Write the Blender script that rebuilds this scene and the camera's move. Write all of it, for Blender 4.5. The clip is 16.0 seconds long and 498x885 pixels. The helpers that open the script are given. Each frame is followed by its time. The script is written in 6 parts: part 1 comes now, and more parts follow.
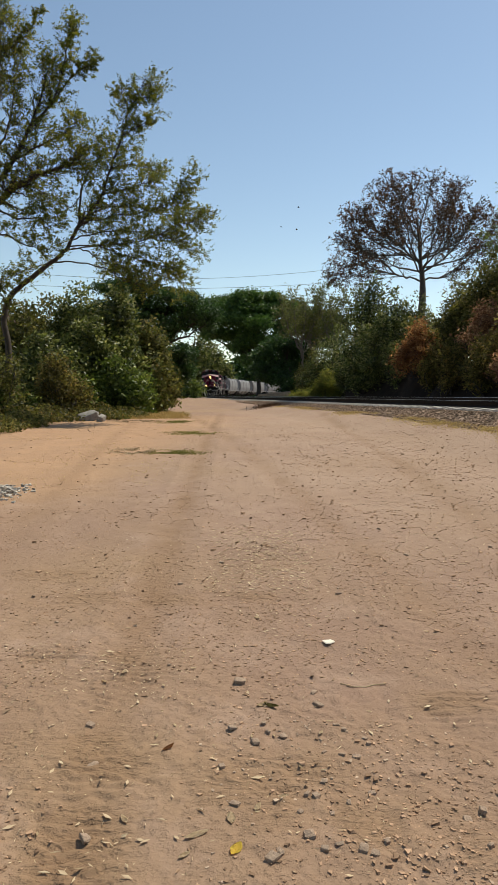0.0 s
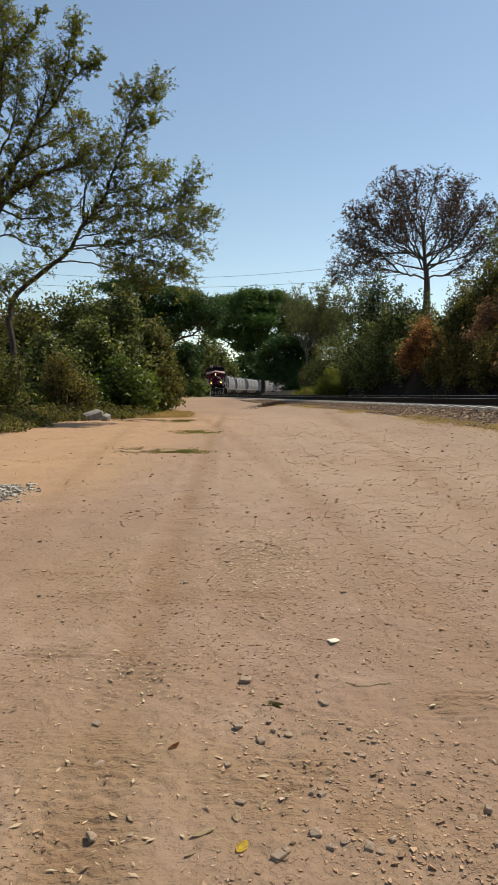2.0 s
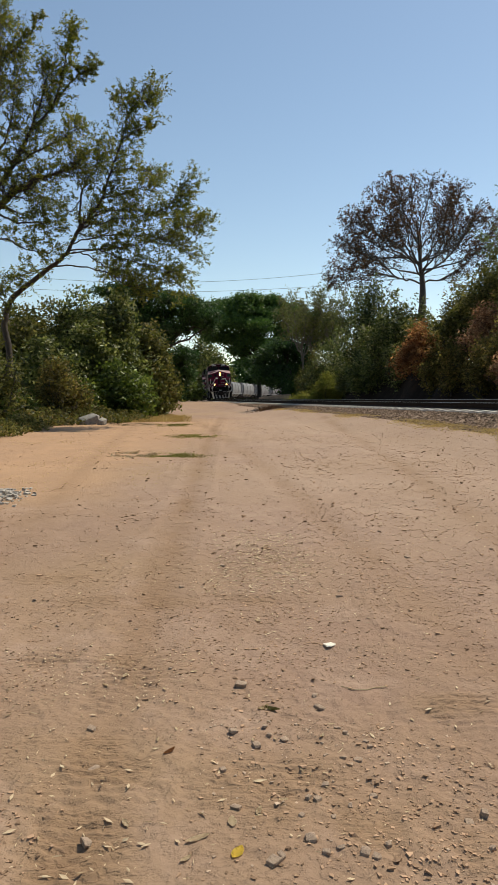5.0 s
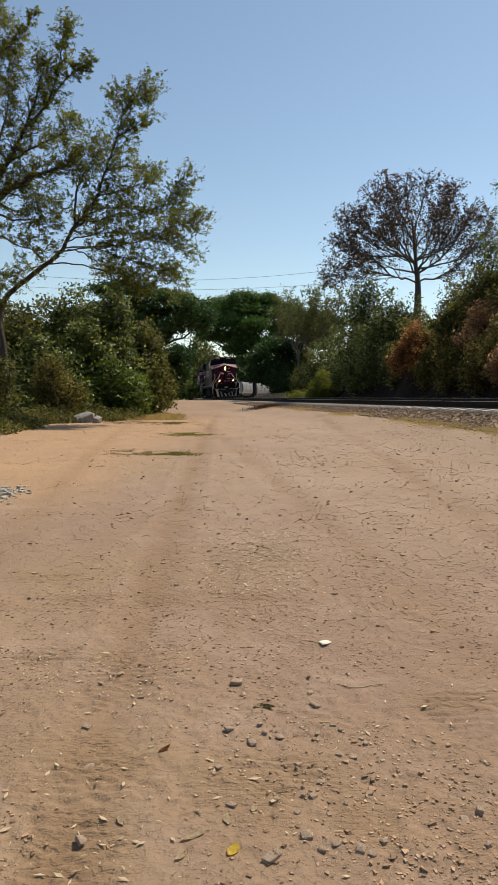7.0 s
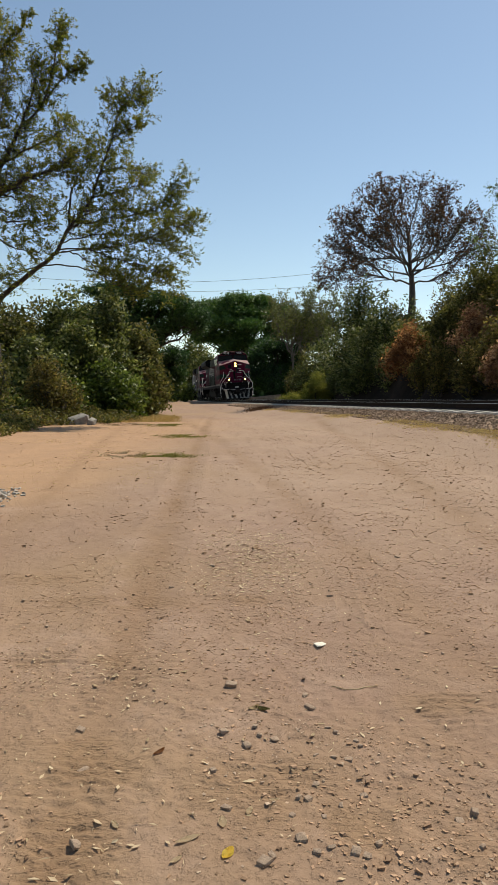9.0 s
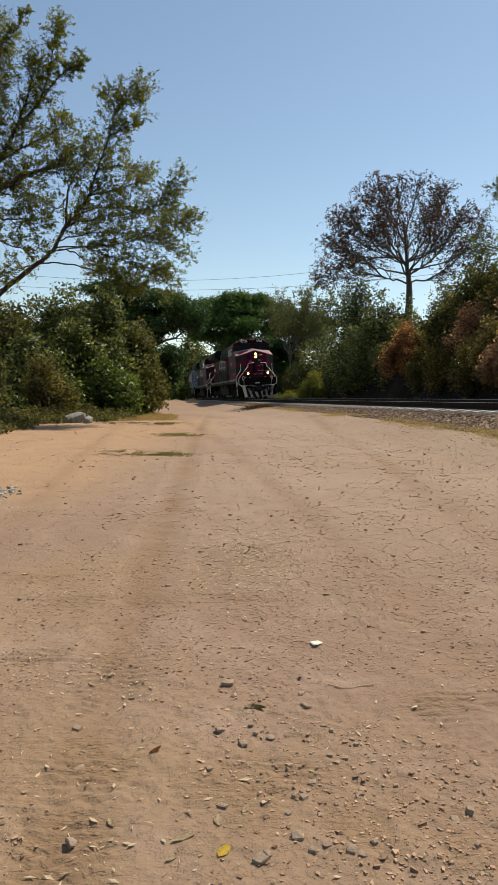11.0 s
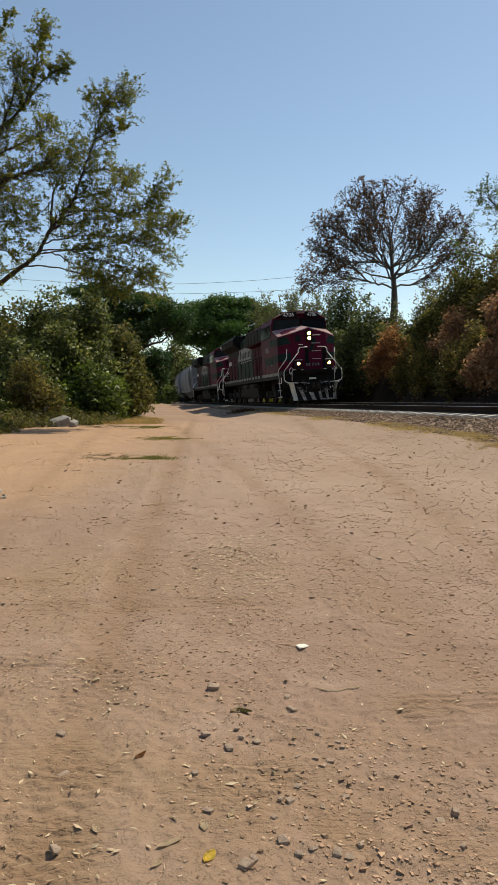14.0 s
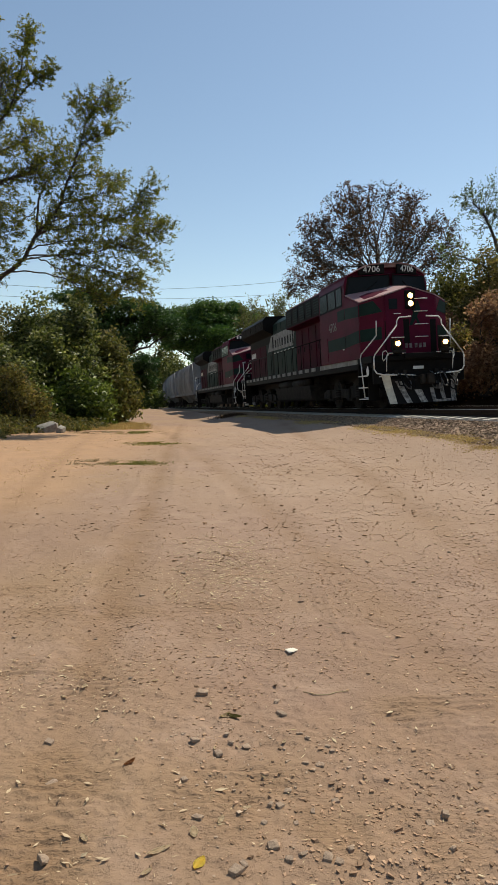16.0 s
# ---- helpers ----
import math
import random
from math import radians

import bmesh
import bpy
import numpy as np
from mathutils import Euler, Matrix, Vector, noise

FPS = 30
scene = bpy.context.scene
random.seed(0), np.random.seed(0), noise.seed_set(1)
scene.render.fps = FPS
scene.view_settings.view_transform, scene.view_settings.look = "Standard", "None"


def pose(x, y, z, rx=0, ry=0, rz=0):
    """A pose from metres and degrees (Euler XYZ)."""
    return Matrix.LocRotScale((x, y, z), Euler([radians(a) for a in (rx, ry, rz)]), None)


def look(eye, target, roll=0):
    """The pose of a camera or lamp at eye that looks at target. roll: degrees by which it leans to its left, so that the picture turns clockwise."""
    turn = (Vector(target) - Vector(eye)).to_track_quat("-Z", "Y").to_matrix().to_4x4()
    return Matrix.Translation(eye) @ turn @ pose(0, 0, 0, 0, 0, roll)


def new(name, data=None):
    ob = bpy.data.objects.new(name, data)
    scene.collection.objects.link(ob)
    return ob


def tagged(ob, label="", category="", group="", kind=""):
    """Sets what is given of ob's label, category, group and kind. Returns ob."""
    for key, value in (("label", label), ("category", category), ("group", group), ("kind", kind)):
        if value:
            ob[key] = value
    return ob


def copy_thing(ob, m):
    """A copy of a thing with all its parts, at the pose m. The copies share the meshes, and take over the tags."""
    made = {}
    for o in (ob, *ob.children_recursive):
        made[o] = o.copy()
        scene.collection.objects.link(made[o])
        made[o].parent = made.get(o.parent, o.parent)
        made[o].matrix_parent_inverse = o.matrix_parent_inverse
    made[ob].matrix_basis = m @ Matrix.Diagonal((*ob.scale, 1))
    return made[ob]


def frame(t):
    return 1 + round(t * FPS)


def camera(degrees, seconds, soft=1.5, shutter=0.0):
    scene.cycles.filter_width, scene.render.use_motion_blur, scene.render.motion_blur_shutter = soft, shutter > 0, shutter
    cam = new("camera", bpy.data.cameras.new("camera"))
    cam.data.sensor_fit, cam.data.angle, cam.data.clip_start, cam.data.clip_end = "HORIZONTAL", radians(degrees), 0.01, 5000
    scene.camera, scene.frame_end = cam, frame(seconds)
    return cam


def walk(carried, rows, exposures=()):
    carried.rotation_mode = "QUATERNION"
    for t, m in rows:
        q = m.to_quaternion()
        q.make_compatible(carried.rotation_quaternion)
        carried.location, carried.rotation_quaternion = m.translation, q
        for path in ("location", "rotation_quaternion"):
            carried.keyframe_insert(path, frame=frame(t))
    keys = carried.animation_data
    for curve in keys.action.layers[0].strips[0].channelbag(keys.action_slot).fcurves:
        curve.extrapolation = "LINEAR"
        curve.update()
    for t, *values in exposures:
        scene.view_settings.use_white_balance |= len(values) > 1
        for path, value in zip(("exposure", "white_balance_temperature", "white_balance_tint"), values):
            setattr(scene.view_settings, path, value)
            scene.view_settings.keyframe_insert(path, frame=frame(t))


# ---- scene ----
# ---- camera: held by hand, it stands and slowly turns to the right ----
cam = camera(40.15, 16.0, soft=0.4)
TURNS = [  # seconds, turn to the right, tilt, roll in degrees, place
    (0, 0.000, -3.924, 0.000, 0.000, 0.000, 1.500),
    (0.5, -0.621, -3.766, -0.054, -0.003, 0.001, 1.500),
    (1, -0.707, -3.497, -0.060, 0.002, 0.000, 1.503),
    (1.5, -0.393, -3.756, -0.191, 0.000, -0.004, 1.506),
    (2, -0.379, -4.037, -0.221, 0.000, -0.005, 1.504),
    (2.5, -0.406, -4.120, -0.164, 0.001, 0.000, 1.499),
    (3, -0.457, -4.144, -0.214, 0.003, -0.006, 1.501),
    (3.5, -0.061, -3.774, -0.214, 0.000, 0.000, 1.502),
    (4, -0.110, -3.713, -0.185, 0.003, -0.003, 1.500),
    (6.5, 0.188, -3.629, -0.220, 0.002, -0.003, 1.503),
    (7, 0.333, -3.813, -0.133, 0.001, 0.003, 1.496),
    (7.5, 0.358, -3.698, -0.076, 0.002, 0.005, 1.495),
    (8, 0.584, -3.645, -0.255, 0.004, 0.002, 1.499),
    (8.5, 0.772, -3.458, -0.198, 0.002, 0.003, 1.500),
    (9, 0.773, -3.657, -0.121, 0.001, 0.005, 1.496),
    (11.5, 1.251, -3.771, 0.090, 0.002, 0.003, 1.497),
    (12, 1.598, -3.767, 0.139, 0.005, 0.006, 1.493),
    (12.5, 1.891, -3.543, 0.145, 0.005, 0.003, 1.496),
    (13, 1.804, -3.262, 0.066, 0.003, 0.007, 1.496),
    (13.5, 1.862, -3.418, 0.041, 0.003, 0.002, 1.498),
    (14, 2.207, -3.452, 0.026, 0.004, 0.008, 1.492),
    (14.5, 2.254, -3.382, 0.023, 0.004, 0.000, 1.497),
    (15, 2.484, -3.199, 0.001, 0.004, 0.008, 1.496),
    (15.5, 2.665, -3.404, 0.002, 0.002, 0.009, 1.493),
    (16, 3.186, -3.079, -0.376, 0.009, 0.009, 1.491),
]


def aim(turn, tilt, roll, x, y, z):
    a, b = radians(turn), radians(tilt)
    way = Vector((math.sin(a) * math.cos(b), math.cos(a) * math.cos(b), math.sin(b)))
    return look((x, y, z), Vector((x, y, z)) + way * 10, roll)


walk(cam, [(t, aim(*row)) for t, *row in TURNS], exposures=[(0, 0.02, 7000, 5), (16, 0.02, 7000, 5)])

# ---- light: a clear sky and a high sun in front, to the right ----
SUN_AZ, SUN_EL = radians(48), radians(55)
sky_world = bpy.data.worlds.new("clear_sky")
scene.world = sky_world
sky_world.use_nodes = True
wn = sky_world.node_tree.nodes
sky = wn.new("ShaderNodeTexSky")
sky.sky_type = "NISHITA"
sky.sun_disc = False
sky.sun_elevation, sky.sun_rotation = SUN_EL, SUN_AZ
sky.air_density, sky.dust_density, sky.ozone_density = 1.0, 0.2, 0.25
wn["Background"].inputs["Strength"].default_value = 0.135
sky_world.node_tree.links.new(sky.outputs[0], wn["Background"].inputs["Color"])
sun_data = bpy.data.lights.new("sun", "SUN")
sun_data.energy, sun_data.angle, sun_data.color = 5.0, radians(0.53), (1.0, 0.94, 0.84)
sun = new("sun", sun_data)
sun_way = Vector((math.sin(SUN_AZ) * math.cos(SUN_EL), math.cos(SUN_AZ) * math.cos(SUN_EL), math.sin(SUN_EL)))
sun.matrix_world = look(sun_way * 60, (0, 0, 0))


# ---- materials ----
def links_of(m):
    return m.node_tree.nodes, m.node_tree.links


def ramp_node(nodes, stops):
    r = nodes.new("ShaderNodeValToRGB")
    while len(r.color_ramp.elements) < len(stops):
        r.color_ramp.elements.new(0.5)
    for e, (p, c) in zip(r.color_ramp.elements, stops):
        e.position, e.color = p, (*c, 1)
    return r


def noise_node(nodes, links, scale, detail=6, rough=0.6, source=None):
    n = nodes.new("ShaderNodeTexNoise")
    n.inputs["Scale"].default_value = scale
    n.inputs["Detail"].default_value = detail
    n.inputs["Roughness"].default_value = rough
    if source is not None:
        links.new(source, n.inputs["Vector"])
    return n


def mixed(nodes, links, a, b, factor, blend="MIX"):
    """Mixes two colours (a socket or a colour each) by a socket or a number."""
    m = nodes.new("ShaderNodeMix")
    m.data_type, m.blend_type = "RGBA", blend
    for value, slot in ((factor, 0), (a, 6), (b, 7)):
        if hasattr(value, "is_linked"):
            links.new(value, m.inputs[slot])
        else:
            m.inputs[slot].default_value = value if slot == 0 else (*value, 1)
    return m.outputs[2]


def spread_node(nodes, links, value, low, high):
    """Stretches value so that low becomes 0 and high becomes 1."""
    m = nodes.new("ShaderNodeMapRange")
    links.new(value, m.inputs[0])
    m.inputs[1].default_value, m.inputs[2].default_value = low, high
    return m.outputs[0]


def surface(name, c1, c2, rough=0.8, scale=6.0, metal=0.0, dust=0.0, dust_colour=(0.32, 0.23, 0.16), bump=0.1, fine=60.0, island=0.0, spec=0.5):
    """A worn surface: two colours in patches, a fine grain, dust on it and a fine relief."""
    m = bpy.data.materials.new(name)
    m.use_nodes = True
    n, l = links_of(m)
    p = n["Principled BSDF"]
    co = n.new("ShaderNodeTexCoord").outputs["Object"]
    big, small = noise_node(n, l, scale, 5, 0.6, co), noise_node(n, l, fine, 4, 0.7, co)
    colour = mixed(n, l, c1, c2, spread_node(n, l, big.outputs[0], 0.38, 0.62))
    colour = mixed(n, l, colour, tuple(0.62 * v for v in c1), spread_node(n, l, small.outputs[0], 0.5, 0.85))
    if island:
        g = n.new("ShaderNodeNewGeometry")
        hue = n.new("ShaderNodeHueSaturation")
        vary = n.new("ShaderNodeMapRange")
        l.new(g.outputs["Random Per Island"], vary.inputs[0])
        vary.inputs[3].default_value, vary.inputs[4].default_value = 1 - island, 1 + island
        l.new(vary.outputs[0], hue.inputs["Value"])
        l.new(colour, hue.inputs["Color"])
        colour = hue.outputs[0]
    if dust:
        dirty = noise_node(n, l, scale * 0.7, 6, 0.7, co)
        colour = mixed(n, l, colour, dust_colour, spread_node(n, l, dirty.outputs[0], 0.75 - dust * 0.5, 1.0))
    l.new(colour, p.inputs["Base Color"])
    p.inputs["Roughness"].default_value, p.inputs["Metallic"].default_value = rough, metal
    p.inputs["Specular IOR Level"].default_value = spec
    if bump:
        b = n.new("ShaderNodeBump")
        b.inputs["Strength"].default_value, b.inputs["Distance"].default_value = bump, 0.02
        l.new(small.outputs[0], b.inputs["Height"])
        l.new(b.outputs[0], p.inputs["Normal"])
    return m


def foliage(name, stops, through_light=0.42, rough=0.45, spec=0.45):
    """Leaves in several tones, one for each leaf, that let some light through."""
    m = bpy.data.materials.new(name)
    m.use_nodes = True
    n, l = links_of(m)
    p = n["Principled BSDF"]
    g = n.new("ShaderNodeNewGeometry")
    tone = ramp_node(n, stops)
    l.new(g.outputs["Random Per Island"], tone.inputs[0])
    co = n.new("ShaderNodeTexCoord").outputs["Object"]
    patch = noise_node(n, l, 0.9, 3, 0.5, co)
    colour = mixed(n, l, tone.outputs[0], stops[0][1], spread_node(n, l, patch.outputs[0], 0.45, 0.75))
    l.new(colour, p.inputs["Base Color"])
    p.inputs["Roughness"].default_value = rough
    p.inputs["Specular IOR Level"].default_value = spec
    thin = n.new("ShaderNodeBsdfTranslucent")
    l.new(mixed(n, l, colour, (1.0, 1.0, 0.35), 0.25, "MULTIPLY"), thin.inputs["Color"])
    mix = n.new("ShaderNodeMixShader")
    mix.inputs[0].default_value = through_light
    l.new(p.outputs[0], mix.inputs[1])
    l.new(thin.outputs[0], mix.inputs[2])
    l.new(mix.outputs[0], n["Material Output"].inputs["Surface"])
    return m


def glowing(name, colour, strength):
    m = bpy.data.materials.new(name)
    m.use_nodes = True
    p = m.node_tree.nodes["Principled BSDF"]
    p.inputs["Base Color"].default_value = (*colour, 1)
    p.inputs["Emission Color"].default_value = (*colour, 1)
    p.inputs["Emission Strength"].default_value = strength
    return m


def dirt_material():
    """Pale brown trodden earth: sandy and grey patches, dark crumbs, pale grit and a crumbly relief."""
    m = bpy.data.materials.new("trodden_earth")
    m.use_nodes = True
    n, l = links_of(m)
    p = n["Principled BSDF"]
    co = n.new("ShaderNodeTexCoord").outputs["Object"]
    huge, mid = noise_node(n, l, 0.22, 5, 0.6, co), noise_node(n, l, 1.7, 7, 0.7, co)
    fine, crumb, grit = noise_node(n, l, 14, 7, 0.75, co), noise_node(n, l, 55, 5, 0.7, co), noise_node(n, l, 190, 3, 0.6, co)
    colour = mixed(n, l, (0.295, 0.193, 0.121), (0.268, 0.171, 0.125), spread_node(n, l, huge.outputs[0], 0.40, 0.60))
    colour = mixed(n, l, colour, (0.338, 0.229, 0.163), spread_node(n, l, mid.outputs[0], 0.50, 0.68))
    sand = n.new("ShaderNodeAttribute")
    sand.attribute_name = "sand"
    sandy = mixed(n, l, (0.430, 0.260, 0.150), (0.355, 0.217, 0.130), spread_node(n, l, mid.outputs[0], 0.4, 0.65))
    colour = mixed(n, l, colour, sandy, sand.outputs["Fac"])
    pale = n.new("ShaderNodeAttribute")
    pale.attribute_name = "pale"
    colour = mixed(n, l, colour, (0.349, 0.242, 0.175), pale.outputs["Fac"])
    tread = n.new("ShaderNodeAttribute")
    tread.attribute_name = "tread"
    trodden = n.new("ShaderNodeMath")
    trodden.operation, trodden.inputs[1].default_value = "MULTIPLY", 0.6
    l.new(tread.outputs["Fac"], trodden.inputs[0])
    colour = mixed(n, l, colour, (0.245, 0.152, 0.088), trodden.outputs[0])
    worn = n.new("ShaderNodeAttribute")
    worn.attribute_name = "rut"
    colour = mixed(n, l, colour, (0.228, 0.138, 0.080), worn.outputs["Fac"])
    colour = mixed(n, l, colour, (0.195, 0.124, 0.087), spread_node(n, l, fine.outputs[0], 0.57, 0.82))
    colour = mixed(n, l, colour, (0.139, 0.090, 0.062), spread_node(n, l, crumb.outputs[0], 0.62, 0.80))
    colour = mixed(n, l, colour, (0.411, 0.309, 0.238), spread_node(n, l, grit.outputs[0], 0.68, 0.86))
    l.new(colour, p.inputs["Base Color"])
    p.inputs["Roughness"].default_value = 0.95
    p.inputs["Specular IOR Level"].default_value = 0.15
    # ripples pressed by lugged tyres, where the tread attribute says so
    long_way = n.new("ShaderNodeMapping")
    long_way.inputs["Scale"].default_value = (17, 40, 20)
    l.new(co, long_way.inputs["Vector"])
    ridges = noise_node(n, l, 1.0, 2, 0.5, long_way.outputs[0])
    times = n.new("ShaderNodeMath")
    times.operation = "MULTIPLY"
    l.new(spread_node(n, l, ridges.outputs[0], 0.42, 0.58), times.inputs[0])
    l.new(tread.outputs["Fac"], times.inputs[1])
    prints = times.outputs[0]
    last = None
    lumps = spread_node(n, l, noise_node(n, l, 34, 5, 0.65, co).outputs[0], 0.50, 0.66)
    for height, strength, deep in ((prints, 0.6, 0.008), (fine.outputs[0], 0.35, 0.02), (lumps, 0.55, 0.006), (spread_node(n, l, crumb.outputs[0], 0.52, 0.70), 0.5, 0.005)):
        b = n.new("ShaderNodeBump")
        b.inputs["Strength"].default_value, b.inputs["Distance"].default_value = strength, deep
        l.new(height, b.inputs["Height"])
        if last is not None:
            l.new(last.outputs[0], b.inputs["Normal"])
        last = b
    l.new(last.outputs[0], p.inputs["Normal"])
    return m


DIRT = dirt_material()
BALLAST = surface("ballast_stone", (0.36, 0.255, 0.18), (0.23, 0.165, 0.118), 0.95, 3.0, island=0.5, spec=0.05)
GRAVEL = surface("pale_gravel", (0.46, 0.34, 0.245), (0.34, 0.245, 0.175), 0.95, 3.0, island=0.3, spec=0.05)
PEBBLE = surface("grit_stone", (0.39, 0.25, 0.160), (0.29, 0.182, 0.115), 0.95, 3.0, island=0.4, spec=0.05)
ROCK = surface("field_rock", (0.40, 0.295, 0.215), (0.28, 0.205, 0.15), 0.95, 5.0, dust=0.7, dust_colour=(0.43, 0.30, 0.215), bump=0.5, fine=24, spec=0.05)
CONCRETE = surface("sleeper_concrete", (0.46, 0.43, 0.39), (0.36, 0.33, 0.29), 0.85, 4.0, dust=0.3)
STEEL = surface("rail_steel", (0.028, 0.019, 0.014), (0.018, 0.013, 0.011), 0.8, 8.0, dust=0.1, spec=0.08)
RAILHEAD = surface("worn_rail_top", (0.45, 0.44, 0.43), (0.38, 0.37, 0.36), 0.28, 20.0, metal=1.0, bump=0)
BARK = surface("grey_brown_bark", (0.060, 0.045, 0.034), (0.034, 0.027, 0.021), 0.9, 12.0, bump=0.5)
PALEBARK = surface("pale_bark", (0.15, 0.13, 0.10), (0.10, 0.088, 0.07), 0.9, 12.0, bump=0.4)
# bark lightened to stand for sunlight on the half-bare tree's twigs
TWIGBARK = surface("sunlit_grey_bark", (0.085, 0.068, 0.055), (0.045, 0.037, 0.030), 0.9, 12.0, bump=0.4)
MAROON = surface("maroon_paint", (0.092, 0.0042, 0.023), (0.064, 0.0035, 0.016), 0.50, 1.5, dust=0.06, bump=0.03, spec=0.10)
# paler copy of the maroon: sunlight on upward faces put into the colour
SUNLIT_MAROON = surface("sunlit_maroon_paint", (0.40, 0.28, 0.275), (0.30, 0.17, 0.17), 0.75, 2.0, dust=0.3, bump=0.03, spec=0.15)
# darker copy of the maroon, with the flank's shade put into the colour
SHADED_MAROON = surface("shaded_maroon_paint", (0.058, 0.0036, 0.015), (0.036, 0.0030, 0.010), 0.6, 1.2, dust=0.06, bump=0.03, spec=0.06)
GREEN = surface("dark_green_paint", (0.0095, 0.027, 0.0225), (0.007, 0.020, 0.017), 0.5, 1.5, dust=0.03, bump=0.03, spec=0.07)
WHITE = surface("white_paint", (0.74, 0.73, 0.70), (0.58, 0.56, 0.52), 0.5, 3.0, dust=0.25, bump=0.02)
SCUFFED = surface("scuffed_white_paint", (0.36, 0.345, 0.31), (0.06, 0.055, 0.05), 0.7, 9.0, dust=0.3, bump=0.05)
BLACK = surface("black_paint", (0.006, 0.0055, 0.0055), (0.010, 0.009, 0.008), 0.6, 2.0, dust=0.03, bump=0.05, spec=0.08)
GREYPAINT = surface("hopper_grey_paint", (0.24, 0.24, 0.245), (0.16, 0.16, 0.16), 0.8, 0.8, dust=0.3, bump=0.03, spec=0.1)
IRON = surface("oily_iron", (0.030, 0.026, 0.022), (0.014, 0.012, 0.011), 0.7, 5.0, dust=0.15, spec=0.08)
GLASS = surface("dark_cab_glass", (0.010, 0.013, 0.017), (0.008, 0.011, 0.014), 0.2, 2.0, bump=0, spec=0.06)
LAMP = glowing("lit_headlamp", (1.0, 0.48, 0.15), 12.0)
CREAM = surface("scuffed_cream_paint", (0.62, 0.58, 0.47), (0.42, 0.39, 0.32), 0.6, 4.0, dust=0.3, bump=0.05)
DIMMARK = surface("worn_pale_paint", (0.22, 0.20, 0.19), (0.10, 0.06, 0.06), 0.7, 9.0, spec=0.1)
# dimmer white for the wordmark panel, side numerals and sill stripes
DIMWHITE = surface("dim_white_paint", (0.32, 0.315, 0.30), (0.20, 0.195, 0.18), 0.7, 3.0, dust=0.3, bump=0.02, spec=0.1)
HOSE = surface("grey_rubber_hose", (0.10, 0.095, 0.09), (0.05, 0.048, 0.045), 0.5, 9.0, dust=0.2, spec=0.3)
BOULDER = surface("grey_boulder", (0.34, 0.31, 0.27), (0.19, 0.17, 0.15), 0.95, 5.0, dust=0.3, bump=0.6, fine=25, spec=0.1)
LAMP_OFF = surface("unlit_lamp_glass", (0.10, 0.10, 0.10), (0.07, 0.07, 0.07), 0.15, 3.0, bump=0)
# bank earth, toned near black for the shade under the overhanging growth
SOIL = surface("shaded_bank_soil", (0.030, 0.020, 0.014), (0.018, 0.013, 0.010), 0.95, 2.5, bump=0.8, fine=18, spec=0.1)
CHALK = surface("chalky_stone", (0.80, 0.72, 0.60), (0.68, 0.60, 0.49), 0.9, 7.0, bump=0.2)
ASH = surface("pale_ash", (0.56, 0.50, 0.43), (0.34, 0.30, 0.255), 0.95, 7.0, bump=0.5, spec=0.1)
LEAF_BUSH = foliage("bush_leaves", [(0.0, (0.034, 0.046, 0.012)), (0.4, (0.108, 0.134, 0.029)), (0.75, (0.23, 0.25, 0.066)), (1.0, (0.42, 0.40, 0.18))], 0.48, 0.42, 0.42)
LEAF_BRIGHT = foliage("fresh_vine_leaves", [(0.0, (0.034, 0.052, 0.009)), (0.5, (0.105, 0.145, 0.023)), (0.85, (0.210, 0.262, 0.052)), (1.0, (0.36, 0.39, 0.12))], 0.5, 0.42, 0.42)
LEAF_DARK = foliage("canopy_leaves", [(0.0, (0.014, 0.036, 0.008)), (0.5, (0.034, 0.080, 0.016)), (1.0, (0.078, 0.145, 0.030))], 0.38, 0.45, 0.4)
LEAF_CANOPY = foliage("umbrella_crown_leaves", [(0.0, (0.028, 0.066, 0.013)), (0.5, (0.066, 0.140, 0.025)), (1.0, (0.140, 0.230, 0.045))], 0.42)
LEAF_FEATHER = foliage("feathery_leaves", [(0.0, (0.075, 0.090, 0.015)), (0.5, (0.185, 0.205, 0.032)), (0.85, (0.32, 0.315, 0.06)), (1.0, (0.38, 0.28, 0.085))], 0.62, 0.5, 0.25)
LEAF_OLIVE = foliage("olive_leaves", [(0.0, (0.042, 0.045, 0.011)), (0.5, (0.122, 0.122, 0.027)), (0.85, (0.22, 0.205, 0.06)), (1.0, (0.31, 0.24, 0.095))], 0.54, 0.5, 0.35)
LEAF_BANK = foliage("olive_brown_leaves", [(0.0, (0.058, 0.051, 0.014)), (0.5, (0.160, 0.138, 0.036)), (0.85, (0.29, 0.225, 0.068)), (1.0, (0.38, 0.235, 0.085))], 0.60, 0.55, 0.3)
LEAF_RUST = foliage("rusty_dry_leaves", [(0.0, (0.16, 0.070, 0.030)), (0.5, (0.36, 0.165, 0.070)), (1.0, (0.54, 0.31, 0.14))], 0.58, 0.7, 0.2)
LEAF_RUSSET = foliage("russet_dry_growth", [(0.0, (0.17, 0.086, 0.050)), (0.5, (0.34, 0.19, 0.11)), (1.0, (0.56, 0.36, 0.22))], 0.58, 0.7, 0.2)
LEAF_DEAD = foliage("withered_pods", [(0.0, (0.030, 0.019, 0.013)), (0.5, (0.095, 0.050, 0.028)), (1.0, (0.24, 0.13, 0.07))], 0.32, 0.8, 0.1)
LEAF_PALE = foliage("pale_twig_leaves", [(0.0, (0.075, 0.088, 0.026)), (0.5, (0.135, 0.150, 0.045)), (1.0, (0.22, 0.215, 0.09))], 0.5, 0.6, 0.25)
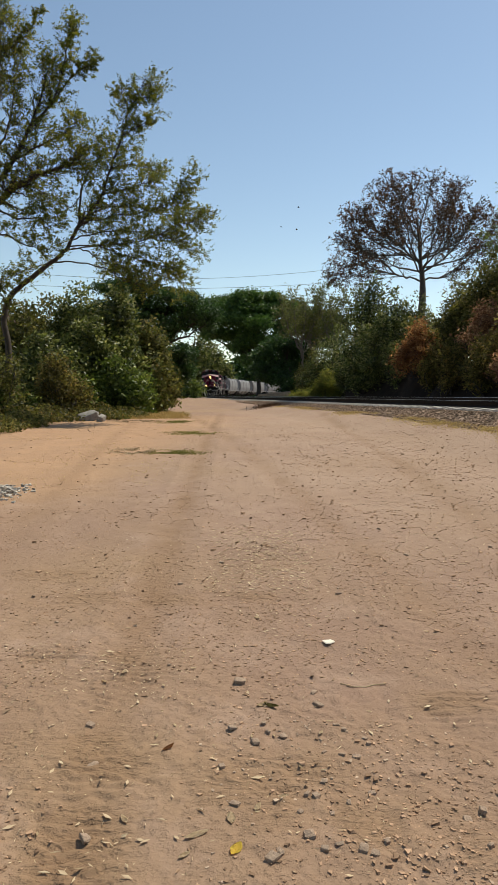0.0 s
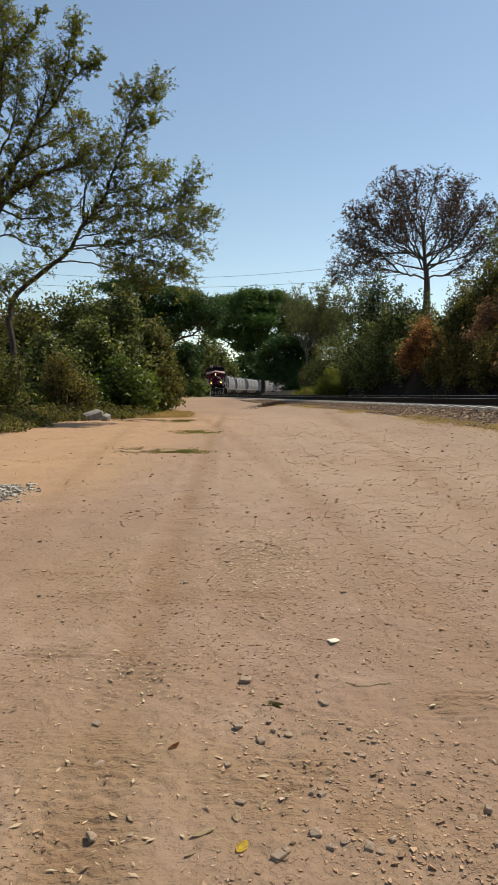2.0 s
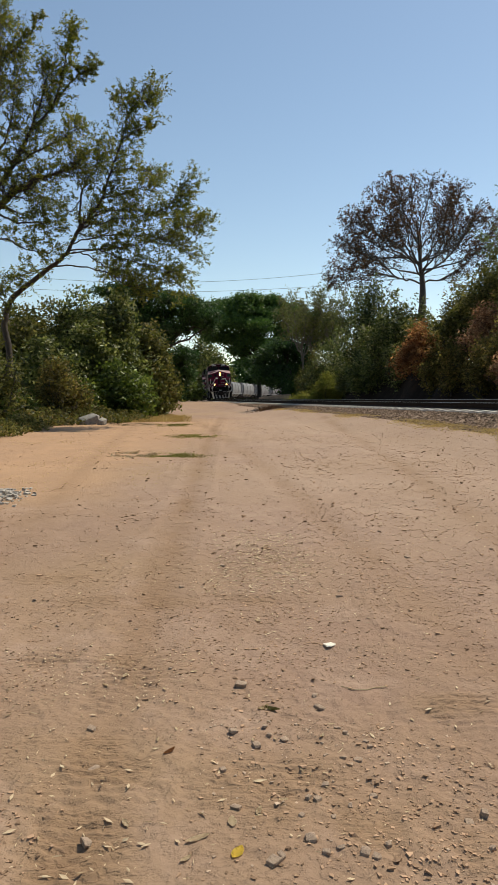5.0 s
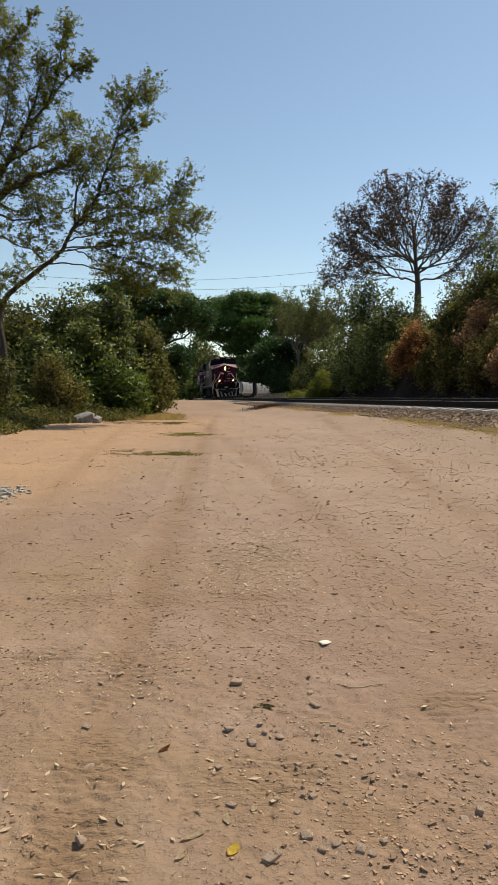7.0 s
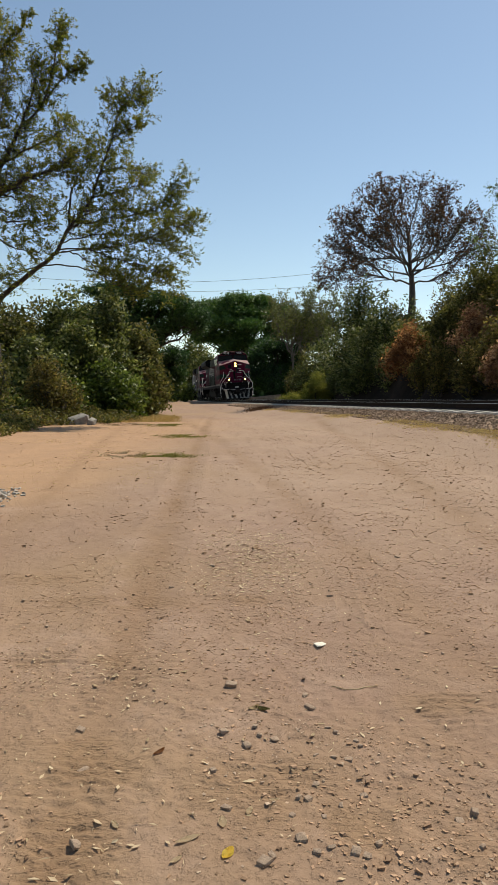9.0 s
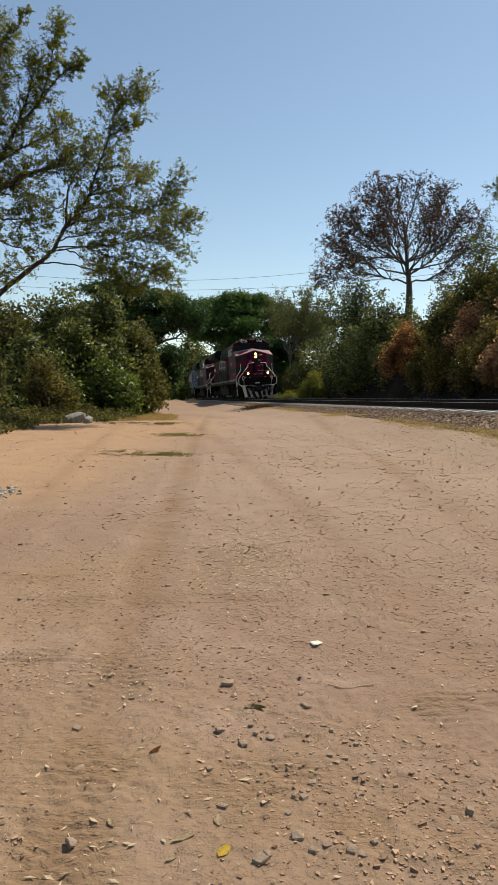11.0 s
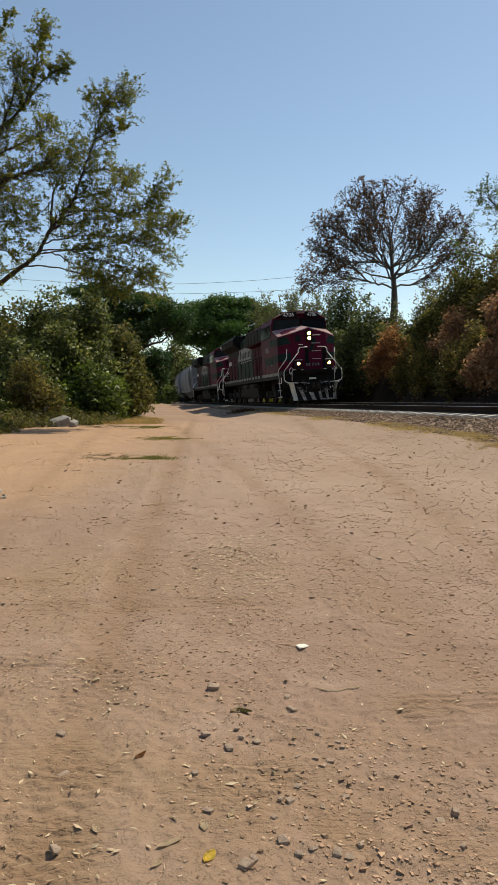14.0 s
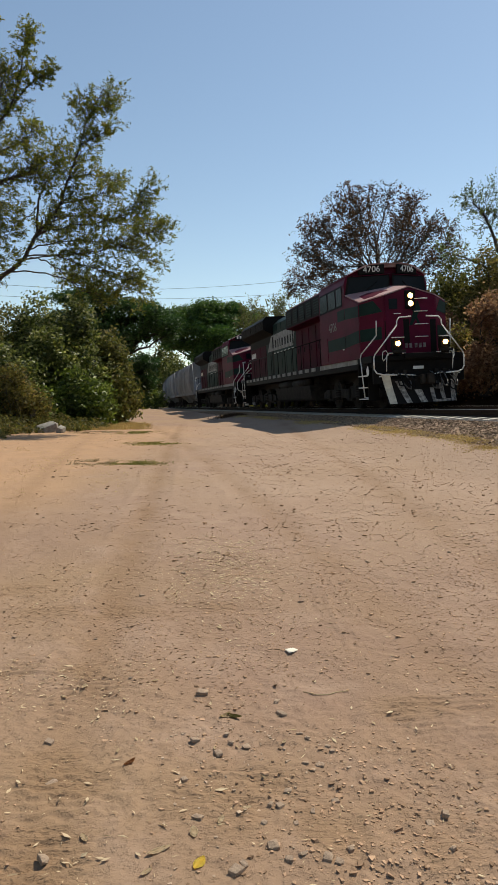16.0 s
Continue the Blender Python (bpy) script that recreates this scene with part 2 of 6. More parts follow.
STRAW = foliage("dry_straw", [(0.0, (0.40, 0.27, 0.10)), (0.5, (0.52, 0.37, 0.14)), (1.0, (0.62, 0.48, 0.20))], 0.3, 0.7)
GRASS = foliage("short_green_grass", [(0.0, (0.12, 0.14, 0.028)), (0.5, (0.23, 0.25, 0.045)), (1.0, (0.42, 0.36, 0.09))], 0.65, 0.6)
TUFT = foliage("sparse_dry_grass", [(0.0, (0.11, 0.115, 0.03)), (0.5, (0.23, 0.215, 0.06)), (1.0, (0.40, 0.32, 0.12))], 0.45, 0.7, 0.15)
LITTER = foliage("dry_fallen_leaves", [(0.0, (0.20, 0.13, 0.07)), (0.4, (0.42, 0.31, 0.17)), (1.0, (0.62, 0.50, 0.32))], 0.1, 0.8)
DRY_LEAF = foliage("pale_dry_leaf", [(0.0, (0.52, 0.39, 0.25)), (1.0, (0.58, 0.45, 0.29))], 0.15, 0.8, 0.2)
YELLOW_LEAF = foliage("yellow_leaf", [(0.0, (0.72, 0.50, 0.06)), (1.0, (0.76, 0.54, 0.08))], 0.2, 0.5)


# ---- building blocks ----
def part(name, bm, material, parent, label="", smooth=False):
    """Links a bmesh as one mesh object under a thing or a part."""
    me = bpy.data.meshes.new(name)
    bm.to_mesh(me)
    bm.free()
    if smooth:
        me.shade_smooth()
    else:
        me.shade_flat()
    me.materials.append(material)
    ob = new(name, me)
    ob.parent = parent
    return tagged(ob, label)


def empty(name, m=None):
    ob = new(name)
    if m is not None:
        ob.matrix_basis = m
    return ob


def box(bm, x0, x1, y0, y1, z0, z1, bevel=0.0):
    m = Matrix.LocRotScale(((x0 + x1) / 2, (y0 + y1) / 2, (z0 + z1) / 2), None, (abs(x1 - x0), abs(y1 - y0), abs(z1 - z0)))
    made = bmesh.ops.create_cube(bm, size=1, matrix=m)["verts"]
    if bevel:
        edges = list({e for v in made for e in v.link_edges})
        bmesh.ops.bevel(bm, geom=edges, offset=bevel, segments=2, affect="EDGES", profile=0.7)
    return bm


def rod(bm, a, b, r, sides=8, r2=None):
    a, b = Vector(a), Vector(b)
    turn = (b - a).to_track_quat("Z", "Y").to_matrix().to_4x4()
    bmesh.ops.create_cone(bm, cap_ends=True, segments=sides, radius1=r, radius2=r if r2 is None else r2, depth=(b - a).length,
                          matrix=Matrix.Translation((a + b) / 2) @ turn)
    return bm


def rail_run(bm, points, r, sides=6):
    for a, b in zip(points, points[1:]):
        rod(bm, a, b, r, sides)
    return bm


def prism(bm, outline, low, high, axis="y", bevel=0.0):
    """An outline pushed along an axis: (x, z) pairs along y, (y, z) pairs along x, (x, y) pairs along z."""
    def spot(p, h):
        return {"y": (p[0], h, p[1]), "x": (h, p[0], p[1]), "z": (p[0], p[1], h)}[axis]
    a = [bm.verts.new(spot(p, low)) for p in outline]
    b = [bm.verts.new(spot(p, high)) for p in outline]
    faces = [bm.faces.new(a), bm.faces.new(b)]
    for i in range(len(a)):
        j = (i + 1) % len(a)
        faces.append(bm.faces.new((a[i], a[j], b[j], b[i])))
    bmesh.ops.recalc_face_normals(bm, faces=faces)
    if bevel:
        bmesh.ops.bevel(bm, geom=list({e for f in faces for e in f.edges}), offset=bevel, segments=2, affect="EDGES", profile=0.7)
    return bm


def mesh_of(name, verts, faces, material, smooth=False):
    """A mesh from an array of places and an array of faces with equal numbers of corners."""
    me = bpy.data.meshes.new(name)
    verts, faces = np.asarray(verts, np.float32), np.asarray(faces, np.int32)
    me.vertices.add(len(verts))
    me.vertices.foreach_set("co", verts.ravel())
    k = faces.shape[1]
    me.loops.add(faces.size)
    me.loops.foreach_set("vertex_index", faces.ravel())
    me.polygons.add(len(faces))
    me.polygons.foreach_set("loop_start", np.arange(0, faces.size, k, dtype=np.int32))
    me.update(calc_edges=True)
    me.validate()
    if smooth:
        me.shade_smooth()
    else:
        me.shade_flat()
    me.materials.append(material)
    return me


def unit(v):
    return v / np.maximum(np.linalg.norm(v, axis=-1, keepdims=True), 1e-9)


def lattice(n, seed):
    return np.random.default_rng(seed).random((n, n))


LATTICES = [lattice(64, 100 + i) for i in range(6)]


def bumps(x, y, size, seed=0):
    """Smooth random relief from -1 to 1 with hills about size metres wide."""
    grid = LATTICES[seed % 6]
    u, v = np.asarray(x) / size + 17.3 * seed, np.asarray(y) / size + 5.1 * seed
    i, j = np.floor(u).astype(int), np.floor(v).astype(int)
    a, b = u - i, v - j
    a, b = a * a * (3 - 2 * a), b * b * (3 - 2 * b)
    g = lambda p, q: grid[p % 64, q % 64]
    return 2 * ((g(i, j) * (1 - a) + g(i + 1, j) * a) * (1 - b) + (g(i, j + 1) * (1 - a) + g(i + 1, j + 1) * a) * b) - 1


def step(a, b, x):
    t = np.clip((np.asarray(x, float) - a) / (b - a), 0, 1)
    return t * t * (3 - 2 * t)


# ---- the line of the track and the lie of the land ----
RAIL_TOP, CANT = 1.41, radians(2.9)


def track_x(y):
    """The track's centre line: straight, then bending to the east far away."""
    y = np.asarray(y, float)
    d = np.clip((np.minimum(y, 260) - 70) / 50, 0, None)
    return 9.47 - 0.1484 * y + 1.74 * d ** 2.54 + np.clip(y - 260, 0, None) * 0.69


def beside(x, y):
    """Metres to the east of the track's centre line."""
    y = np.asarray(y, float)
    slope = (track_x(y + 0.5) - track_x(y - 0.5))
    return (np.asarray(x, float) - track_x(y)) / np.sqrt(1 + slope * slope)


def ground_z(x, y, fine=True):
    x, y = np.asarray(x, float), np.asarray(y, float)
    d = beside(x, y)
    up = np.clip(y, 0, None)
    z = 0.70 * (1 - np.exp(-(up / 10) ** 1.5)) + 0.45 * step(42, 78, y)
    z = z + np.clip(1.06 - z, 0, 0.28) * step(-4.6, -2.5, d)
    bank = step(3.0, 4.5, d + 0.4 * bumps(x, y, 1.7, 1)) * (1 - step(36, 58, y)) * (2.2 + 0.35 * bumps(x, y, 3.0, 2))
    z = z + bank
    if fine:
        near = 1 - step(20, 45, np.hypot(x, y))
        trim = step(0.9, 1.5, y) * (1 - step(1.6, 3.2, np.abs(x)))
        z = z + near * (0.018 * bumps(x, y, 1.1, 2) + 0.008 * trim * bumps(x, y, 0.31, 3) + 0.004 * trim * bumps(x, y, 0.11, 4)
                        + trim * step(-0.2, 0.5, bumps(x, y, 1.3, 1)) * (0.005 * bumps(x, y, 0.13, 5) + 0.003 * bumps(x, y, 0.065, 2)))
        close = trim * (1 - step(4.0, 7.0, np.hypot(x, y)))
        loose = 0.25 + 0.75 * step(-0.3, 0.4, bumps(x, y, 0.6, 5) + 0.5 * step(-0.5, 0.3, x) * (1 - step(2.6, 3.6, y)))
        ridge = 1 - np.abs(bumps(x, y, 0.085, 1))
        clod = step(0.05, 0.40, bumps(x, y, 0.058, 3) + 0.5 * bumps(x, y, 0.027, 0)) + 0.6 * step(0.1, 0.45, bumps(x, y, 0.037, 5))
        z = z + close * loose * (0.004 * ridge * ridge + 0.005 * clod + 0.003 * bumps(x, y, 0.031, 0))
        for cx, cy, half_x, half_y, pitch in TREADS:
            inside = np.exp(-((x - cx) / half_x) ** 4 - ((y - cy) / half_y) ** 4) * step(-0.5, 0.3, bumps(x, y, 0.15, 4))
            z = z - inside * close * (0.003 + 0.007 * np.sin(6.283 * (y + 0.05 * x) / pitch))
        # block prints of a lugged tyre in the western rut
        lug = np.sin(6.283 * (y + 0.012 * np.sin(48 * x) + 0.010 * bumps(x, y, 0.09, 1)) / 0.058)
        z = z + close * np.exp(-((x + 0.50 + 0.03 * y) / 0.20) ** 4) * 0.006 * lug * step(-0.7, 0.1, bumps(x, y, 0.16, 2)) * (1 - step(3.2, 3.8, y))
        for line_x, lean, wide, deep in RUTS:
            away = x - (line_x + lean * y)
            z = z - deep * near * np.exp(-(away / wide) ** 2) + 0.5 * deep * near * np.exp(-((np.abs(away) - 2.0 * wide) / (0.5 * wide)) ** 2)
        z = z + (1 - near) * 0.04 * bumps(x, y, 6.0, 5)
    return z


TREADS = [(-0.80, 4.37, 0.85, 0.11, 0.07), (-0.95, 3.52, 0.34, 0.10, 0.055), (-1.32, 4.95, 0.28, 0.20, 0.085), (-0.30, 4.75, 0.3, 0.1, 0.085), (0.02, 4.40, 0.36, 0.10, 0.075), (0.96, 2.96, 0.2, 0.14, 0.06), (-0.05, 2.40, 0.3, 0.12, 0.055), (0.12, 2.45, 0.18, 0.12, 0.05), (1.15, 3.05, 0.18, 0.12, 0.055), (-0.62, 2.25, 0.15, 0.16, 0.05)]
PRINTS = [(0.10, 2.34, 0.30, 0.26, 0.9), (0.62, 2.02, 0.40, 0.24, 0.9), (-0.80, 2.55, 0.36, 0.40, 0.5), (-0.80, 4.37, 0.90, 0.12, 0.8), (-1.45, 4.90, 0.32, 0.16, 0.8), (-0.90, 3.50, 0.28, 0.08, 0.9), (0.94, 3.03, 0.22, 0.12, 0.9), (0.05, 4.40, 0.36, 0.10, 0.6), (0.95, 2.5, 0.4, 0.3, 0.35)]
RUTS = [(-0.52, -0.025, 0.13, 0.011), (1.75, -0.15, 0.16, 0.007), (-1.5, -0.10, 0.15, 0.007), (2.1, 0.02, 0.16, 0.008)]


def gz(x, y):
    return float(ground_z(x, y))


def steps_out(fine_to, fine, far, grow):
    out, s = [0.0], fine
    while out[-1] < far:
        out.append(out[-1] + s)
        if out[-1] > fine_to:
            s *= grow
    return out


def build_ground():
    side = steps_out(0.95, 0.0115, 2500, 1.047)
    xs = np.array([-v for v in side[:0:-1]] + side)
    ahead = steps_out(2.0, 0.0115, 2600, 1.028)
    back = steps_out(0.5, 0.5, 1500, 1.5)
    ys = np.array([1.4 - v for v in back[:0:-1]] + [1.4 + v for v in ahead])
    X, Y = np.meshgrid(xs, ys)
    Z = ground_z(X, Y)
    n, k = len(ys), len(xs)
    idx = np.arange(n * k).reshape(n, k)
    faces = np.stack([idx[:-1, :-1], idx[:-1, 1:], idx[1:, 1:], idx[1:, :-1]], -1).reshape(-1, 4)
    me = mesh_of("ground", np.stack([X, Y, Z], -1).reshape(-1, 3), faces, DIRT, True)
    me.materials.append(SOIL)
    flat_x, flat_y = X.ravel(), Y.ravel()
    mid_x, mid_y = flat_x[faces].mean(1), flat_y[faces].mean(1)
    # faces of the bank that take the shade-darkened soil
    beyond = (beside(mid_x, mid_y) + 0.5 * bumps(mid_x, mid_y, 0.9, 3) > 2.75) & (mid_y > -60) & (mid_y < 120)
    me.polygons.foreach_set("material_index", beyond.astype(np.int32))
    sand = me.attributes.new("sand", "FLOAT", "POINT")
    west = step(-0.2, -3.0, flat_x + 0.12 * (12 - flat_y) + 0.6 * bumps(flat_x, flat_y, 1.5, 2)) * step(5.8, 9.5, flat_y) * (1 - step(22, 30, flat_y))
    sand.data.foreach_set("value", np.clip(west * 0.85, 0, 1).astype(np.float32))
    pale = me.attributes.new("pale", "FLOAT", "POINT")
    dusty = step(2.8, 9, flat_y) * step(-2.5, 1.5, flat_x + 0.5 * bumps(flat_x, flat_y, 1.8, 5)) * (0.75 + 0.25 * bumps(flat_x, flat_y, 0.9, 1))
    pale.data.foreach_set("value", np.clip(dusty, 0, 1).astype(np.float32))
    tread = me.attributes.new("tread", "FLOAT", "POINT")
    near = (1 - step(5.5, 8.0, flat_y)) * step(0.9, 1.5, flat_y) * (1 - step(1.6, 3.2, np.abs(flat_x)))
    lines = np.exp(-((flat_x + 0.44 + 0.045 * flat_y) / 0.17) ** 4) * (0.55 + 0.45 * step(3.6, 2.6, flat_y))
    for cx, cy, half_x, half_y, deep in PRINTS:
        lines = lines + deep * np.exp(-((flat_x - cx) / half_x) ** 4 - ((flat_y - cy) / half_y) ** 4)
    patchy = step(-0.75, 0.15, bumps(flat_x, flat_y, 0.17, 2) + 0.4 * bumps(flat_x, flat_y, 0.5, 1))
    tread.data.foreach_set("value", np.clip(near * lines * patchy, 0, 1).astype(np.float32))
    rut = me.attributes.new("rut", "FLOAT", "POINT")
    worn = sum(np.exp(-((flat_x - line_x - lean * flat_y) / (0.95 * wide)) ** 2) * deep / 0.011 for line_x, lean, wide, deep in RUTS)
    worn = worn * (0.62 + 0.3 * bumps(flat_x, flat_y, 0.7, 4) + 0.3 * bumps(flat_x, flat_y, 0.22, 2)) * (1 - step(20, 40, flat_y)) * step(0, 3, flat_y)
    rut.data.foreach_set("value", np.clip(0.85 * worn, 0, 1).astype(np.float32))
    tagged(new("ground", me), "pale brown trodden earth with tyre ruts beside the railway", "ground", kind="structure")


ALONG = np.arange(-60, 330, 0.25)
_px = track_x(ALONG)
ARC = np.concatenate([[0], np.cumsum(np.hypot(np.diff(_px), 0.25))])


def on_track(s):
    """The place on the centre line at that many metres from its southern end, and the way north."""
    y = float(np.interp(s, ARC, ALONG))
    slope = float(track_x(y + 0.25) - track_x(y - 0.25)) / 0.5
    k = math.hypot(1, slope)
    return float(track_x(y)), y, slope / k, 1 / k


def arc_at(y):
    return float(np.interp(y, ALONG, ARC))


def swept(name, outline, material, parent, spacing=2.0, south=-55, north=318, label=""):
    """An outline of (metres east of the centre line, height over the rail top) swept along the track."""
    rings, s, end = [], arc_at(south), arc_at(north)
    while s < end:
        x, y, a, b = on_track(s)
        rings.append([(x + b * (d * math.cos(CANT) - h * math.sin(CANT)), y - a * d, RAIL_TOP + h * math.cos(CANT) + d * math.sin(CANT)) for d, h in outline])
        s += spacing
    k, n = len(outline), len(rings)
    idx = np.arange(n * k).reshape(n, k)
    nxt = np.roll(idx, -1, axis=1)
    faces = np.stack([idx[:-1], nxt[:-1], nxt[1:], idx[1:]], -1).reshape(-1, 4)
    ob = new(name, mesh_of(name, np.array(rings).reshape(-1, 3), faces, material))
    ob.parent = parent
    return tagged(ob, label)


SHARD_V = np.array([(-1, -1, -1), (1, -1, -1), (1, 1, -1), (-1, 1, -1), (-1, -1, 1), (1, -1, 1), (1, 1, 1), (-1, 1, 1)], float) * 0.62
SHARD_F = np.array([(0, 2, 1), (0, 3, 2), (4, 5, 6), (4, 6, 7), (0, 1, 5), (0, 5, 4), (1, 2, 6), (1, 6, 5), (2, 3, 7), (2, 7, 6), (3, 0, 4), (3, 4, 7)])


def stones(name, places, sizes, material, seed, flat=0.6):
    """Many small angular stones in one mesh."""
    rng = np.random.default_rng(seed)
    n = len(places)
    v = SHARD_V[None] * (0.35 + 0.95 * rng.random((n, 8, 3)))
    v = v * (sizes[:, None, None] * (0.6 + 0.8 * rng.random((n, 1, 3))))
    v[:, :, 2] *= flat
    a = rng.random(n) * 6.283
    c, s = np.cos(a)[:, None], np.sin(a)[:, None]
    v = np.stack([v[..., 0] * c - v[..., 1] * s, v[..., 0] * s + v[..., 1] * c, v[..., 2]], -1) + np.asarray(places)[:, None]
    faces = (SHARD_F[None] + 8 * np.arange(n)[:, None, None]).reshape(-1, 3)
    return new(name, mesh_of(name, v.reshape(-1, 3), faces, material))


# ---- plants ----
def wood_mesh(name, pieces, material, sides=5):
    """Tapered round pieces (start, end, radius, radius) in one mesh."""
    a = np.array([p[0] for p in pieces]); b = np.array([p[1] for p in pieces])
    r = np.array([(p[2], p[3]) for p in pieces])
    way = unit(b - a)
    helper = np.where(np.abs(way[:, 2:3]) > 0.9, np.array([[1.0, 0, 0]]), np.array([[0, 0, 1.0]]))
    u = unit(np.cross(way, helper)); w = np.cross(way, u)
    t = np.arange(sides) * 2 * np.pi / sides
    ring = np.cos(t)[None, :, None] * u[:, None] + np.sin(t)[None, :, None] * w[:, None]
    v = np.concatenate([a[:, None] + ring * r[:, 0, None, None], b[:, None] + ring * r[:, 1, None, None]], 1)
    i = np.arange(sides); j = (i + 1) % sides
    f = np.stack([i, j, j + sides, i + sides], -1)
    faces = (f[None] + 2 * sides * np.arange(len(pieces))[:, None, None]).reshape(-1, 4)
    return mesh_of(name, v.reshape(-1, 3), faces, material, True)


def leaf_mesh(name, centres, size, rng, material, slim=0.45, droop=0.0, jitter=0.5):
    """One small pointed leaf at each place."""
    n = len(centres)
    a = rng.normal(size=(n, 3)); a[:, 2] = a[:, 2] * 0.7 - droop
    a = unit(a)
    b = unit(np.cross(a, rng.normal(size=(n, 3))))
    s = (size * (1 + jitter * (rng.random((n, 1)) - 0.5)))
    c = np.asarray(centres)
    bend = np.cross(a, b) * s * 0.12
    v = np.stack([c - a * s, c + b * s * slim + bend, c + a * s, c - b * s * slim + bend], 1).reshape(-1, 3)
    faces = np.arange(4 * n).reshape(n, 4)
    return mesh_of(name, v, faces, material)


def curve_through(points, steps=5):
    """A smooth line through the points."""
    p = [np.array(q, float) for q in points]
    p = [2 * p[0] - p[1]] + p + [2 * p[-1] - p[-2]]
    out = []
    for i in range(1, len(p) - 2):
        for k in range(steps):
            t = k / steps
            out.append(0.5 * (2 * p[i] + (p[i + 1] - p[i - 1]) * t + (2 * p[i - 1] - 5 * p[i] + 4 * p[i + 1] - p[i + 2]) * t * t
                              + (3 * p[i] - p[i - 1] - 3 * p[i + 1] + p[i + 2]) * t ** 3))
    out.append(p[-2])
    return out


def limb(pieces, points, r0, r1, rng, wobble=0.03):
    """A bent limb through the points. Returns its places with direction and radius."""
    line = curve_through(points)
    n = len(line)
    line = [q + rng.normal(size=3) * wobble * (0 < i < n - 1) for i, q in enumerate(line)]
    nodes = []
    for i in range(n - 1):
        ra, rb = r0 + (r1 - r0) * i / (n - 1), r0 + (r1 - r0) * (i + 1) / (n - 1)
        pieces.append((line[i], line[i + 1], ra, rb))
        nodes.append((line[i + 1], unit(line[i + 1] - line[i]), rb))
    return nodes


def sprout(pieces, tips, start, way, length, radius, rng, level, kids=4, lift=0.15, bend=0.25, angle=0.8, shrink=0.55, within=None):
    """A branch that forks until it ends in twigs; tips takes the places along the last twigs."""
    n = 4 if level else 3
    at, d = np.array(start, float), np.array(way, float)
    path = []
    for i in range(n):
        d = unit(d + rng.normal(size=3) * bend + np.array([0, 0, lift]))
        to = at + d * length / n
        if within is not None and sum(((to[j] - within[j]) / within[3 + j]) ** 2 for j in range(3)) > 1:
            if path:
                break
            return
        ra, rb = radius * (1 - 0.7 * i / n), radius * (1 - 0.7 * (i + 1) / n)
        pieces.append((at, to, ra, rb))
        path.append((at, to, d, rb))
        at = to
    if level == 0:
        for a, b, d, _ in path:
            for f in (0.2, 0.5, 0.8, 1.0):
                tips.append(a + (b - a) * f)
        return
    for k in range(kids):
        a, b, d, r = path[min(len(path) - 1, int((0.25 + 0.75 * (k + rng.random()) / kids) * n))]
        side = unit(np.cross(d, rng.normal(size=3)))
        go = unit(d + side * angle * (0.7 + 0.6 * rng.random()))
        sprout(pieces, tips, a + (b - a) * rng.random(), go, length * shrink * (0.75 + 0.5 * rng.random()), max(r * 0.7, 0.003), rng, level - 1, kids, lift, bend, angle, shrink, within)


def plant(name, pieces, centres, leaf, size, rng, bark, label, category, slim=0.45, droop=0.0, group="", wood="trunk", green="crown", sides=5):
    """A tree or bush: one thing with its wood and its leaves."""
    root = empty(name)
    w = new(wood, wood_mesh(wood, pieces, bark, sides))
    c = new(green, leaf_mesh(green, centres, size, rng, leaf, slim, droop))
    w.parent = c.parent = root
    return tagged(root, label, category, group)


def clumps(rng, lobes, count, sprig, per, shell=0.75):
    """Places of leaves: sprigs in the outer part of each lobe (centre, half sizes), with some leaves round each."""
    lobes = np.array(lobes, float)
    share = lobes[:, 3] * lobes[:, 4] + lobes[:, 4] * lobes[:, 5] + lobes[:, 3] * lobes[:, 5]
    pick = rng.choice(len(lobes), count // per, p=share / share.sum())
    way = unit(rng.normal(size=(len(pick), 3)))
    r = shell + (1.08 - shell) * rng.random((len(pick), 1)) ** 0.7 + np.where(rng.random((len(pick), 1)) < 0.16, 0.10 + 0.14 * rng.random((len(pick), 1)), 0.0)
    r = np.where(rng.random((len(pick), 1)) < 0.2, rng.random((len(pick), 1)), r)
    at = lobes[pick, :3] + way * r * lobes[pick, 3:]
    at = at + rng.normal(size=at.shape) * sprig * 0.6
    return (at[:, None] + rng.normal(size=(len(at), per, 3)) * sprig).reshape(-1, 3)


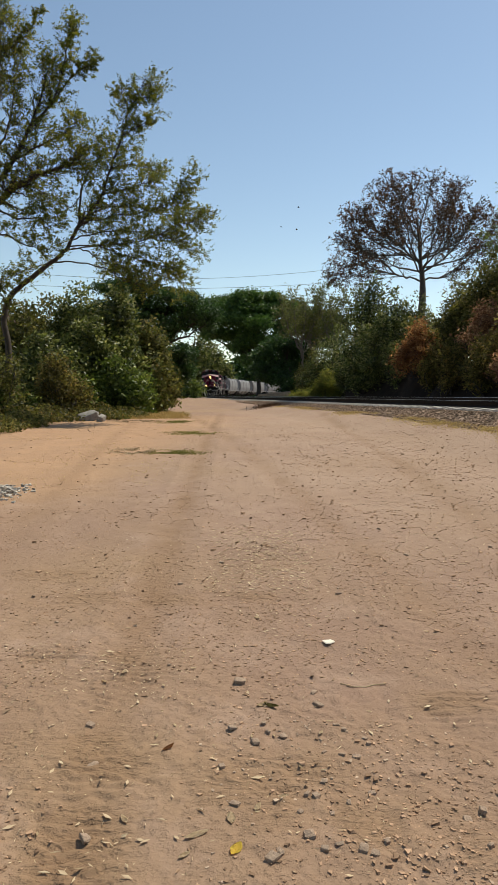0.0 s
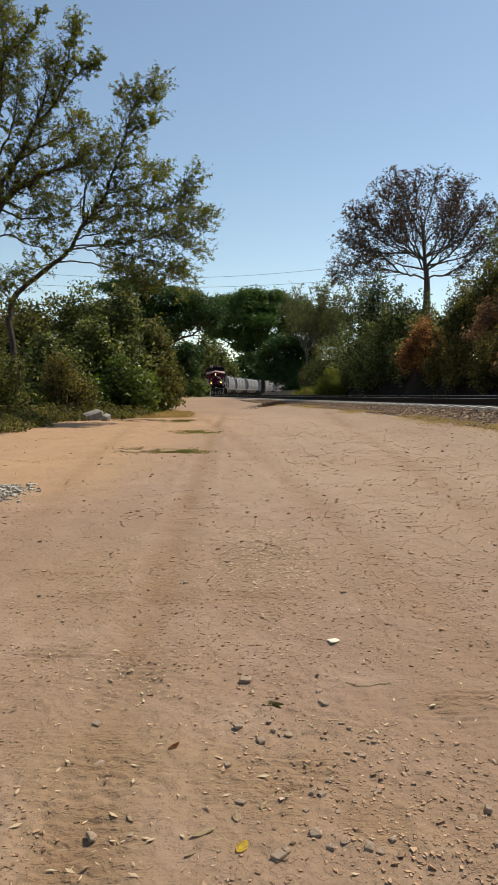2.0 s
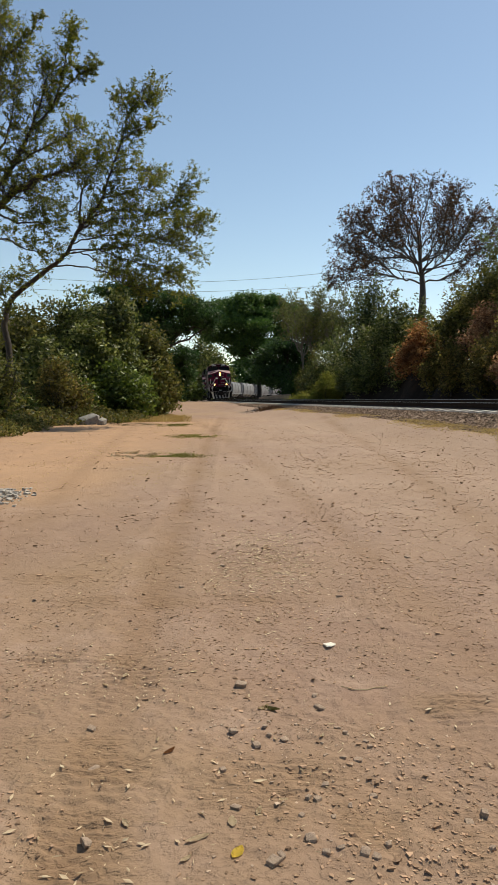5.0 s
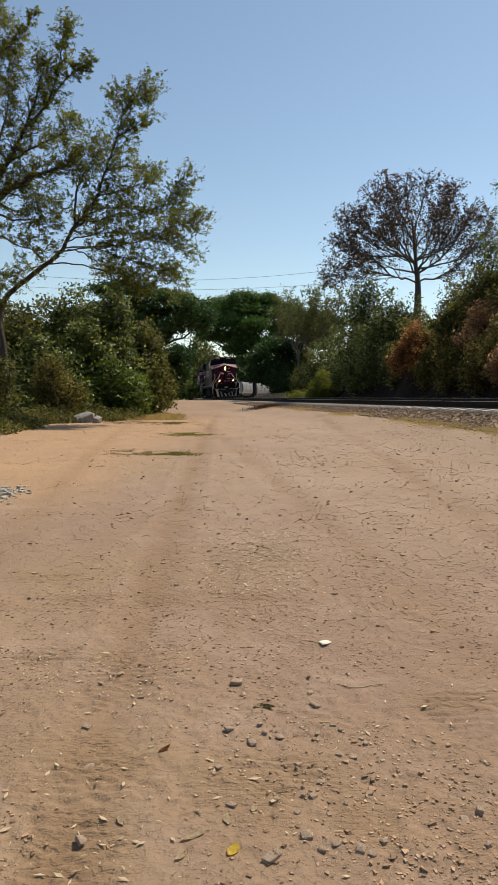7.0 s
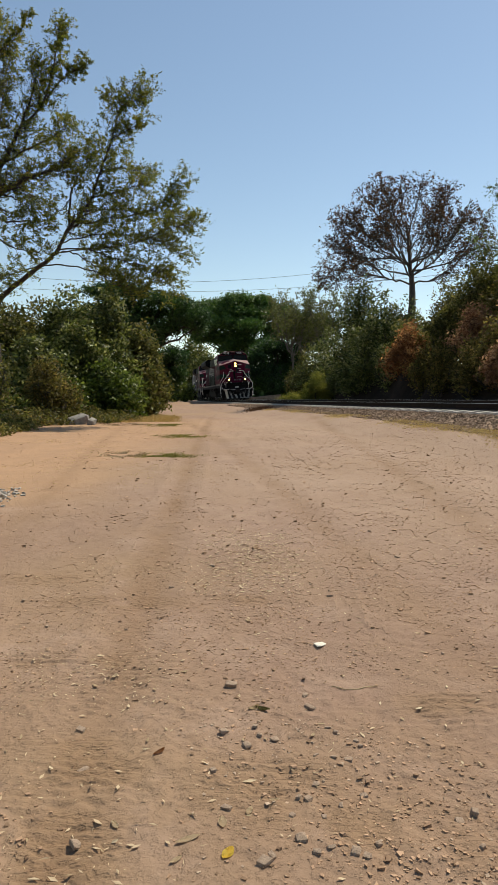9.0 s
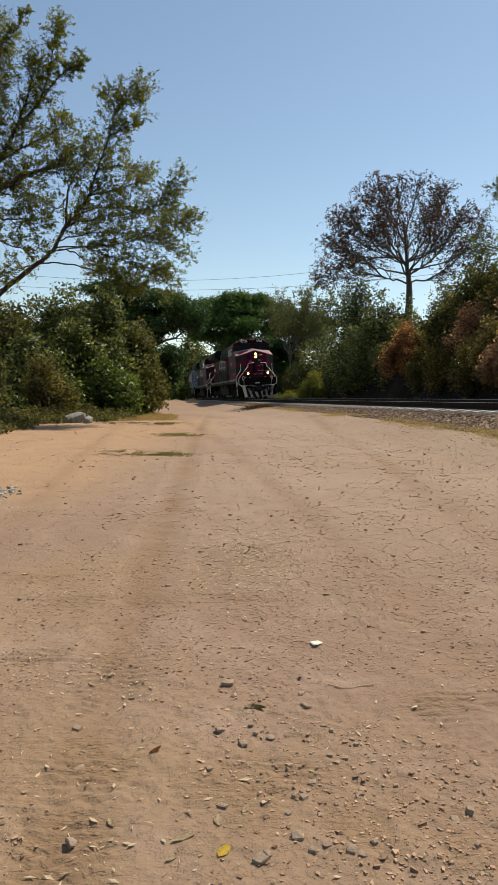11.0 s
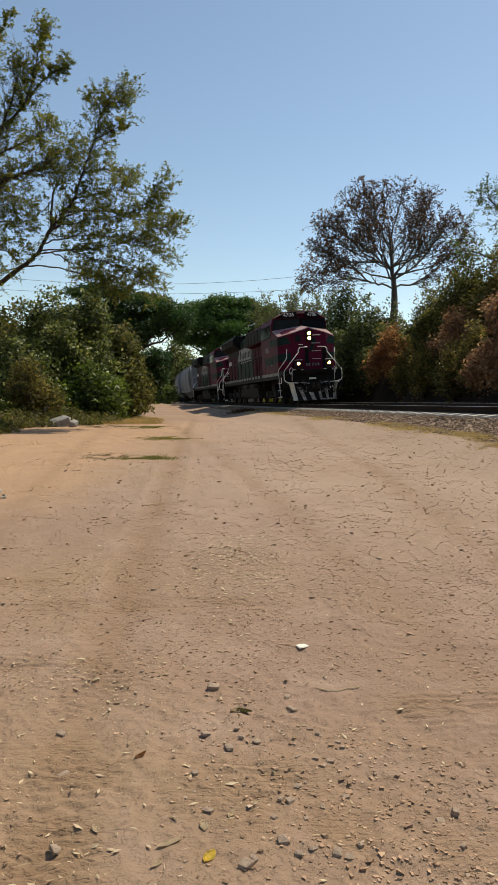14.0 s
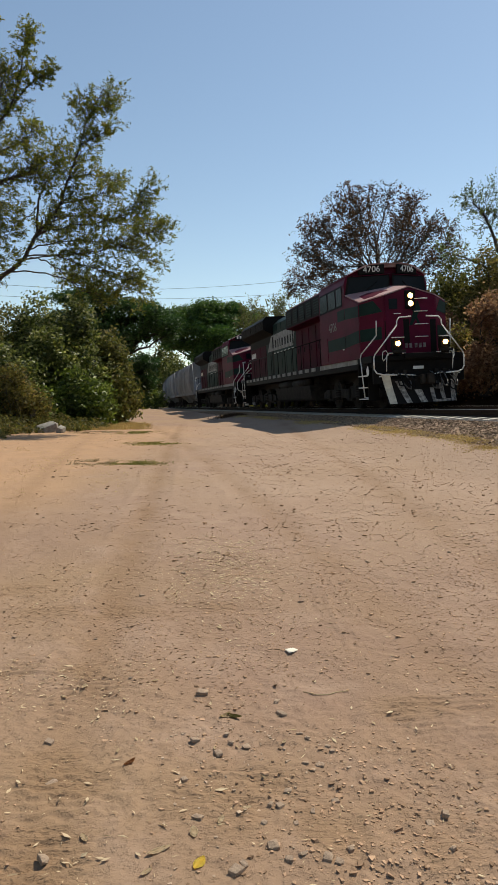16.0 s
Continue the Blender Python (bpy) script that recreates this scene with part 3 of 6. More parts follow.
def bush(name, x, y, wide, deep, tall, rng, leaf, label, leaves=9000, size=0.075, lobes=20, z=None, category="bush", bark=BARK, sprig=0.16, per=10, group="", base=0.1, slim=0.45, category_wood="trunk"):
    z = gz(x, y) if z is None else z
    heads = []
    for i in range(lobes):
        a, q = rng.random() * 6.283, math.sqrt(rng.random()) * 0.85
        hz = base + (1 - base) * (0.10 + 0.80 * rng.random() ** 0.8 * (1.12 - q))
        s = 0.14 + 0.20 * rng.random() ** 1.5
        heads.append((x + math.cos(a) * q * wide, y + math.sin(a) * q * deep, z + hz * tall, wide * s, deep * s, tall * s * 0.75))
    heads.append((x, y, z + tall * 0.70, wide * 0.34, deep * 0.34, tall * 0.24))
    heads.append((x, y, z + tall * 0.36, wide * 0.55, deep * 0.55, tall * 0.32))
    pieces = []
    for h in heads:
        foot = np.array((x + rng.normal() * wide * 0.12, y + rng.normal() * deep * 0.12, z - 0.1))
        mid = (foot + np.array(h[:3])) / 2 + rng.normal(size=3) * 0.15
        limb(pieces, [foot, mid, h[:3]], 0.018 + 0.005 * tall, 0.010, rng, 0.04)
        pieces.append((np.array((x, y, z - 0.15)), foot, 0.03, 0.025))
        for _ in range(4):
            sprout(pieces, [], np.array(h[:3]), unit(rng.normal(size=3) + (0, 0, 0.4)), min(h[3], h[5]) * 1.35, 0.012, rng, 0, 3)
    at = clumps(rng, heads, leaves, sprig, per)
    at = at[at[:, 2] > ground_z(at[:, 0], at[:, 1], False) + 0.03]
    return plant(name, pieces, at, leaf, size, rng, bark, label, category, slim, group=group, wood=category_wood, green="foliage", sides=4)


def big_tree(name, x, y, trunk_h, heads, rng, leaf, label, leaves, size, sprig, per=12, radius=0.3, bark=BARK, lean=(0, 0), category="tree", slim=0.45, shell=0.7):
    """A tree whose limbs end in flattened heads of foliage (centre and half sizes)."""
    z = gz(x, y)
    pieces = []
    top = np.array((x + lean[0], y + lean[1], z + trunk_h))
    limb(pieces, [(x, y, z - 0.2), (x + lean[0] * 0.3, y + lean[1] * 0.3, z + trunk_h * 0.5), top], radius, radius * 0.7, rng, 0.05)
    for h in heads:
        goal = np.array(h[:3])
        mid = top * 0.5 + goal * 0.5 + np.array((0, 0, -0.06 * np.linalg.norm(goal - top)))
        nodes = limb(pieces, [top, mid, goal], radius * 0.55, radius * 0.15, rng, 0.12)
        for p, d, r in nodes[3:]:
            for _ in range(2):
                sprout(pieces, [], p, unit(d + rng.normal(size=3) * 0.8), min(h[3], 4 * h[5]) * 0.7, max(r * 0.5, 0.02), rng, 1, 3)
    layers = []
    for h in heads:
        for _ in range(7):
            off = unit(rng.normal(size=3)) * (0.35 + 0.5 * rng.random())
            k = 0.30 + 0.25 * rng.random()
            layers.append((h[0] + off[0] * h[3], h[1] + off[1] * h[4], h[2] + off[2] * h[5], h[3] * k * 1.15, h[4] * k, h[5] * k * 0.6))
    return plant(name, pieces, clumps(rng, layers, leaves, sprig, per, shell), leaf, size, rng, bark, label, category, slim)


# ---- the setting ----
build_ground()
track = tagged(empty("railway_track"), "single ballasted railway track with steel rails on concrete sleepers", "railway track", kind="structure")
swept("ballast_bed", [(-3.1, -0.80), (-2.45, -0.50), (-1.42, -0.245), (1.42, -0.245), (2.4, -0.46), (3.1, -0.80)], BALLAST, track)
for gauge_side in (-0.7525, 0.7525):
    g = gauge_side
    rail = swept("rail", [(g - 0.07, -0.172), (g + 0.07, -0.172), (g + 0.07, -0.16), (g + 0.012, -0.135), (g + 0.012, -0.045), (g + 0.036, -0.035), (g + 0.036, -0.004),
                          (g - 0.036, -0.004), (g - 0.036, -0.035), (g - 0.012, -0.045), (g - 0.012, -0.135), (g - 0.07, -0.16)], STEEL, track)
    swept("running_surface", [(g - 0.03, -0.0045), (g + 0.03, -0.0045), (g + 0.028, 0.0), (g - 0.028, 0.0)], RAILHEAD, rail, label="bright worn top of the rail")


def track_pose(y, d=0.0, h=0.0):
    """A pose on the track, x to the east across it and y along it to the north."""
    x, yy, a, b = on_track(arc_at(y))
    m = Matrix(((b, a, 0, 0), (-a, b, 0, 0), (0, 0, 1, 0), (0, 0, 0, 1)))
    m.translation = (x, yy, RAIL_TOP)
    return m @ Matrix.Rotation(-CANT, 4, "Y") @ Matrix.Translation((d, 0, h))


def beyond_track(d, y):
    p = track_pose(y, d).translation
    return p.x, p.y


def feathery(name, limbs, rng, label, leaf, size, thick, sweep=(0.0, 0.0, 0.0)):
    """A tree with drawn limbs (points, radii, first leafy node, twig length) and fine leaves; its twigs lean along sweep."""
    pieces, tips = [], []
    for points, r0, r1, first, length in limbs:
        nodes = limb(pieces, points, r0, r1, rng, 0.018)
        pitch = sum(np.linalg.norm(np.subtract(b, a)) for a, b in zip(points, points[1:])) / len(nodes)
        for p, d, r in nodes[first:]:
            for _ in range(int(thick * pitch / 0.17 + rng.random())):
                side = unit(d * 0.8 + rng.normal(size=3) * 0.62 + np.array(sweep))
                sprout(pieces, tips, p, side, length * (0.30 + 0.55 * rng.random()), max(r * 0.3, 0.006), rng, 2, 3, lift=0.03, bend=0.13, angle=0.65, shrink=0.62)
    tips = np.array(tips)
    tips = tips[rng.random(len(tips)) < 0.42]
    at = tips + rng.normal(size=tips.shape) * 0.022
    return plant(name, pieces, at, leaf, size, rng, BARK, label, "tree", slim=0.30, sides=4)


def plants_west():
    rng = np.random.default_rng(11)
    feathery("feathery_tree", [
        ([(-7.75, 22, 0.5), (-7.72, 22, 3.0), (-7.81, 22, 4.1), (-7.56, 22, 4.7), (-7.0, 22, 5.2), (-6.28, 22, 5.73), (-5.82, 22, 6.13), (-5.45, 22, 6.75), (-5.08, 22, 7.24), (-4.66, 22, 7.83), (-4.33, 22, 8.7), (-4.0, 22, 9.6), (-3.77, 22, 10.4), (-3.26, 22, 11.35)], 0.115, 0.012, 34, 0.75),
        ([(-6.28, 22, 5.73), (-5.43, 21.8, 5.69), (-4.68, 21.7, 5.54), (-4.2, 21.5, 5.32), (-3.7, 21.4, 5.0), (-2.95, 21.2, 4.88)], 0.026, 0.007, 11, 0.7),
        ([(-5.9, 22, 6.08), (-5.39, 22.1, 6.19), (-4.97, 22.2, 6.0), (-4.6, 22.3, 5.74), (-3.83, 22.4, 5.58), (-2.83, 22.5, 5.38), (-2.15, 22.6, 5.18)], 0.026, 0.007, 9, 0.7),
        ([(-5.36, 22, 6.92), (-4.48, 22.1, 7.17), (-3.6, 22.3, 7.34), (-2.7, 22.4, 7.62), (-2.36, 22.5, 8.02), (-1.9, 22.7, 8.55)], 0.026, 0.007, 2, 0.7),
        ([(-5.73, 22, 6.22), (-4.44, 21.9, 6.26), (-3.16, 21.7, 6.4), (-2.26, 21.5, 6.75), (-1.6, 21.4, 6.85)], 0.026, 0.007, 3, 0.8),
        ([(-4.66, 22, 7.83), (-3.72, 21.8, 7.97), (-3.05, 21.5, 8.1)], 0.03, 0.008, 1, 0.75),
        ([(-5.35, 22, 6.96), (-5.33, 22.1, 7.9), (-5.12, 22.2, 8.55), (-4.8, 22.4, 9.2), (-4.85, 22.5, 9.75)], 0.04, 0.008, 5, 0.75),
        ([(-4.36, 22, 8.64), (-3.6, 22.3, 8.84), (-3.05, 22.6, 8.75)], 0.03, 0.008, 1, 0.7),
        ([(-4.0, 22, 9.6), (-3.45, 21.8, 9.85), (-3.0, 21.6, 10.0)], 0.025, 0.007, 1, 0.55),
        ([(-3.77, 22, 10.4), (-3.97, 22.1, 10.95), (-4.1, 22.2, 11.2)], 0.02, 0.006, 1, 0.4),
        ([(-3.7, 22, 10.5), (-3.3, 22.1, 10.85), (-2.95, 22.3, 11.15)], 0.02, 0.006, 1, 0.45),
        ([(-6.2, 22, 5.76), (-6.9, 21.8, 5.5), (-7.45, 21.6, 5.2)], 0.025, 0.007, 2, 0.6),
        ([(-5.08, 22, 7.24), (-3.97, 22.3, 7.6), (-2.74, 22.6, 7.36), (-2.0, 22.9, 7.5)], 0.024, 0.007, 2, 0.8),
        ([(-5.62, 22, 6.43), (-4.83, 22.1, 6.67), (-3.76, 22.1, 6.75), (-2.7, 22.1, 6.55), (-1.85, 22.2, 6.15)], 0.024, 0.007, 2, 0.75),
        ([(-5.35, 22.2, 7.9), (-5.62, 22.1, 7.5), (-5.85, 22, 7.3)], 0.02, 0.007, 1, 0.5),
        ([(-5.9, 22, 6.08), (-4.8, 21.9, 6.2), (-3.9, 21.9, 5.92), (-2.85, 21.8, 5.64), (-2.35, 21.7, 5.45)], 0.024, 0.007, 4, 0.7)],
        rng, "slender leaning tree with fine olive-green feathery leaves", LEAF_FEATHER, 0.050, 3.8, (0.30, 0.0, -0.02))
    feathery("feathery_tree", [
        ([(-8.6, 21, 0.5), (-8.45, 21, 4.0), (-8.04, 21, 6.2), (-7.67, 21, 7.15), (-7.15, 21, 7.65), (-6.45, 21, 8.05), (-5.6, 21, 8.38), (-5.1, 21, 8.65)], 0.19, 0.012, 14, 0.85),
        ([(-8.36, 21, 4.7), (-8.09, 21.1, 6.7), (-7.7, 21.1, 7.8), (-7.1, 21.2, 8.65), (-6.64, 21.3, 9.7), (-6.24, 21.3, 10.7), (-6.07, 21.4, 11.5)], 0.12, 0.012, 10, 0.85),
        ([(-6.62, 21.2, 9.67), (-6.0, 21.4, 10.4), (-5.7, 21.5, 11.4), (-5.52, 21.6, 12.3), (-5.5, 21.8, 12.8)], 0.045, 0.008, 3, 0.55),
        ([(-6.0, 21.4, 10.4), (-5.36, 21.6, 11.3), (-5.05, 21.8, 11.65), (-4.75, 22, 11.9)], 0.03, 0.007, 3, 0.4),
        ([(-8.03, 21, 6.7), (-7.74, 20.9, 8.95), (-7.4, 20.7, 10.35), (-7.22, 20.5, 11.7), (-7.23, 20.4, 12.5)], 0.09, 0.01, 6, 0.9),
        ([(-7.6, 20.6, 10.6), (-7.1, 20.5, 11.45), (-6.58, 20.3, 11.65), (-6.0, 20.2, 12.3)], 0.03, 0.007, 2, 0.45),
        ([(-7.67, 21, 7.15), (-6.93, 20.8, 6.8), (-6.2, 20.6, 6.75), (-5.85, 20.4, 6.45)], 0.035, 0.008, 2, 0.75),
        ([(-8.04, 21, 6.2), (-7.4, 21.1, 6.38), (-6.75, 21.3, 6.07), (-6.2, 21.4, 6.0)], 0.03, 0.008, 3, 0.65),
        ([(-7.1, 21.2, 8.65), (-6.26, 21, 9.0), (-5.45, 20.8, 9.3), (-5.1, 20.6, 9.4)], 0.035, 0.008, 2, 0.8),
        ([(-7.8, 21, 8.35), (-7.18, 20.7, 9.25), (-6.9, 20.5, 9.95), (-6.63, 20.2, 10.9)], 0.04, 0.008, 3, 0.85),
        ([(-7.15, 21, 7.65), (-6.73, 21.3, 7.6), (-6.25, 21.6, 7.75)], 0.03, 0.008, 1, 0.8),
        ([(-8.05, 21, 6.1), (-7.9, 21.2, 5.2), (-7.7, 21.4, 4.7)], 0.03, 0.008, 2, 0.7)],
        rng, "tall tree with dense fine olive leaves and upright branches", LEAF_FEATHER, 0.052, 3.6, (0.12, 0.0, 0.06))
    bush("bush", -8.0, 20.9, 1.2, 1.0, 2.9, rng, LEAF_OLIVE, "loose olive bush round the foot of the leaning tree", 5000, 0.07, sprig=0.13)
    bush("bush", -6.9, 24.6, 1.1, 1.0, 2.4, rng, LEAF_BANK, "half-dry brownish bush beside the leaning tree", 4500, 0.07, sprig=0.13)
    # thicket on the west side of the yard
    for x, y, w, dp, h, leaf in [(-7.3, 29.5, 1.9, 1.8, 5.8, LEAF_BUSH), (-5.8, 30.0, 1.9, 1.9, 5.5, LEAF_BUSH), (-6.6, 28.2, 1.5, 1.2, 4.2, LEAF_BUSH), (-9.4, 29.5, 2.2, 2.0, 5.0, LEAF_OLIVE), (-4.4, 30.6, 1.3, 1.6, 4.3, LEAF_OLIVE), (-11.4, 29.0, 2.3, 2.0, 4.9, LEAF_OLIVE),
                                 (-9.0, 31.5, 2.1, 2.0, 5.6, LEAF_OLIVE), (-10.9, 31.0, 2.0, 2.0, 5.3, LEAF_OLIVE), (-13.6, 28.5, 2.3, 2.0, 4.9, LEAF_BUSH), (-8.2, 27.0, 1.7, 1.3, 3.4, LEAF_BUSH), (-10.4, 26.5, 1.6, 1.2, 3.0, LEAF_BUSH), (-4.9, 33.5, 1.1, 1.6, 3.4, LEAF_OLIVE), (-5.6, 38.0, 1.2, 1.8, 3.0, LEAF_OLIVE)]:
        bush("bush", x, y, w, dp, h, rng, leaf, "dense tall green bush in the thicket beside the yard" if leaf is LEAF_BUSH else "olive-green bush with dry twigs in the thicket", 14000, 0.088, group="thicket west of the yard", slim=0.5, sprig=0.15)
    for x, y, w, h in ((-8.3, 21.2, 1.0, 1.3), (-6.6, 26.6, 1.2, 1.7), (-5.5, 27.2, 1.5, 2.3), (-4.6, 27.8, 1.1, 1.8), (-8.9, 24.6, 1.3, 1.2)):
        bush("leafy_bush", x, y, w, 1.1, h, rng, LEAF_BRIGHT, "low bright green leafy bush at the edge of the thicket", 8000, 0.085, slim=0.55, sprig=0.12)
    # dark canopy trees behind
    big_tree("canopy_tree", -9.5, 62, 4.5, [(-11.9, 62, 11.05, 2.02, 2.5, 0.45), (-9.5, 61, 10.95, 2.24, 2.5, 0.5), (-6.8, 62, 10.35, 2.13, 2.5, 0.45), (-5.0, 61, 9.75, 1.79, 2.5, 0.4), (-3.9, 62, 9.15, 1.34, 2.5, 0.35), (-10.6, 63, 9.85, 2.58, 2.5, 0.5), (-7.6, 62, 9.35, 2.69, 2.5, 0.45), (-5.2, 62, 8.65, 2.13, 2.5, 0.4),
              (-3.7, 62, 8.05, 1.01, 2.5, 0.3), (-12.4, 62, 9.25, 1.90, 2.5, 0.6), (-9.4, 62, 8.25, 2.24, 2.5, 0.5), (-6.7, 62, 7.75, 1.68, 2.5, 0.4), (-14.7, 62, 9.05, 2.35, 2.5, 0.8), (-10, 64, 7.05, 2.91, 2.5, 0.8), (-7.8, 63, 6.85, 1.57, 2.5, 0.5)],
             rng, LEAF_DARK, "broad dark green canopy tree behind the thicket", 46000, 0.13, 0.20)
    big_tree("canopy_tree", -8.4, 74, 2.2, [(-7.7, 74, 6.0, 1.5, 2.5, 0.8), (-7.2, 74, 4.4, 1.1, 2.5, 1.2), (-8.6, 74, 4.1, 1.6, 2.5, 1.5), (-6.7, 74, 6.3, 0.9, 2.5, 0.5), (-7.9, 74, 2.6, 1.2, 2.5, 0.9), (-9.6, 74, 5.2, 1.6, 2.5, 1.2), (-9.4, 75, 3.0, 1.6, 2.5, 1.4)], rng, LEAF_DARK, "dark green roadside tree behind the thicket", 22000, 0.14, 0.22)
    for x, y, w, h in ((-15.0, 196, 4.5, 17.5), (-9.5, 192, 4.5, 16.0), (-19.5, 190, 4, 16), (-12, 200, 4.0, 18.0)):
        bush("far_tree", x, y, w, 3, h, rng, LEAF_BUSH, "soft green tree far behind the bend of the track", 6000, 0.45, sprig=0.6, category="tree")
    bush("far_bush", -9.0, 92, 3.0, 2, 4.5, rng, LEAF_BRIGHT, "light green bush far beside the road", 5000, 0.2, sprig=0.4)


def plants_north():
    rng = np.random.default_rng(23)
    big_tree("umbrella_tree", 1.5, 104, 6.0, [(-4.6, 104, 15.4, 2.4, 3, 0.45), (-0.8, 103, 16.1, 2.6, 3, 0.5), (2.8, 104, 15.9, 2.8, 3, 0.55), (6.1, 104, 14.7, 2.6, 3, 0.6), (-6.3, 103, 14.0, 2.3, 3, 0.4), (-2.0, 102, 14.4, 3.1, 3, 0.45), (2.7, 102, 14.0, 3.3, 3, 0.55), (7.8, 104, 13.2, 2.6, 3, 0.8), (-7.0, 104, 12.3, 1.9, 3, 0.3), (-3.3, 102, 12.6, 3.0, 3, 0.4),
              (1.0, 101, 12.1, 3.3, 3, 0.5), (5.7, 102, 11.5, 3.0, 3, 0.8), (-6.0, 104, 10.9, 1.5, 3, 0.2), (-3.1, 103, 10.7, 2.1, 3, 0.3), (0.3, 102, 10.0, 2.3, 3, 0.5), (4.4, 102, 9.4, 2.8, 3, 0.9), (-1.6, 103, 8.8, 1.3, 3, 0.3), (-0.6, 103, 7.0, 1.0, 3, 0.5)],
             rng, LEAF_CANOPY, "far umbrella-shaped tree with a layered green crown", 90000, 0.20, 0.36, radius=0.4, shell=0.4)
    big_tree("canopy_tree", 4.6, 80, 3.0, [(2.1, 80, 6.4, 1.7, 2.5, 0.9), (4.4, 80, 7.4, 2.1, 2.5, 1.0), (1.3, 80, 4.7, 1.1, 2.5, 0.9), (3.4, 80, 4.3, 2.3, 2.5, 1.5), (6.0, 80, 5.7, 2.3, 2.5, 1.7), (8.0, 80, 8.3, 2.4, 2.5, 1.5), (7.3, 81, 10.6, 2.0, 2.5, 0.9), (9.9, 80, 9.9, 2.0, 2.5, 1.2), (4.2, 78, 2.8, 2.8, 2.5, 1.6)],
             rng, LEAF_DARK, "dark dense tree overhanging the east side of the track", 36000, 0.15, 0.26)
    for x, y, top in ((5.0, 66, 11.6), (8.2, 64, 12.2), (6.6, 70, 11.0)):
        pieces, tips = [], []
        z0 = gz(x, y)
        nodes = limb(pieces, [(x, y, z0 - 0.2), (x + 0.2, y, z0 + 3), (x, y, z0 + 6)], 0.14, 0.08, rng, 0.05)
        for k in range(9):
            a = k * 0.7
            nodes = limb(pieces, [(x, y, z0 + 4 + 0.2 * k), (x + math.cos(a) * 1.1, y + math.sin(a) * 1.1, z0 + 6.5), (x + math.cos(a) * 2.0, y + math.sin(a) * 1.8, top - 1.0 - 0.5 * (k % 3))], 0.07, 0.02, rng, 0.08)
            for p, d, r in nodes[3:]:
                for _ in range(3):
                    sprout(pieces, tips, p, unit(d + rng.normal(size=3) * 0.7), 1.1, 0.02, rng, 1, 4, lift=0.1)
        tips = np.array(tips)
        at = tips[(rng.random(len(tips)) < 0.42) & (tips[:, 2] > 7.2)]
        plant("bare_tree", pieces, at + rng.normal(size=at.shape) * 0.1, LEAF_PALE, 0.13, rng, PALEBARK, "pale nearly bare tree with thin upright twigs", "tree", slim=0.4, sides=3)
    # woods that close the view far away, and all round
    lobes = []
    for k in range(60):
        x = -150 + 300 * k / 60 + 4 * rng.random()
        lobes.append((x, 245 + 0.10 * abs(x) + 25 * rng.random(), 1.2 + 3.0 + 2.0 * rng.random(), 6 + 4 * rng.random(), 6, 3.6 + 3.0 * rng.random()))
    for k in range(16):
        lobes.append((-34 + 3.6 * k, 232 + 14 * rng.random(), 7.0 + 2 * rng.random(), 4.5, 4, 5.5 + 1.5 * rng.random()))
    at = clumps(rng, lobes, 50000, 0.8, 12)
    lobes = []
    for k in range(120):
        a = radians(30 + 300 * k / 120 + rng.random() * 3)
        lobes.append((260 * math.sin(a), 260 * math.cos(a), 5 + 2 * rng.random(), 10, 10, 6))
    at = np.concatenate([at, clumps(rng, lobes, 14000, 1.5, 12)])
    at = at[at[:, 2] > 1.0]
    tagged(new("far_woods", leaf_mesh("far_woods", at, 0.9, rng, LEAF_DARK, 0.55)), "dark green woods far beyond the railway", "woods", kind="stuff")


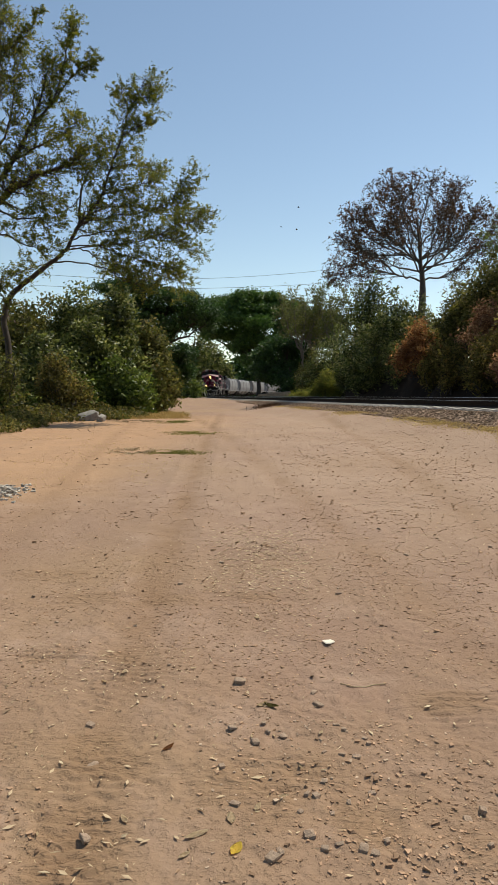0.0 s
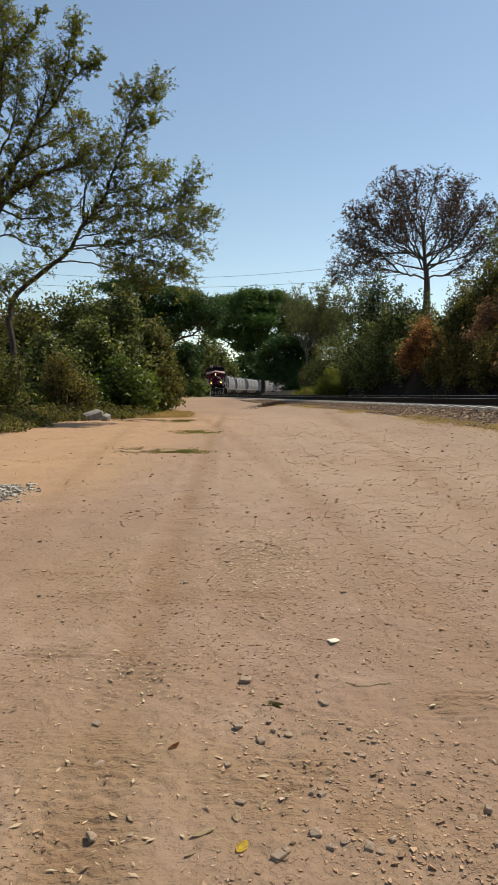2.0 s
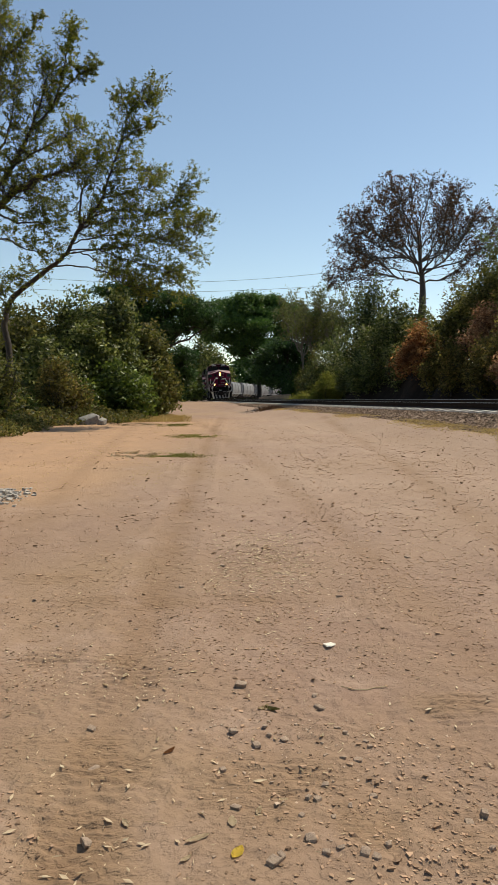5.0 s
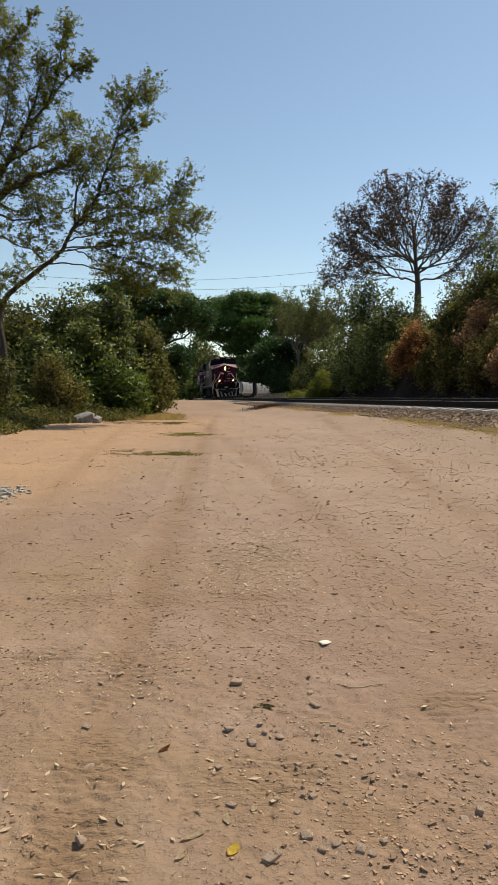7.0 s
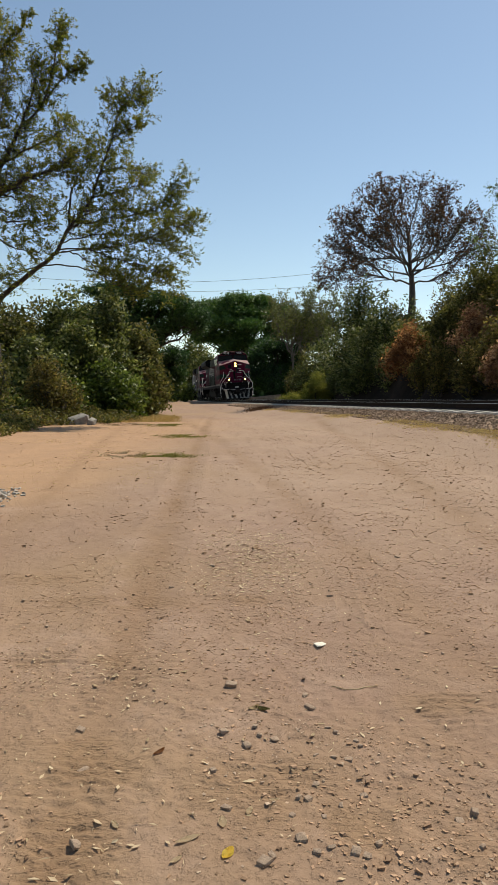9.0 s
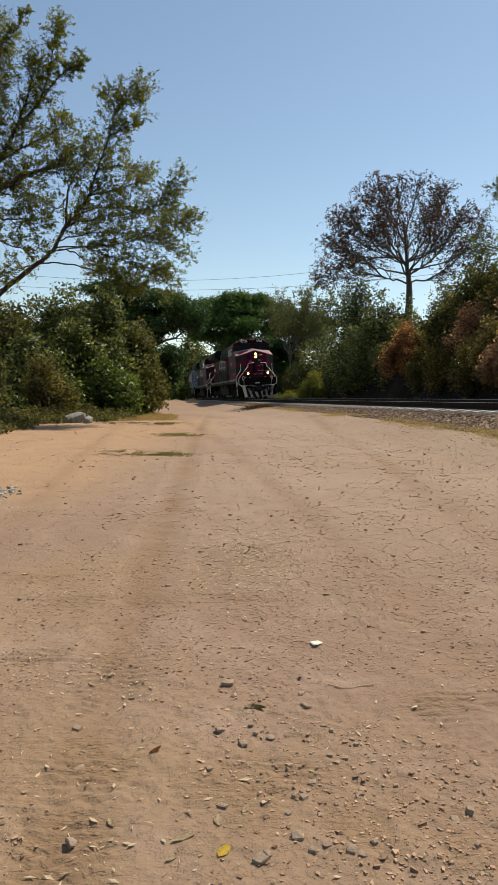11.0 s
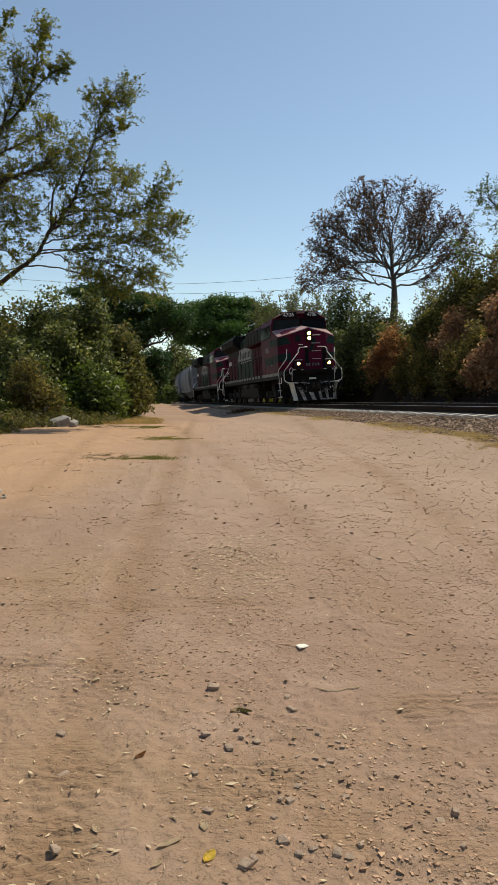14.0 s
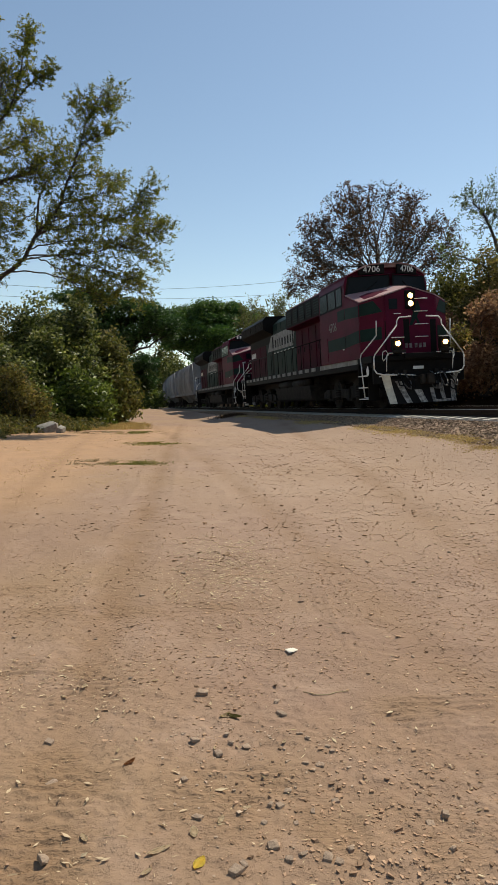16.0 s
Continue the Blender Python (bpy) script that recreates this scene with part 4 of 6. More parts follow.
def plants_east():
    rng = np.random.default_rng(37)
    rows = [  # place, half widths, height, leaves
        (6.9, 56, 2.6, 2.2, 5.8, LEAF_BUSH), (7.6, 50, 2.4, 2.2, 6.0, LEAF_BUSH), (5.6, 58, 1.9, 2.0, 5.2, LEAF_OLIVE), (8.6, 47, 2.2, 2.0, 5.6, LEAF_BANK), (7.8, 45.5, 1.6, 1.6, 3.8, LEAF_BUSH), (7.6, 42, 2.0, 1.8, 5.6, LEAF_BUSH), (9.4, 42, 2.0, 1.8, 4.2, LEAF_OLIVE),
        (8.0, 38.5, 1.7, 1.6, 4.9, LEAF_BUSH), (6.9, 40.5, 1.2, 1.2, 3.2, LEAF_BUSH), (9.5, 39, 1.7, 1.6, 4.4, LEAF_BUSH), (10.9, 36.5, 1.4, 1.5, 4.9, LEAF_OLIVE),
        # LEAF_BANK on the right-hand bushes: lighter leaves in place of sunlight
        (10.2, 32.4, 1.4, 1.4, 3.3, LEAF_OLIVE), (10.9, 31.0, 1.7, 1.6, 5.4, LEAF_OLIVE), (12.3, 30.0, 2.1, 1.6, 5.6, LEAF_BANK), (11.9, 32.0, 2.1, 1.7, 6.3, LEAF_OLIVE), (13.4, 31.5, 2.2, 1.7, 6.9, LEAF_BANK), (11.9, 28.4, 1.6, 1.5, 4.9, LEAF_BANK), (13.2, 28.0, 1.9, 1.7, 5.4, LEAF_BANK), (12.9, 25.0, 1.7, 1.5, 4.2, LEAF_BANK),
        (13.5, 21.0, 1.8, 1.6, 4.2, LEAF_BANK), (14.0, 16.4, 1.8, 1.6, 3.9, LEAF_BANK), (14.4, 21, 2.2, 2.0, 4.6, LEAF_OLIVE), (13.6, 11.0, 1.8, 1.6, 3.6, LEAF_BANK)]
    for x, y, w, dp, h, leaf in rows:
        kind = {LEAF_BUSH: "tall dark green bush on the bank beyond the track", LEAF_OLIVE: "olive-green bush on the bank beyond the track", LEAF_BANK: "half-dry bush on the bank beyond the track, leaves toned up for sunlight"}[leaf]
        bush("bush", x, y, w, dp, h, rng, leaf, kind, 8500, 0.087, group="thicket east of the track", slim=0.45, sprig=0.13)
    # low growth hanging over the face of the bank
    for d, y, w, h, leaf in ((4.2, 33.0, 0.8, 2.0, LEAF_BANK), (4.3, 31.2, 0.8, 2.2, LEAF_BANK), (4.4, 27.6, 1.2, 1.9, LEAF_RUSSET), (4.3, 24.8, 0.8, 2.4, LEAF_BANK), (4.3, 20.2, 0.8, 2.4, LEAF_OLIVE), (4.4, 16.8, 0.9, 2.4, LEAF_BANK), (3.5, 44, 1.0, 1.9, LEAF_BUSH), (3.6, 41.5, 0.9, 2.2, LEAF_BUSH), (3.7, 38.5, 0.9, 2.4, LEAF_BUSH), (3.8, 35.8, 0.9, 2.4, LEAF_BUSH), (4.0, 29.0, 0.8, 2.2, LEAF_BANK), (4.1, 26.2, 0.8, 2.4, LEAF_BANK), (4.2, 23.2, 1.4, 1.9, LEAF_RUSSET), (4.2, 21.6, 1.0, 2.0, LEAF_RUSSET), (4.3, 18.5, 1.4, 1.9, LEAF_RUSSET)):
        x, yy = beyond_track(d - (0.45 if y < 32 else 0), y)
        lift = 1.0 if leaf is LEAF_RUSSET else 0.0
        bush("hanging_bush", x + 0.4 * lift, yy, w, 0.9, h, rng, leaf, "rust-coloured dry growth hanging over the bank" if leaf is LEAF_RUSSET else "low dark growth hanging over the bank", 4200, 0.07, lobes=7, base=0.3, sprig=0.12, z=gz(x + 0.4 * lift, yy) + 0.6 * lift)
    for x, y in ((9.35, 23.95), (9.3, 22.6), (9.6, 25.2)):
        bush("hanging_bush", x, y, 0.75, 0.8, 1.7, rng, LEAF_RUSSET, "rust-coloured dry growth hanging over the bank", 4600, 0.07, lobes=9, base=0.15, sprig=0.12, z=max(gz(x, y), 1.75) + 0.15)
    bush("rusty_bush", 8.15, 33.0, 1.0, 0.9, 2.4, rng, LEAF_RUST, "rust-red dry bush on the bank beyond the track", 6000, 0.075, z=2.6, sprig=0.12)
    bush("yellowing_bush", 8.3, 34.2, 0.9, 0.9, 2.2, rng, LEAF_OLIVE, "yellow-green bush behind the rusty one", 4000, 0.075, z=3.2, sprig=0.12)
    bush("grassy_mound", 5.4, 47.0, 1.25, 1.0, 2.3, rng, GRASS, "mound of tall yellow-green grass beside the track", 12000, 0.11, slim=0.14, sprig=0.12, category="grass mound")
    bush("grass_clump", 4.2, 53.0, 1.3, 0.9, 0.8, rng, GRASS, "low yellow-green grass beside the track", 4000, 0.10, slim=0.14, sprig=0.12, category="grass clump")
    bush("pale_shrub", 6.6, 51.0, 0.8, 0.8, 2.9, rng, LEAF_PALE, "pale yellowish shrub above the grass mound", 2600, 0.09, category="shrub", sprig=0.14)
    # the half-bare tree over them
    far = 1.25  # drawn at 36 m, it stands a quarter farther away
    tx, ty = 9.05 * far, 36.0 * far
    pieces, tips = [], []
    z0 = gz(tx, ty)
    limb(pieces, [(tx, ty, z0 - 0.2), (tx, ty, 7.0), (tx, ty, 8.9), (tx - 0.19, ty, 10.4), (tx - 0.44, ty, 12.9)], 0.31, 0.06, rng, 0.02)
    arms = [
        [(8.91, 36.0, 7.45), (7.85, 36.1, 7.77), (6.85, 36.3, 8.0), (5.69, 36.5, 7.85), (4.6, 36.6, 7.75)],
        [(9.05, 36.0, 7.69), (8.33, 35.8, 8.7), (7.25, 35.5, 9.4), (6.05, 35.2, 10.15), (5.0, 35.0, 10.6)],
        [(8.89, 36.0, 8.3), (8.0, 36.3, 9.8), (7.14, 36.5, 11.3), (6.2, 36.8, 12.6)],
        [(8.76, 36.0, 9.5), (8.0, 35.7, 11.1), (7.35, 35.5, 12.1), (6.9, 35.2, 12.6)],
        [(8.69, 36.0, 9.7), (9.29, 36.3, 11.5), (9.63, 36.5, 12.9)],
        [(9.05, 36.0, 8.0), (9.9, 35.7, 9.4), (10.4, 35.5, 11.0), (10.55, 35.2, 12.6)],
        [(9.05, 36.0, 7.9), (10.5, 36.2, 8.9), (11.5, 36.3, 10.4), (12.2, 36.5, 12.0)],
        [(9.06, 36.0, 7.45), (10.0, 35.9, 7.7), (11.1, 35.8, 8.3), (12.2, 35.6, 9.7), (12.7, 35.5, 10.7)],
        [(8.56, 36.0, 10.6), (8.4, 36.1, 12.0), (8.54, 36.3, 13.0)],
        [(7.84, 36.1, 7.76), (6.46, 35.8, 8.7), (5.53, 35.6, 9.2), (4.7, 35.3, 9.1)],
        [(8.4, 36.0, 8.76), (7.43, 36.3, 8.85), (6.0, 36.7, 8.6), (5.0, 37.0, 8.3)]]
    for k in range(15):
        up = 0.24 + 0.72 * (k + 0.5) / 15
        a, flat = 2.4 * k, math.sqrt(1 - up * up)
        end = np.array((8.7 + 3.9 * flat * math.cos(a), 36 + 3.5 * flat * math.sin(a), 8.3 + 4.0 * up))
        start = np.array((9.0 - 0.15 * up, 36, 7.5 + 2.4 * up * (0.3 + 0.7 * rng.random())))
        arms.append([start, start * 0.55 + end * 0.45 + np.array((0.3 * math.cos(a), 0.3 * math.sin(a), -0.15)), end])
    for arm in arms:
        arm = [(p[0] * far, p[1] * far, 1.5 + (p[2] - 1.5) * far) for p in arm]
        nodes = limb(pieces, arm, 0.062, 0.016, rng, 0.06)
        for p, d, r in nodes[3:]:
            away = unit(p - np.array((11.1, 45.0, 9.1)))
            for _ in range(3):
                reach = 0.82 + 0.22 * rng.random()
                dome = (10.95, 45, 9.9, 6.2 * reach, 5.5 * reach, 6.25 * reach)
                sprout(pieces, tips, p, unit(d * 0.5 + away * 0.7 + rng.normal(size=3) * 0.45), 1.45 * (0.6 + 0.6 * rng.random()), max(r * 0.5, 0.013), rng, 2, 3, lift=0.06, bend=0.13, angle=0.6, shrink=0.62, within=dome)
    tips = np.array(tips)
    at = tips[rng.random(len(tips)) < 0.34]
    at = at + rng.normal(size=at.shape) * 0.05
    plant("half_bare_tree", pieces, at, LEAF_DEAD, 0.092, rng, TWIGBARK, "spreading half-bare tree with brown withered pods", "tree", slim=0.35, sides=4)
    feathery("feathery_tree", [
        ([(14.2, 31, 3.0), (14.0, 31, 6.5), (13.0, 30.5, 8.5), (12.2, 30, 9.8), (11.6, 30, 10.4)], 0.16, 0.02, 12, 1.1),
        ([(13.8, 31, 7.0), (12.6, 31, 7.8), (11.6, 31.2, 8.3), (11.0, 31.4, 8.4)], 0.07, 0.015, 4, 1.0),
        ([(14.0, 31, 6.6), (14.6, 31, 8.6), (14.4, 31, 10.4), (14.0, 31, 11.2)], 0.09, 0.015, 7, 1.2),
        ([(13.4, 30.8, 8.0), (13.0, 30.2, 9.4), (13.0, 30, 10.6)], 0.06, 0.015, 4, 1.1)],
        rng, "slender tree with sparse light green leaves on the bank", LEAF_BRIGHT, 0.055, 2)


plants_west()
plants_north()
plants_east()


# ---- the train ----
def vehicle_pose(front, length, bogie):
    """The pose of a vehicle whose front end stands at that place on the line; bogie: metres from each end to the bogie's middle."""
    xf, yf, _, _ = on_track(front + bogie)
    xr, yr, _, _ = on_track(front + length - bogie)
    ahead = Vector((xf - xr, yf - yr, 0)).normalized()
    right = ahead.cross(Vector((0, 0, 1)))
    right = right * math.cos(CANT) - Vector((0, 0, 1)) * math.sin(CANT)
    m = Matrix((right, ahead, right.cross(ahead))).transposed().to_4x4()
    m.translation = Vector((xf, yf, RAIL_TOP)) + ahead * bogie
    return m


def train_front(t):
    """The northing of the train's front end at t seconds."""
    return 120.289 - 6.323 * t + 0.02177 * t * t - 0.001158 * t ** 3


def boxed(name, material, parent, *sizes, bevel=0.012, label=""):
    bm = bmesh.new()
    for s in sizes:
        box(bm, *s, bevel=bevel)
    return part(name, bm, material, parent, label)


def plate(name, material, parent, corners, thick=0.006, label=""):
    """A thin plate over a flat outline of places, pushed out along its own normal."""
    bm = bmesh.new()
    p = [Vector(c) for c in corners]
    n = (p[1] - p[0]).cross(p[-1] - p[0]).normalized() * thick
    a = [bm.verts.new(q) for q in p]
    b = [bm.verts.new(q + n) for q in p]
    bm.faces.new(b)
    bm.faces.new(a[::-1])
    for i in range(len(p)):
        j = (i + 1) % len(p)
        bm.faces.new((a[i], a[j], b[j], b[i]))
    bmesh.ops.recalc_face_normals(bm, faces=bm.faces)
    return part(name, bm, material, parent, label)


def piping(name, material, parent, points, r, sides=6, label=""):
    bm = bmesh.new()
    rail_run(bm, points, r, sides)
    for q in points[1:-1]:
        bmesh.ops.create_icosphere(bm, subdivisions=1, radius=r * 1.02, matrix=Matrix.Translation(q))
    return part(name, bm, material, parent, label, True)


def lettering(words, material, parent, m, size, label=""):
    cu = bpy.data.curves.new("lettering", "FONT")
    cu.body, cu.size, cu.extrude, cu.align_x, cu.align_y = words, size, 0.003, "CENTER", "CENTER"
    tmp = new("tmp", cu)
    me = bpy.data.meshes.new_from_object(tmp)
    bpy.data.objects.remove(tmp)
    me.materials.clear()
    me.materials.append(material)
    ob = new("lettering", me)
    ob.parent = parent
    ob.matrix_basis = m
    return tagged(ob, label)


def wheelset(parent, y, r=0.53):
    """Two flanged wheels on an axle."""
    bm = bmesh.new()
    rod(bm, (-1.0, 0, 0), (1.0, 0, 0), 0.09, 10)
    for s in (-1, 1):
        rod(bm, (s * 0.70, 0, 0), (s * 0.83, 0, 0), r, 24)
        rod(bm, (s * 0.68, 0, 0), (s * 0.705, 0, 0), r + 0.028, 24)
        rod(bm, (s * 0.82, 0, 0), (s * 0.86, 0, 0), r * 0.32, 12)
        for k in range(5):
            a = k * 2 * math.pi / 5
            rod(bm, (s * 0.835, math.cos(a) * r * 0.6, math.sin(a) * r * 0.6), (s * 0.85, math.cos(a) * r * 0.6, math.sin(a) * r * 0.6), 0.05, 8)
    ob = part("wheelset", bm, IRON, parent, "worn steel wheels on an axle", False)
    ob.location = (0, y, r)
    return ob


def bogie_of(parent, y, axles, base, r, name="bogie"):
    root = empty(name)
    root.parent = parent
    root.location = (0, y, 0)
    half = base / 2 + 0.75
    for s in (-1, 1):
        bm = bmesh.new()
        low, top = r * 0.55, r * 1.35
        outline = [(-half, r * 0.75), (-half, r * 1.15), (-half + 0.35, top), (half - 0.35, top), (half, r * 1.15), (half, r * 0.75)]
        inner = []
        for a in np.linspace(base / 2, -base / 2, axles):
            inner += [(a + 0.30, r * 0.75), (a + 0.22, low), (a - 0.22, low), (a - 0.30, r * 0.75)]
        prism(bm, outline + inner, s * 1.02, s * 1.14, "x")
        part("side_frame", bm, IRON, root, "dusty cast-steel side frame", False)
        for a in np.linspace(-base / 2, base / 2, axles):
            boxed("axle_box", IRON, root, (s * 0.98, s * 1.22, a - 0.16, a + 0.16, r - 0.17, r + 0.17), bevel=0.03)
        for a in np.linspace(-base / 2, base / 2, axles)[:-1]:
            gap = base / (axles - 1)
            bm = bmesh.new()
            for k in range(5):
                rod(bm, (s * 1.18, a + gap / 2, r * 0.62 + k * 0.08), (s * 1.18, a + gap / 2, r * 0.62 + k * 0.08 + 0.045), 0.12, 10)
            part("spring", bm, IRON, root, "coil spring")
    for a in np.linspace(-base / 2, base / 2, axles):
        wheelset(root, a, r)
    boxed("bolster", IRON, root, (-1.0, 1.0, -0.3, 0.3, r * 0.9, r * 1.5), bevel=0.03)
    return root


def locomotive(number, label):
    front = -0.62  # the front plate stands a little behind the couplers' line
    loco = tagged(empty("locomotive"), label, "locomotive", "coupled locomotives")
    # floor beam, platform and plough
    boxed("underframe", BLACK, loco, (-1.42, 1.42, -20.5, -0.8, 1.28, 1.62), (-0.6, 0.6, -20.9, front - 0.1, 0.95, 1.30), bevel=0.02)
    boxed("front_deck", BLACK, loco, (-1.5, 1.5, -1.7, front - 0.02, 1.42, 1.64), bevel=0.03)
    boxed("rear_deck", BLACK, loco, (-1.5, 1.5, -20.95, -20.0, 1.42, 1.64), bevel=0.03)
    for y0, y1, name in ((front - 0.1, front + 0.02, "front_plate"), (-20.97, -20.85, "rear_plate")):
        boxed(name, BLACK, loco, (-1.48, 1.48, y0, y1, 0.78, 1.45), bevel=0.02)
    def plough_at(u, v, out=0.0):
        half = 1.10 + 0.20 * v ** 1.6
        return Vector((u * half, front + 0.57 + out - 0.42 * max(0, abs(u) - 0.18) - 0.14 * v - 0.10 * math.sin(math.pi * v), 0.15 + 0.92 * v))

    def plough_patch(bm, u0, u1, v0, v1, lean, front, back):
        """A curved patch of the plough between two lines across and two heights; lean shifts its top."""
        nu, nv = 2 + int(abs(u1 - u0) * 8), 2 + int((v1 - v0) * 6)
        rows = []
        for depth in (front, back):
            rows.append([[bm.verts.new(plough_at(u0 + (u1 - u0) * i / nu + lean * (j / nv), v0 + (v1 - v0) * j / nv, depth)) for i in range(nu + 1)] for j in range(nv + 1)])
        for side, order in ((rows[0], 1), (rows[1], -1)):
            for j in range(nv):
                for i in range(nu):
                    bm.faces.new((side[j][i], side[j][i + 1], side[j + 1][i + 1], side[j + 1][i])[::order])
        rim = [(0, i) for i in range(nu)] + [(j, nu) for j in range(nv)] + [(nv, i) for i in range(nu, 0, -1)] + [(j, 0) for j in range(nv, 0, -1)]
        for (j, i), (q, p) in zip(rim, rim[1:] + rim[:1]):
            bm.faces.new((rows[0][j][i], rows[0][q][p], rows[1][q][p], rows[1][j][i]))
        bmesh.ops.recalc_face_normals(bm, faces=bm.faces)
    bm = bmesh.new()
    plough_patch(bm, -1.0, 1.0, 0.0, 0.82, 0.0, 0.0, -0.06)
    plow = part("plough", bm, BLACK, loco, "black curved plough with slanted scuffed white stripes")
    for name, u0, u1, v0, v1, lean, paint in (("wing_stripe", 0.80, 0.985, 0.01, 1.0, 0.0, CREAM), ("wing_stripe", -0.985, -0.82, 0.01, 1.0, 0.0, SCUFFED), ("stripe", 0.42, 0.56, 0.02, 0.74, 0.15, SCUFFED), ("stripe", 0.02, 0.20, 0.02, 0.44, 0.10, SCUFFED),
                                              ("stripe", -0.26, -0.14, 0.02, 0.48, 0.03, SCUFFED), ("stripe", -0.62, -0.48, 0.10, 0.62, 0.08, SCUFFED), ("stripe", -0.80, -0.20, 0.015, 0.09, 0.0, SCUFFED)):
        bm = bmesh.new()
        plough_patch(bm, u0, u1, v0, v1, lean, 0.012, 0.003)
        part(name, bm, paint, plow, "scuffed white stripe")
    bm = bmesh.new()
    box(bm, -0.16, 0.16, front + -0.1, front + 0.42, 0.74, 0.98, 0.03)
    box(bm, -0.20, 0.02, front + 0.38, front + 0.66, 0.70, 1.02, 0.06)
    box(bm, 0.06, 0.18, front + 0.38, front + 0.56, 0.72, 1.00, 0.04)
    part("coupler", bm, IRON, loco, "rusty knuckle coupler")
    for x, drop, paint in ((-0.34, 0.46, HOSE), (-0.46, 0.34, BLACK), (-0.58, 0.50, HOSE), (-0.70, 0.40, HOSE), (-0.86, 0.52, BLACK), (-0.98, 0.40, HOSE), (0.42, 0.36, BLACK), (0.56, 0.44, HOSE), (0.72, 0.34, BLACK)):
        sway = 0.08 * math.sin(9 * x)
        pts = [(x, front + 0.02, 1.10), (x - 0.03, front + 0.14, 1.05), (x - 0.05 + sway, front + 0.34, 1.02 - drop * 0.55), (x + sway, front + 0.44, 1.02 - drop), (x + 0.10 + sway, front + 0.42, 1.02 - drop * 0.92), (x + 0.13, front + 0.34, 1.06 - drop * 0.6)]
        piping("brake_hose", paint, loco, pts, 0.020)
    for s in (-1, 1):
        piping("uncoupling_lever", WHITE, loco, [(s * 1.32, front + 0.06, 1.00), (s * 0.80, front + 0.10, 1.06), (s * 0.55, front + 0.14, 1.02), (s * 0.22, front + 0.26, 0.98)], 0.016, 6, "pale uncoupling lever")
        piping("deck_edge_rail", WHITE, loco, [(s * 0.50, front + 0.17, 1.66), (s * 1.02, front + 0.17, 1.68), (s * 1.08, front + 0.12, 1.58), (s * 1.08, front + 0.06, 1.14)], 0.014, 6, "thin white edge rail")
        for x in (0.52, 0.80):
            boxed("air_valve", IRON, loco, (s * x - 0.06, s * x + 0.06, front + 0.02, front + 0.14, 1.02, 1.16), bevel=0.015)
    boxed("anticlimber", BLACK, loco, (-1.05, 1.05, front - 0.05, front + 0.16, 1.46, 1.60), (-0.55, 0.55, front, front + 0.22, 1.50, 1.66), bevel=0.03)
    boxed("plate_sign", WHITE, loco, (-0.14, 0.20, front + 0.02, front + 0.035, 1.18, 1.27), bevel=0.003, label="small pale plate")
    # nose with a peaked top
    bm = bmesh.new()
    low = [(-1.48, -2.95), (-1.48, -1.62), (-0.87, -1.10), (0.87, -1.10), (1.48, -1.62), (1.48, -2.95)]
    high = [3.76, 3.33, 3.46, 3.46, 3.33, 3.76]
    a = [bm.verts.new((x, y, 1.62)) for x, y in low]
    b = [bm.verts.new((x, y, z)) for (x, y), z in zip(low, high)]
    peak, back = bm.verts.new((0, -1.10, 3.72)), bm.verts.new((0, -2.60, 3.98))
    for i in (0, 1, 3, 4):
        bm.faces.new((a[i], a[i + 1], b[i + 1], b[i]))
    bm.faces.new((a[2], a[3], b[3], peak, b[2]))
    bm.faces.new((b[0], b[1], b[2], peak, back))
    bm.faces.new((back, peak, b[3], b[4], b[5]))
    bmesh.ops.recalc_face_normals(bm, faces=bm.faces)
    bmesh.ops.bevel(bm, geom=list(bm.edges), offset=0.02, segments=2, affect="EDGES")
    nose = part("nose", bm, MAROON, loco, "maroon nose with a peaked top")
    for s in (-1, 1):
        # thin plates that carry the sunlit tone of the nose top
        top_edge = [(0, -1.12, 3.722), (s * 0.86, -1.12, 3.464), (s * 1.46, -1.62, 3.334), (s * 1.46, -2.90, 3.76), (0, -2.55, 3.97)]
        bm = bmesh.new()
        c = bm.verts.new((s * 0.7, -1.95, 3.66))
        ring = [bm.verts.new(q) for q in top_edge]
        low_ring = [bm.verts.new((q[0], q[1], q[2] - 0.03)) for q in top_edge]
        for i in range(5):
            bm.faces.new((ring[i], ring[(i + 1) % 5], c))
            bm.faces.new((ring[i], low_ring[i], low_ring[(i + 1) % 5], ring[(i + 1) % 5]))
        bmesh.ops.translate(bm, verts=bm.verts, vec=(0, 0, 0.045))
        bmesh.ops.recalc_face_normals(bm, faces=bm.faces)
        part("nose_top", bm, SUNLIT_MAROON, nose, "top of the nose in maroon lightened for sunlight")

        def chamfer(f, z):
            return (s * (0.87 + 0.61 * f), -1.10 - 0.52 * f, z)
        out = -0.008 if s > 0 else 0.008
        plate("green_panel", GREEN, nose, [chamfer(0.04, 3.00), chamfer(0.97, 2.92), chamfer(0.97, 3.28), chamfer(0.40, 3.36)], out, "dark green paint band")
        plate("green_panel", GREEN, nose, [chamfer(0.10, 2.16), chamfer(0.97, 2.12), chamfer(0.97, 2.50), chamfer(0.10, 2.54)], out, "dark green paint band")
        plate("green_panel", GREEN, nose, [(s * 1.482, -1.64, 2.12), (s * 1.482, -2.86, 2.05), (s * 1.482, -2.86, 2.44), (s * 1.482, -1.64, 2.50)], out, "dark green paint band")
        plate("green_panel", GREEN, nose, [(s * 1.482, -1.64, 2.92), (s * 1.482, -2.86, 2.98), (s * 1.482, -2.86, 3.34), (s * 1.482, -1.64, 3.26)], out, "dark green paint band")
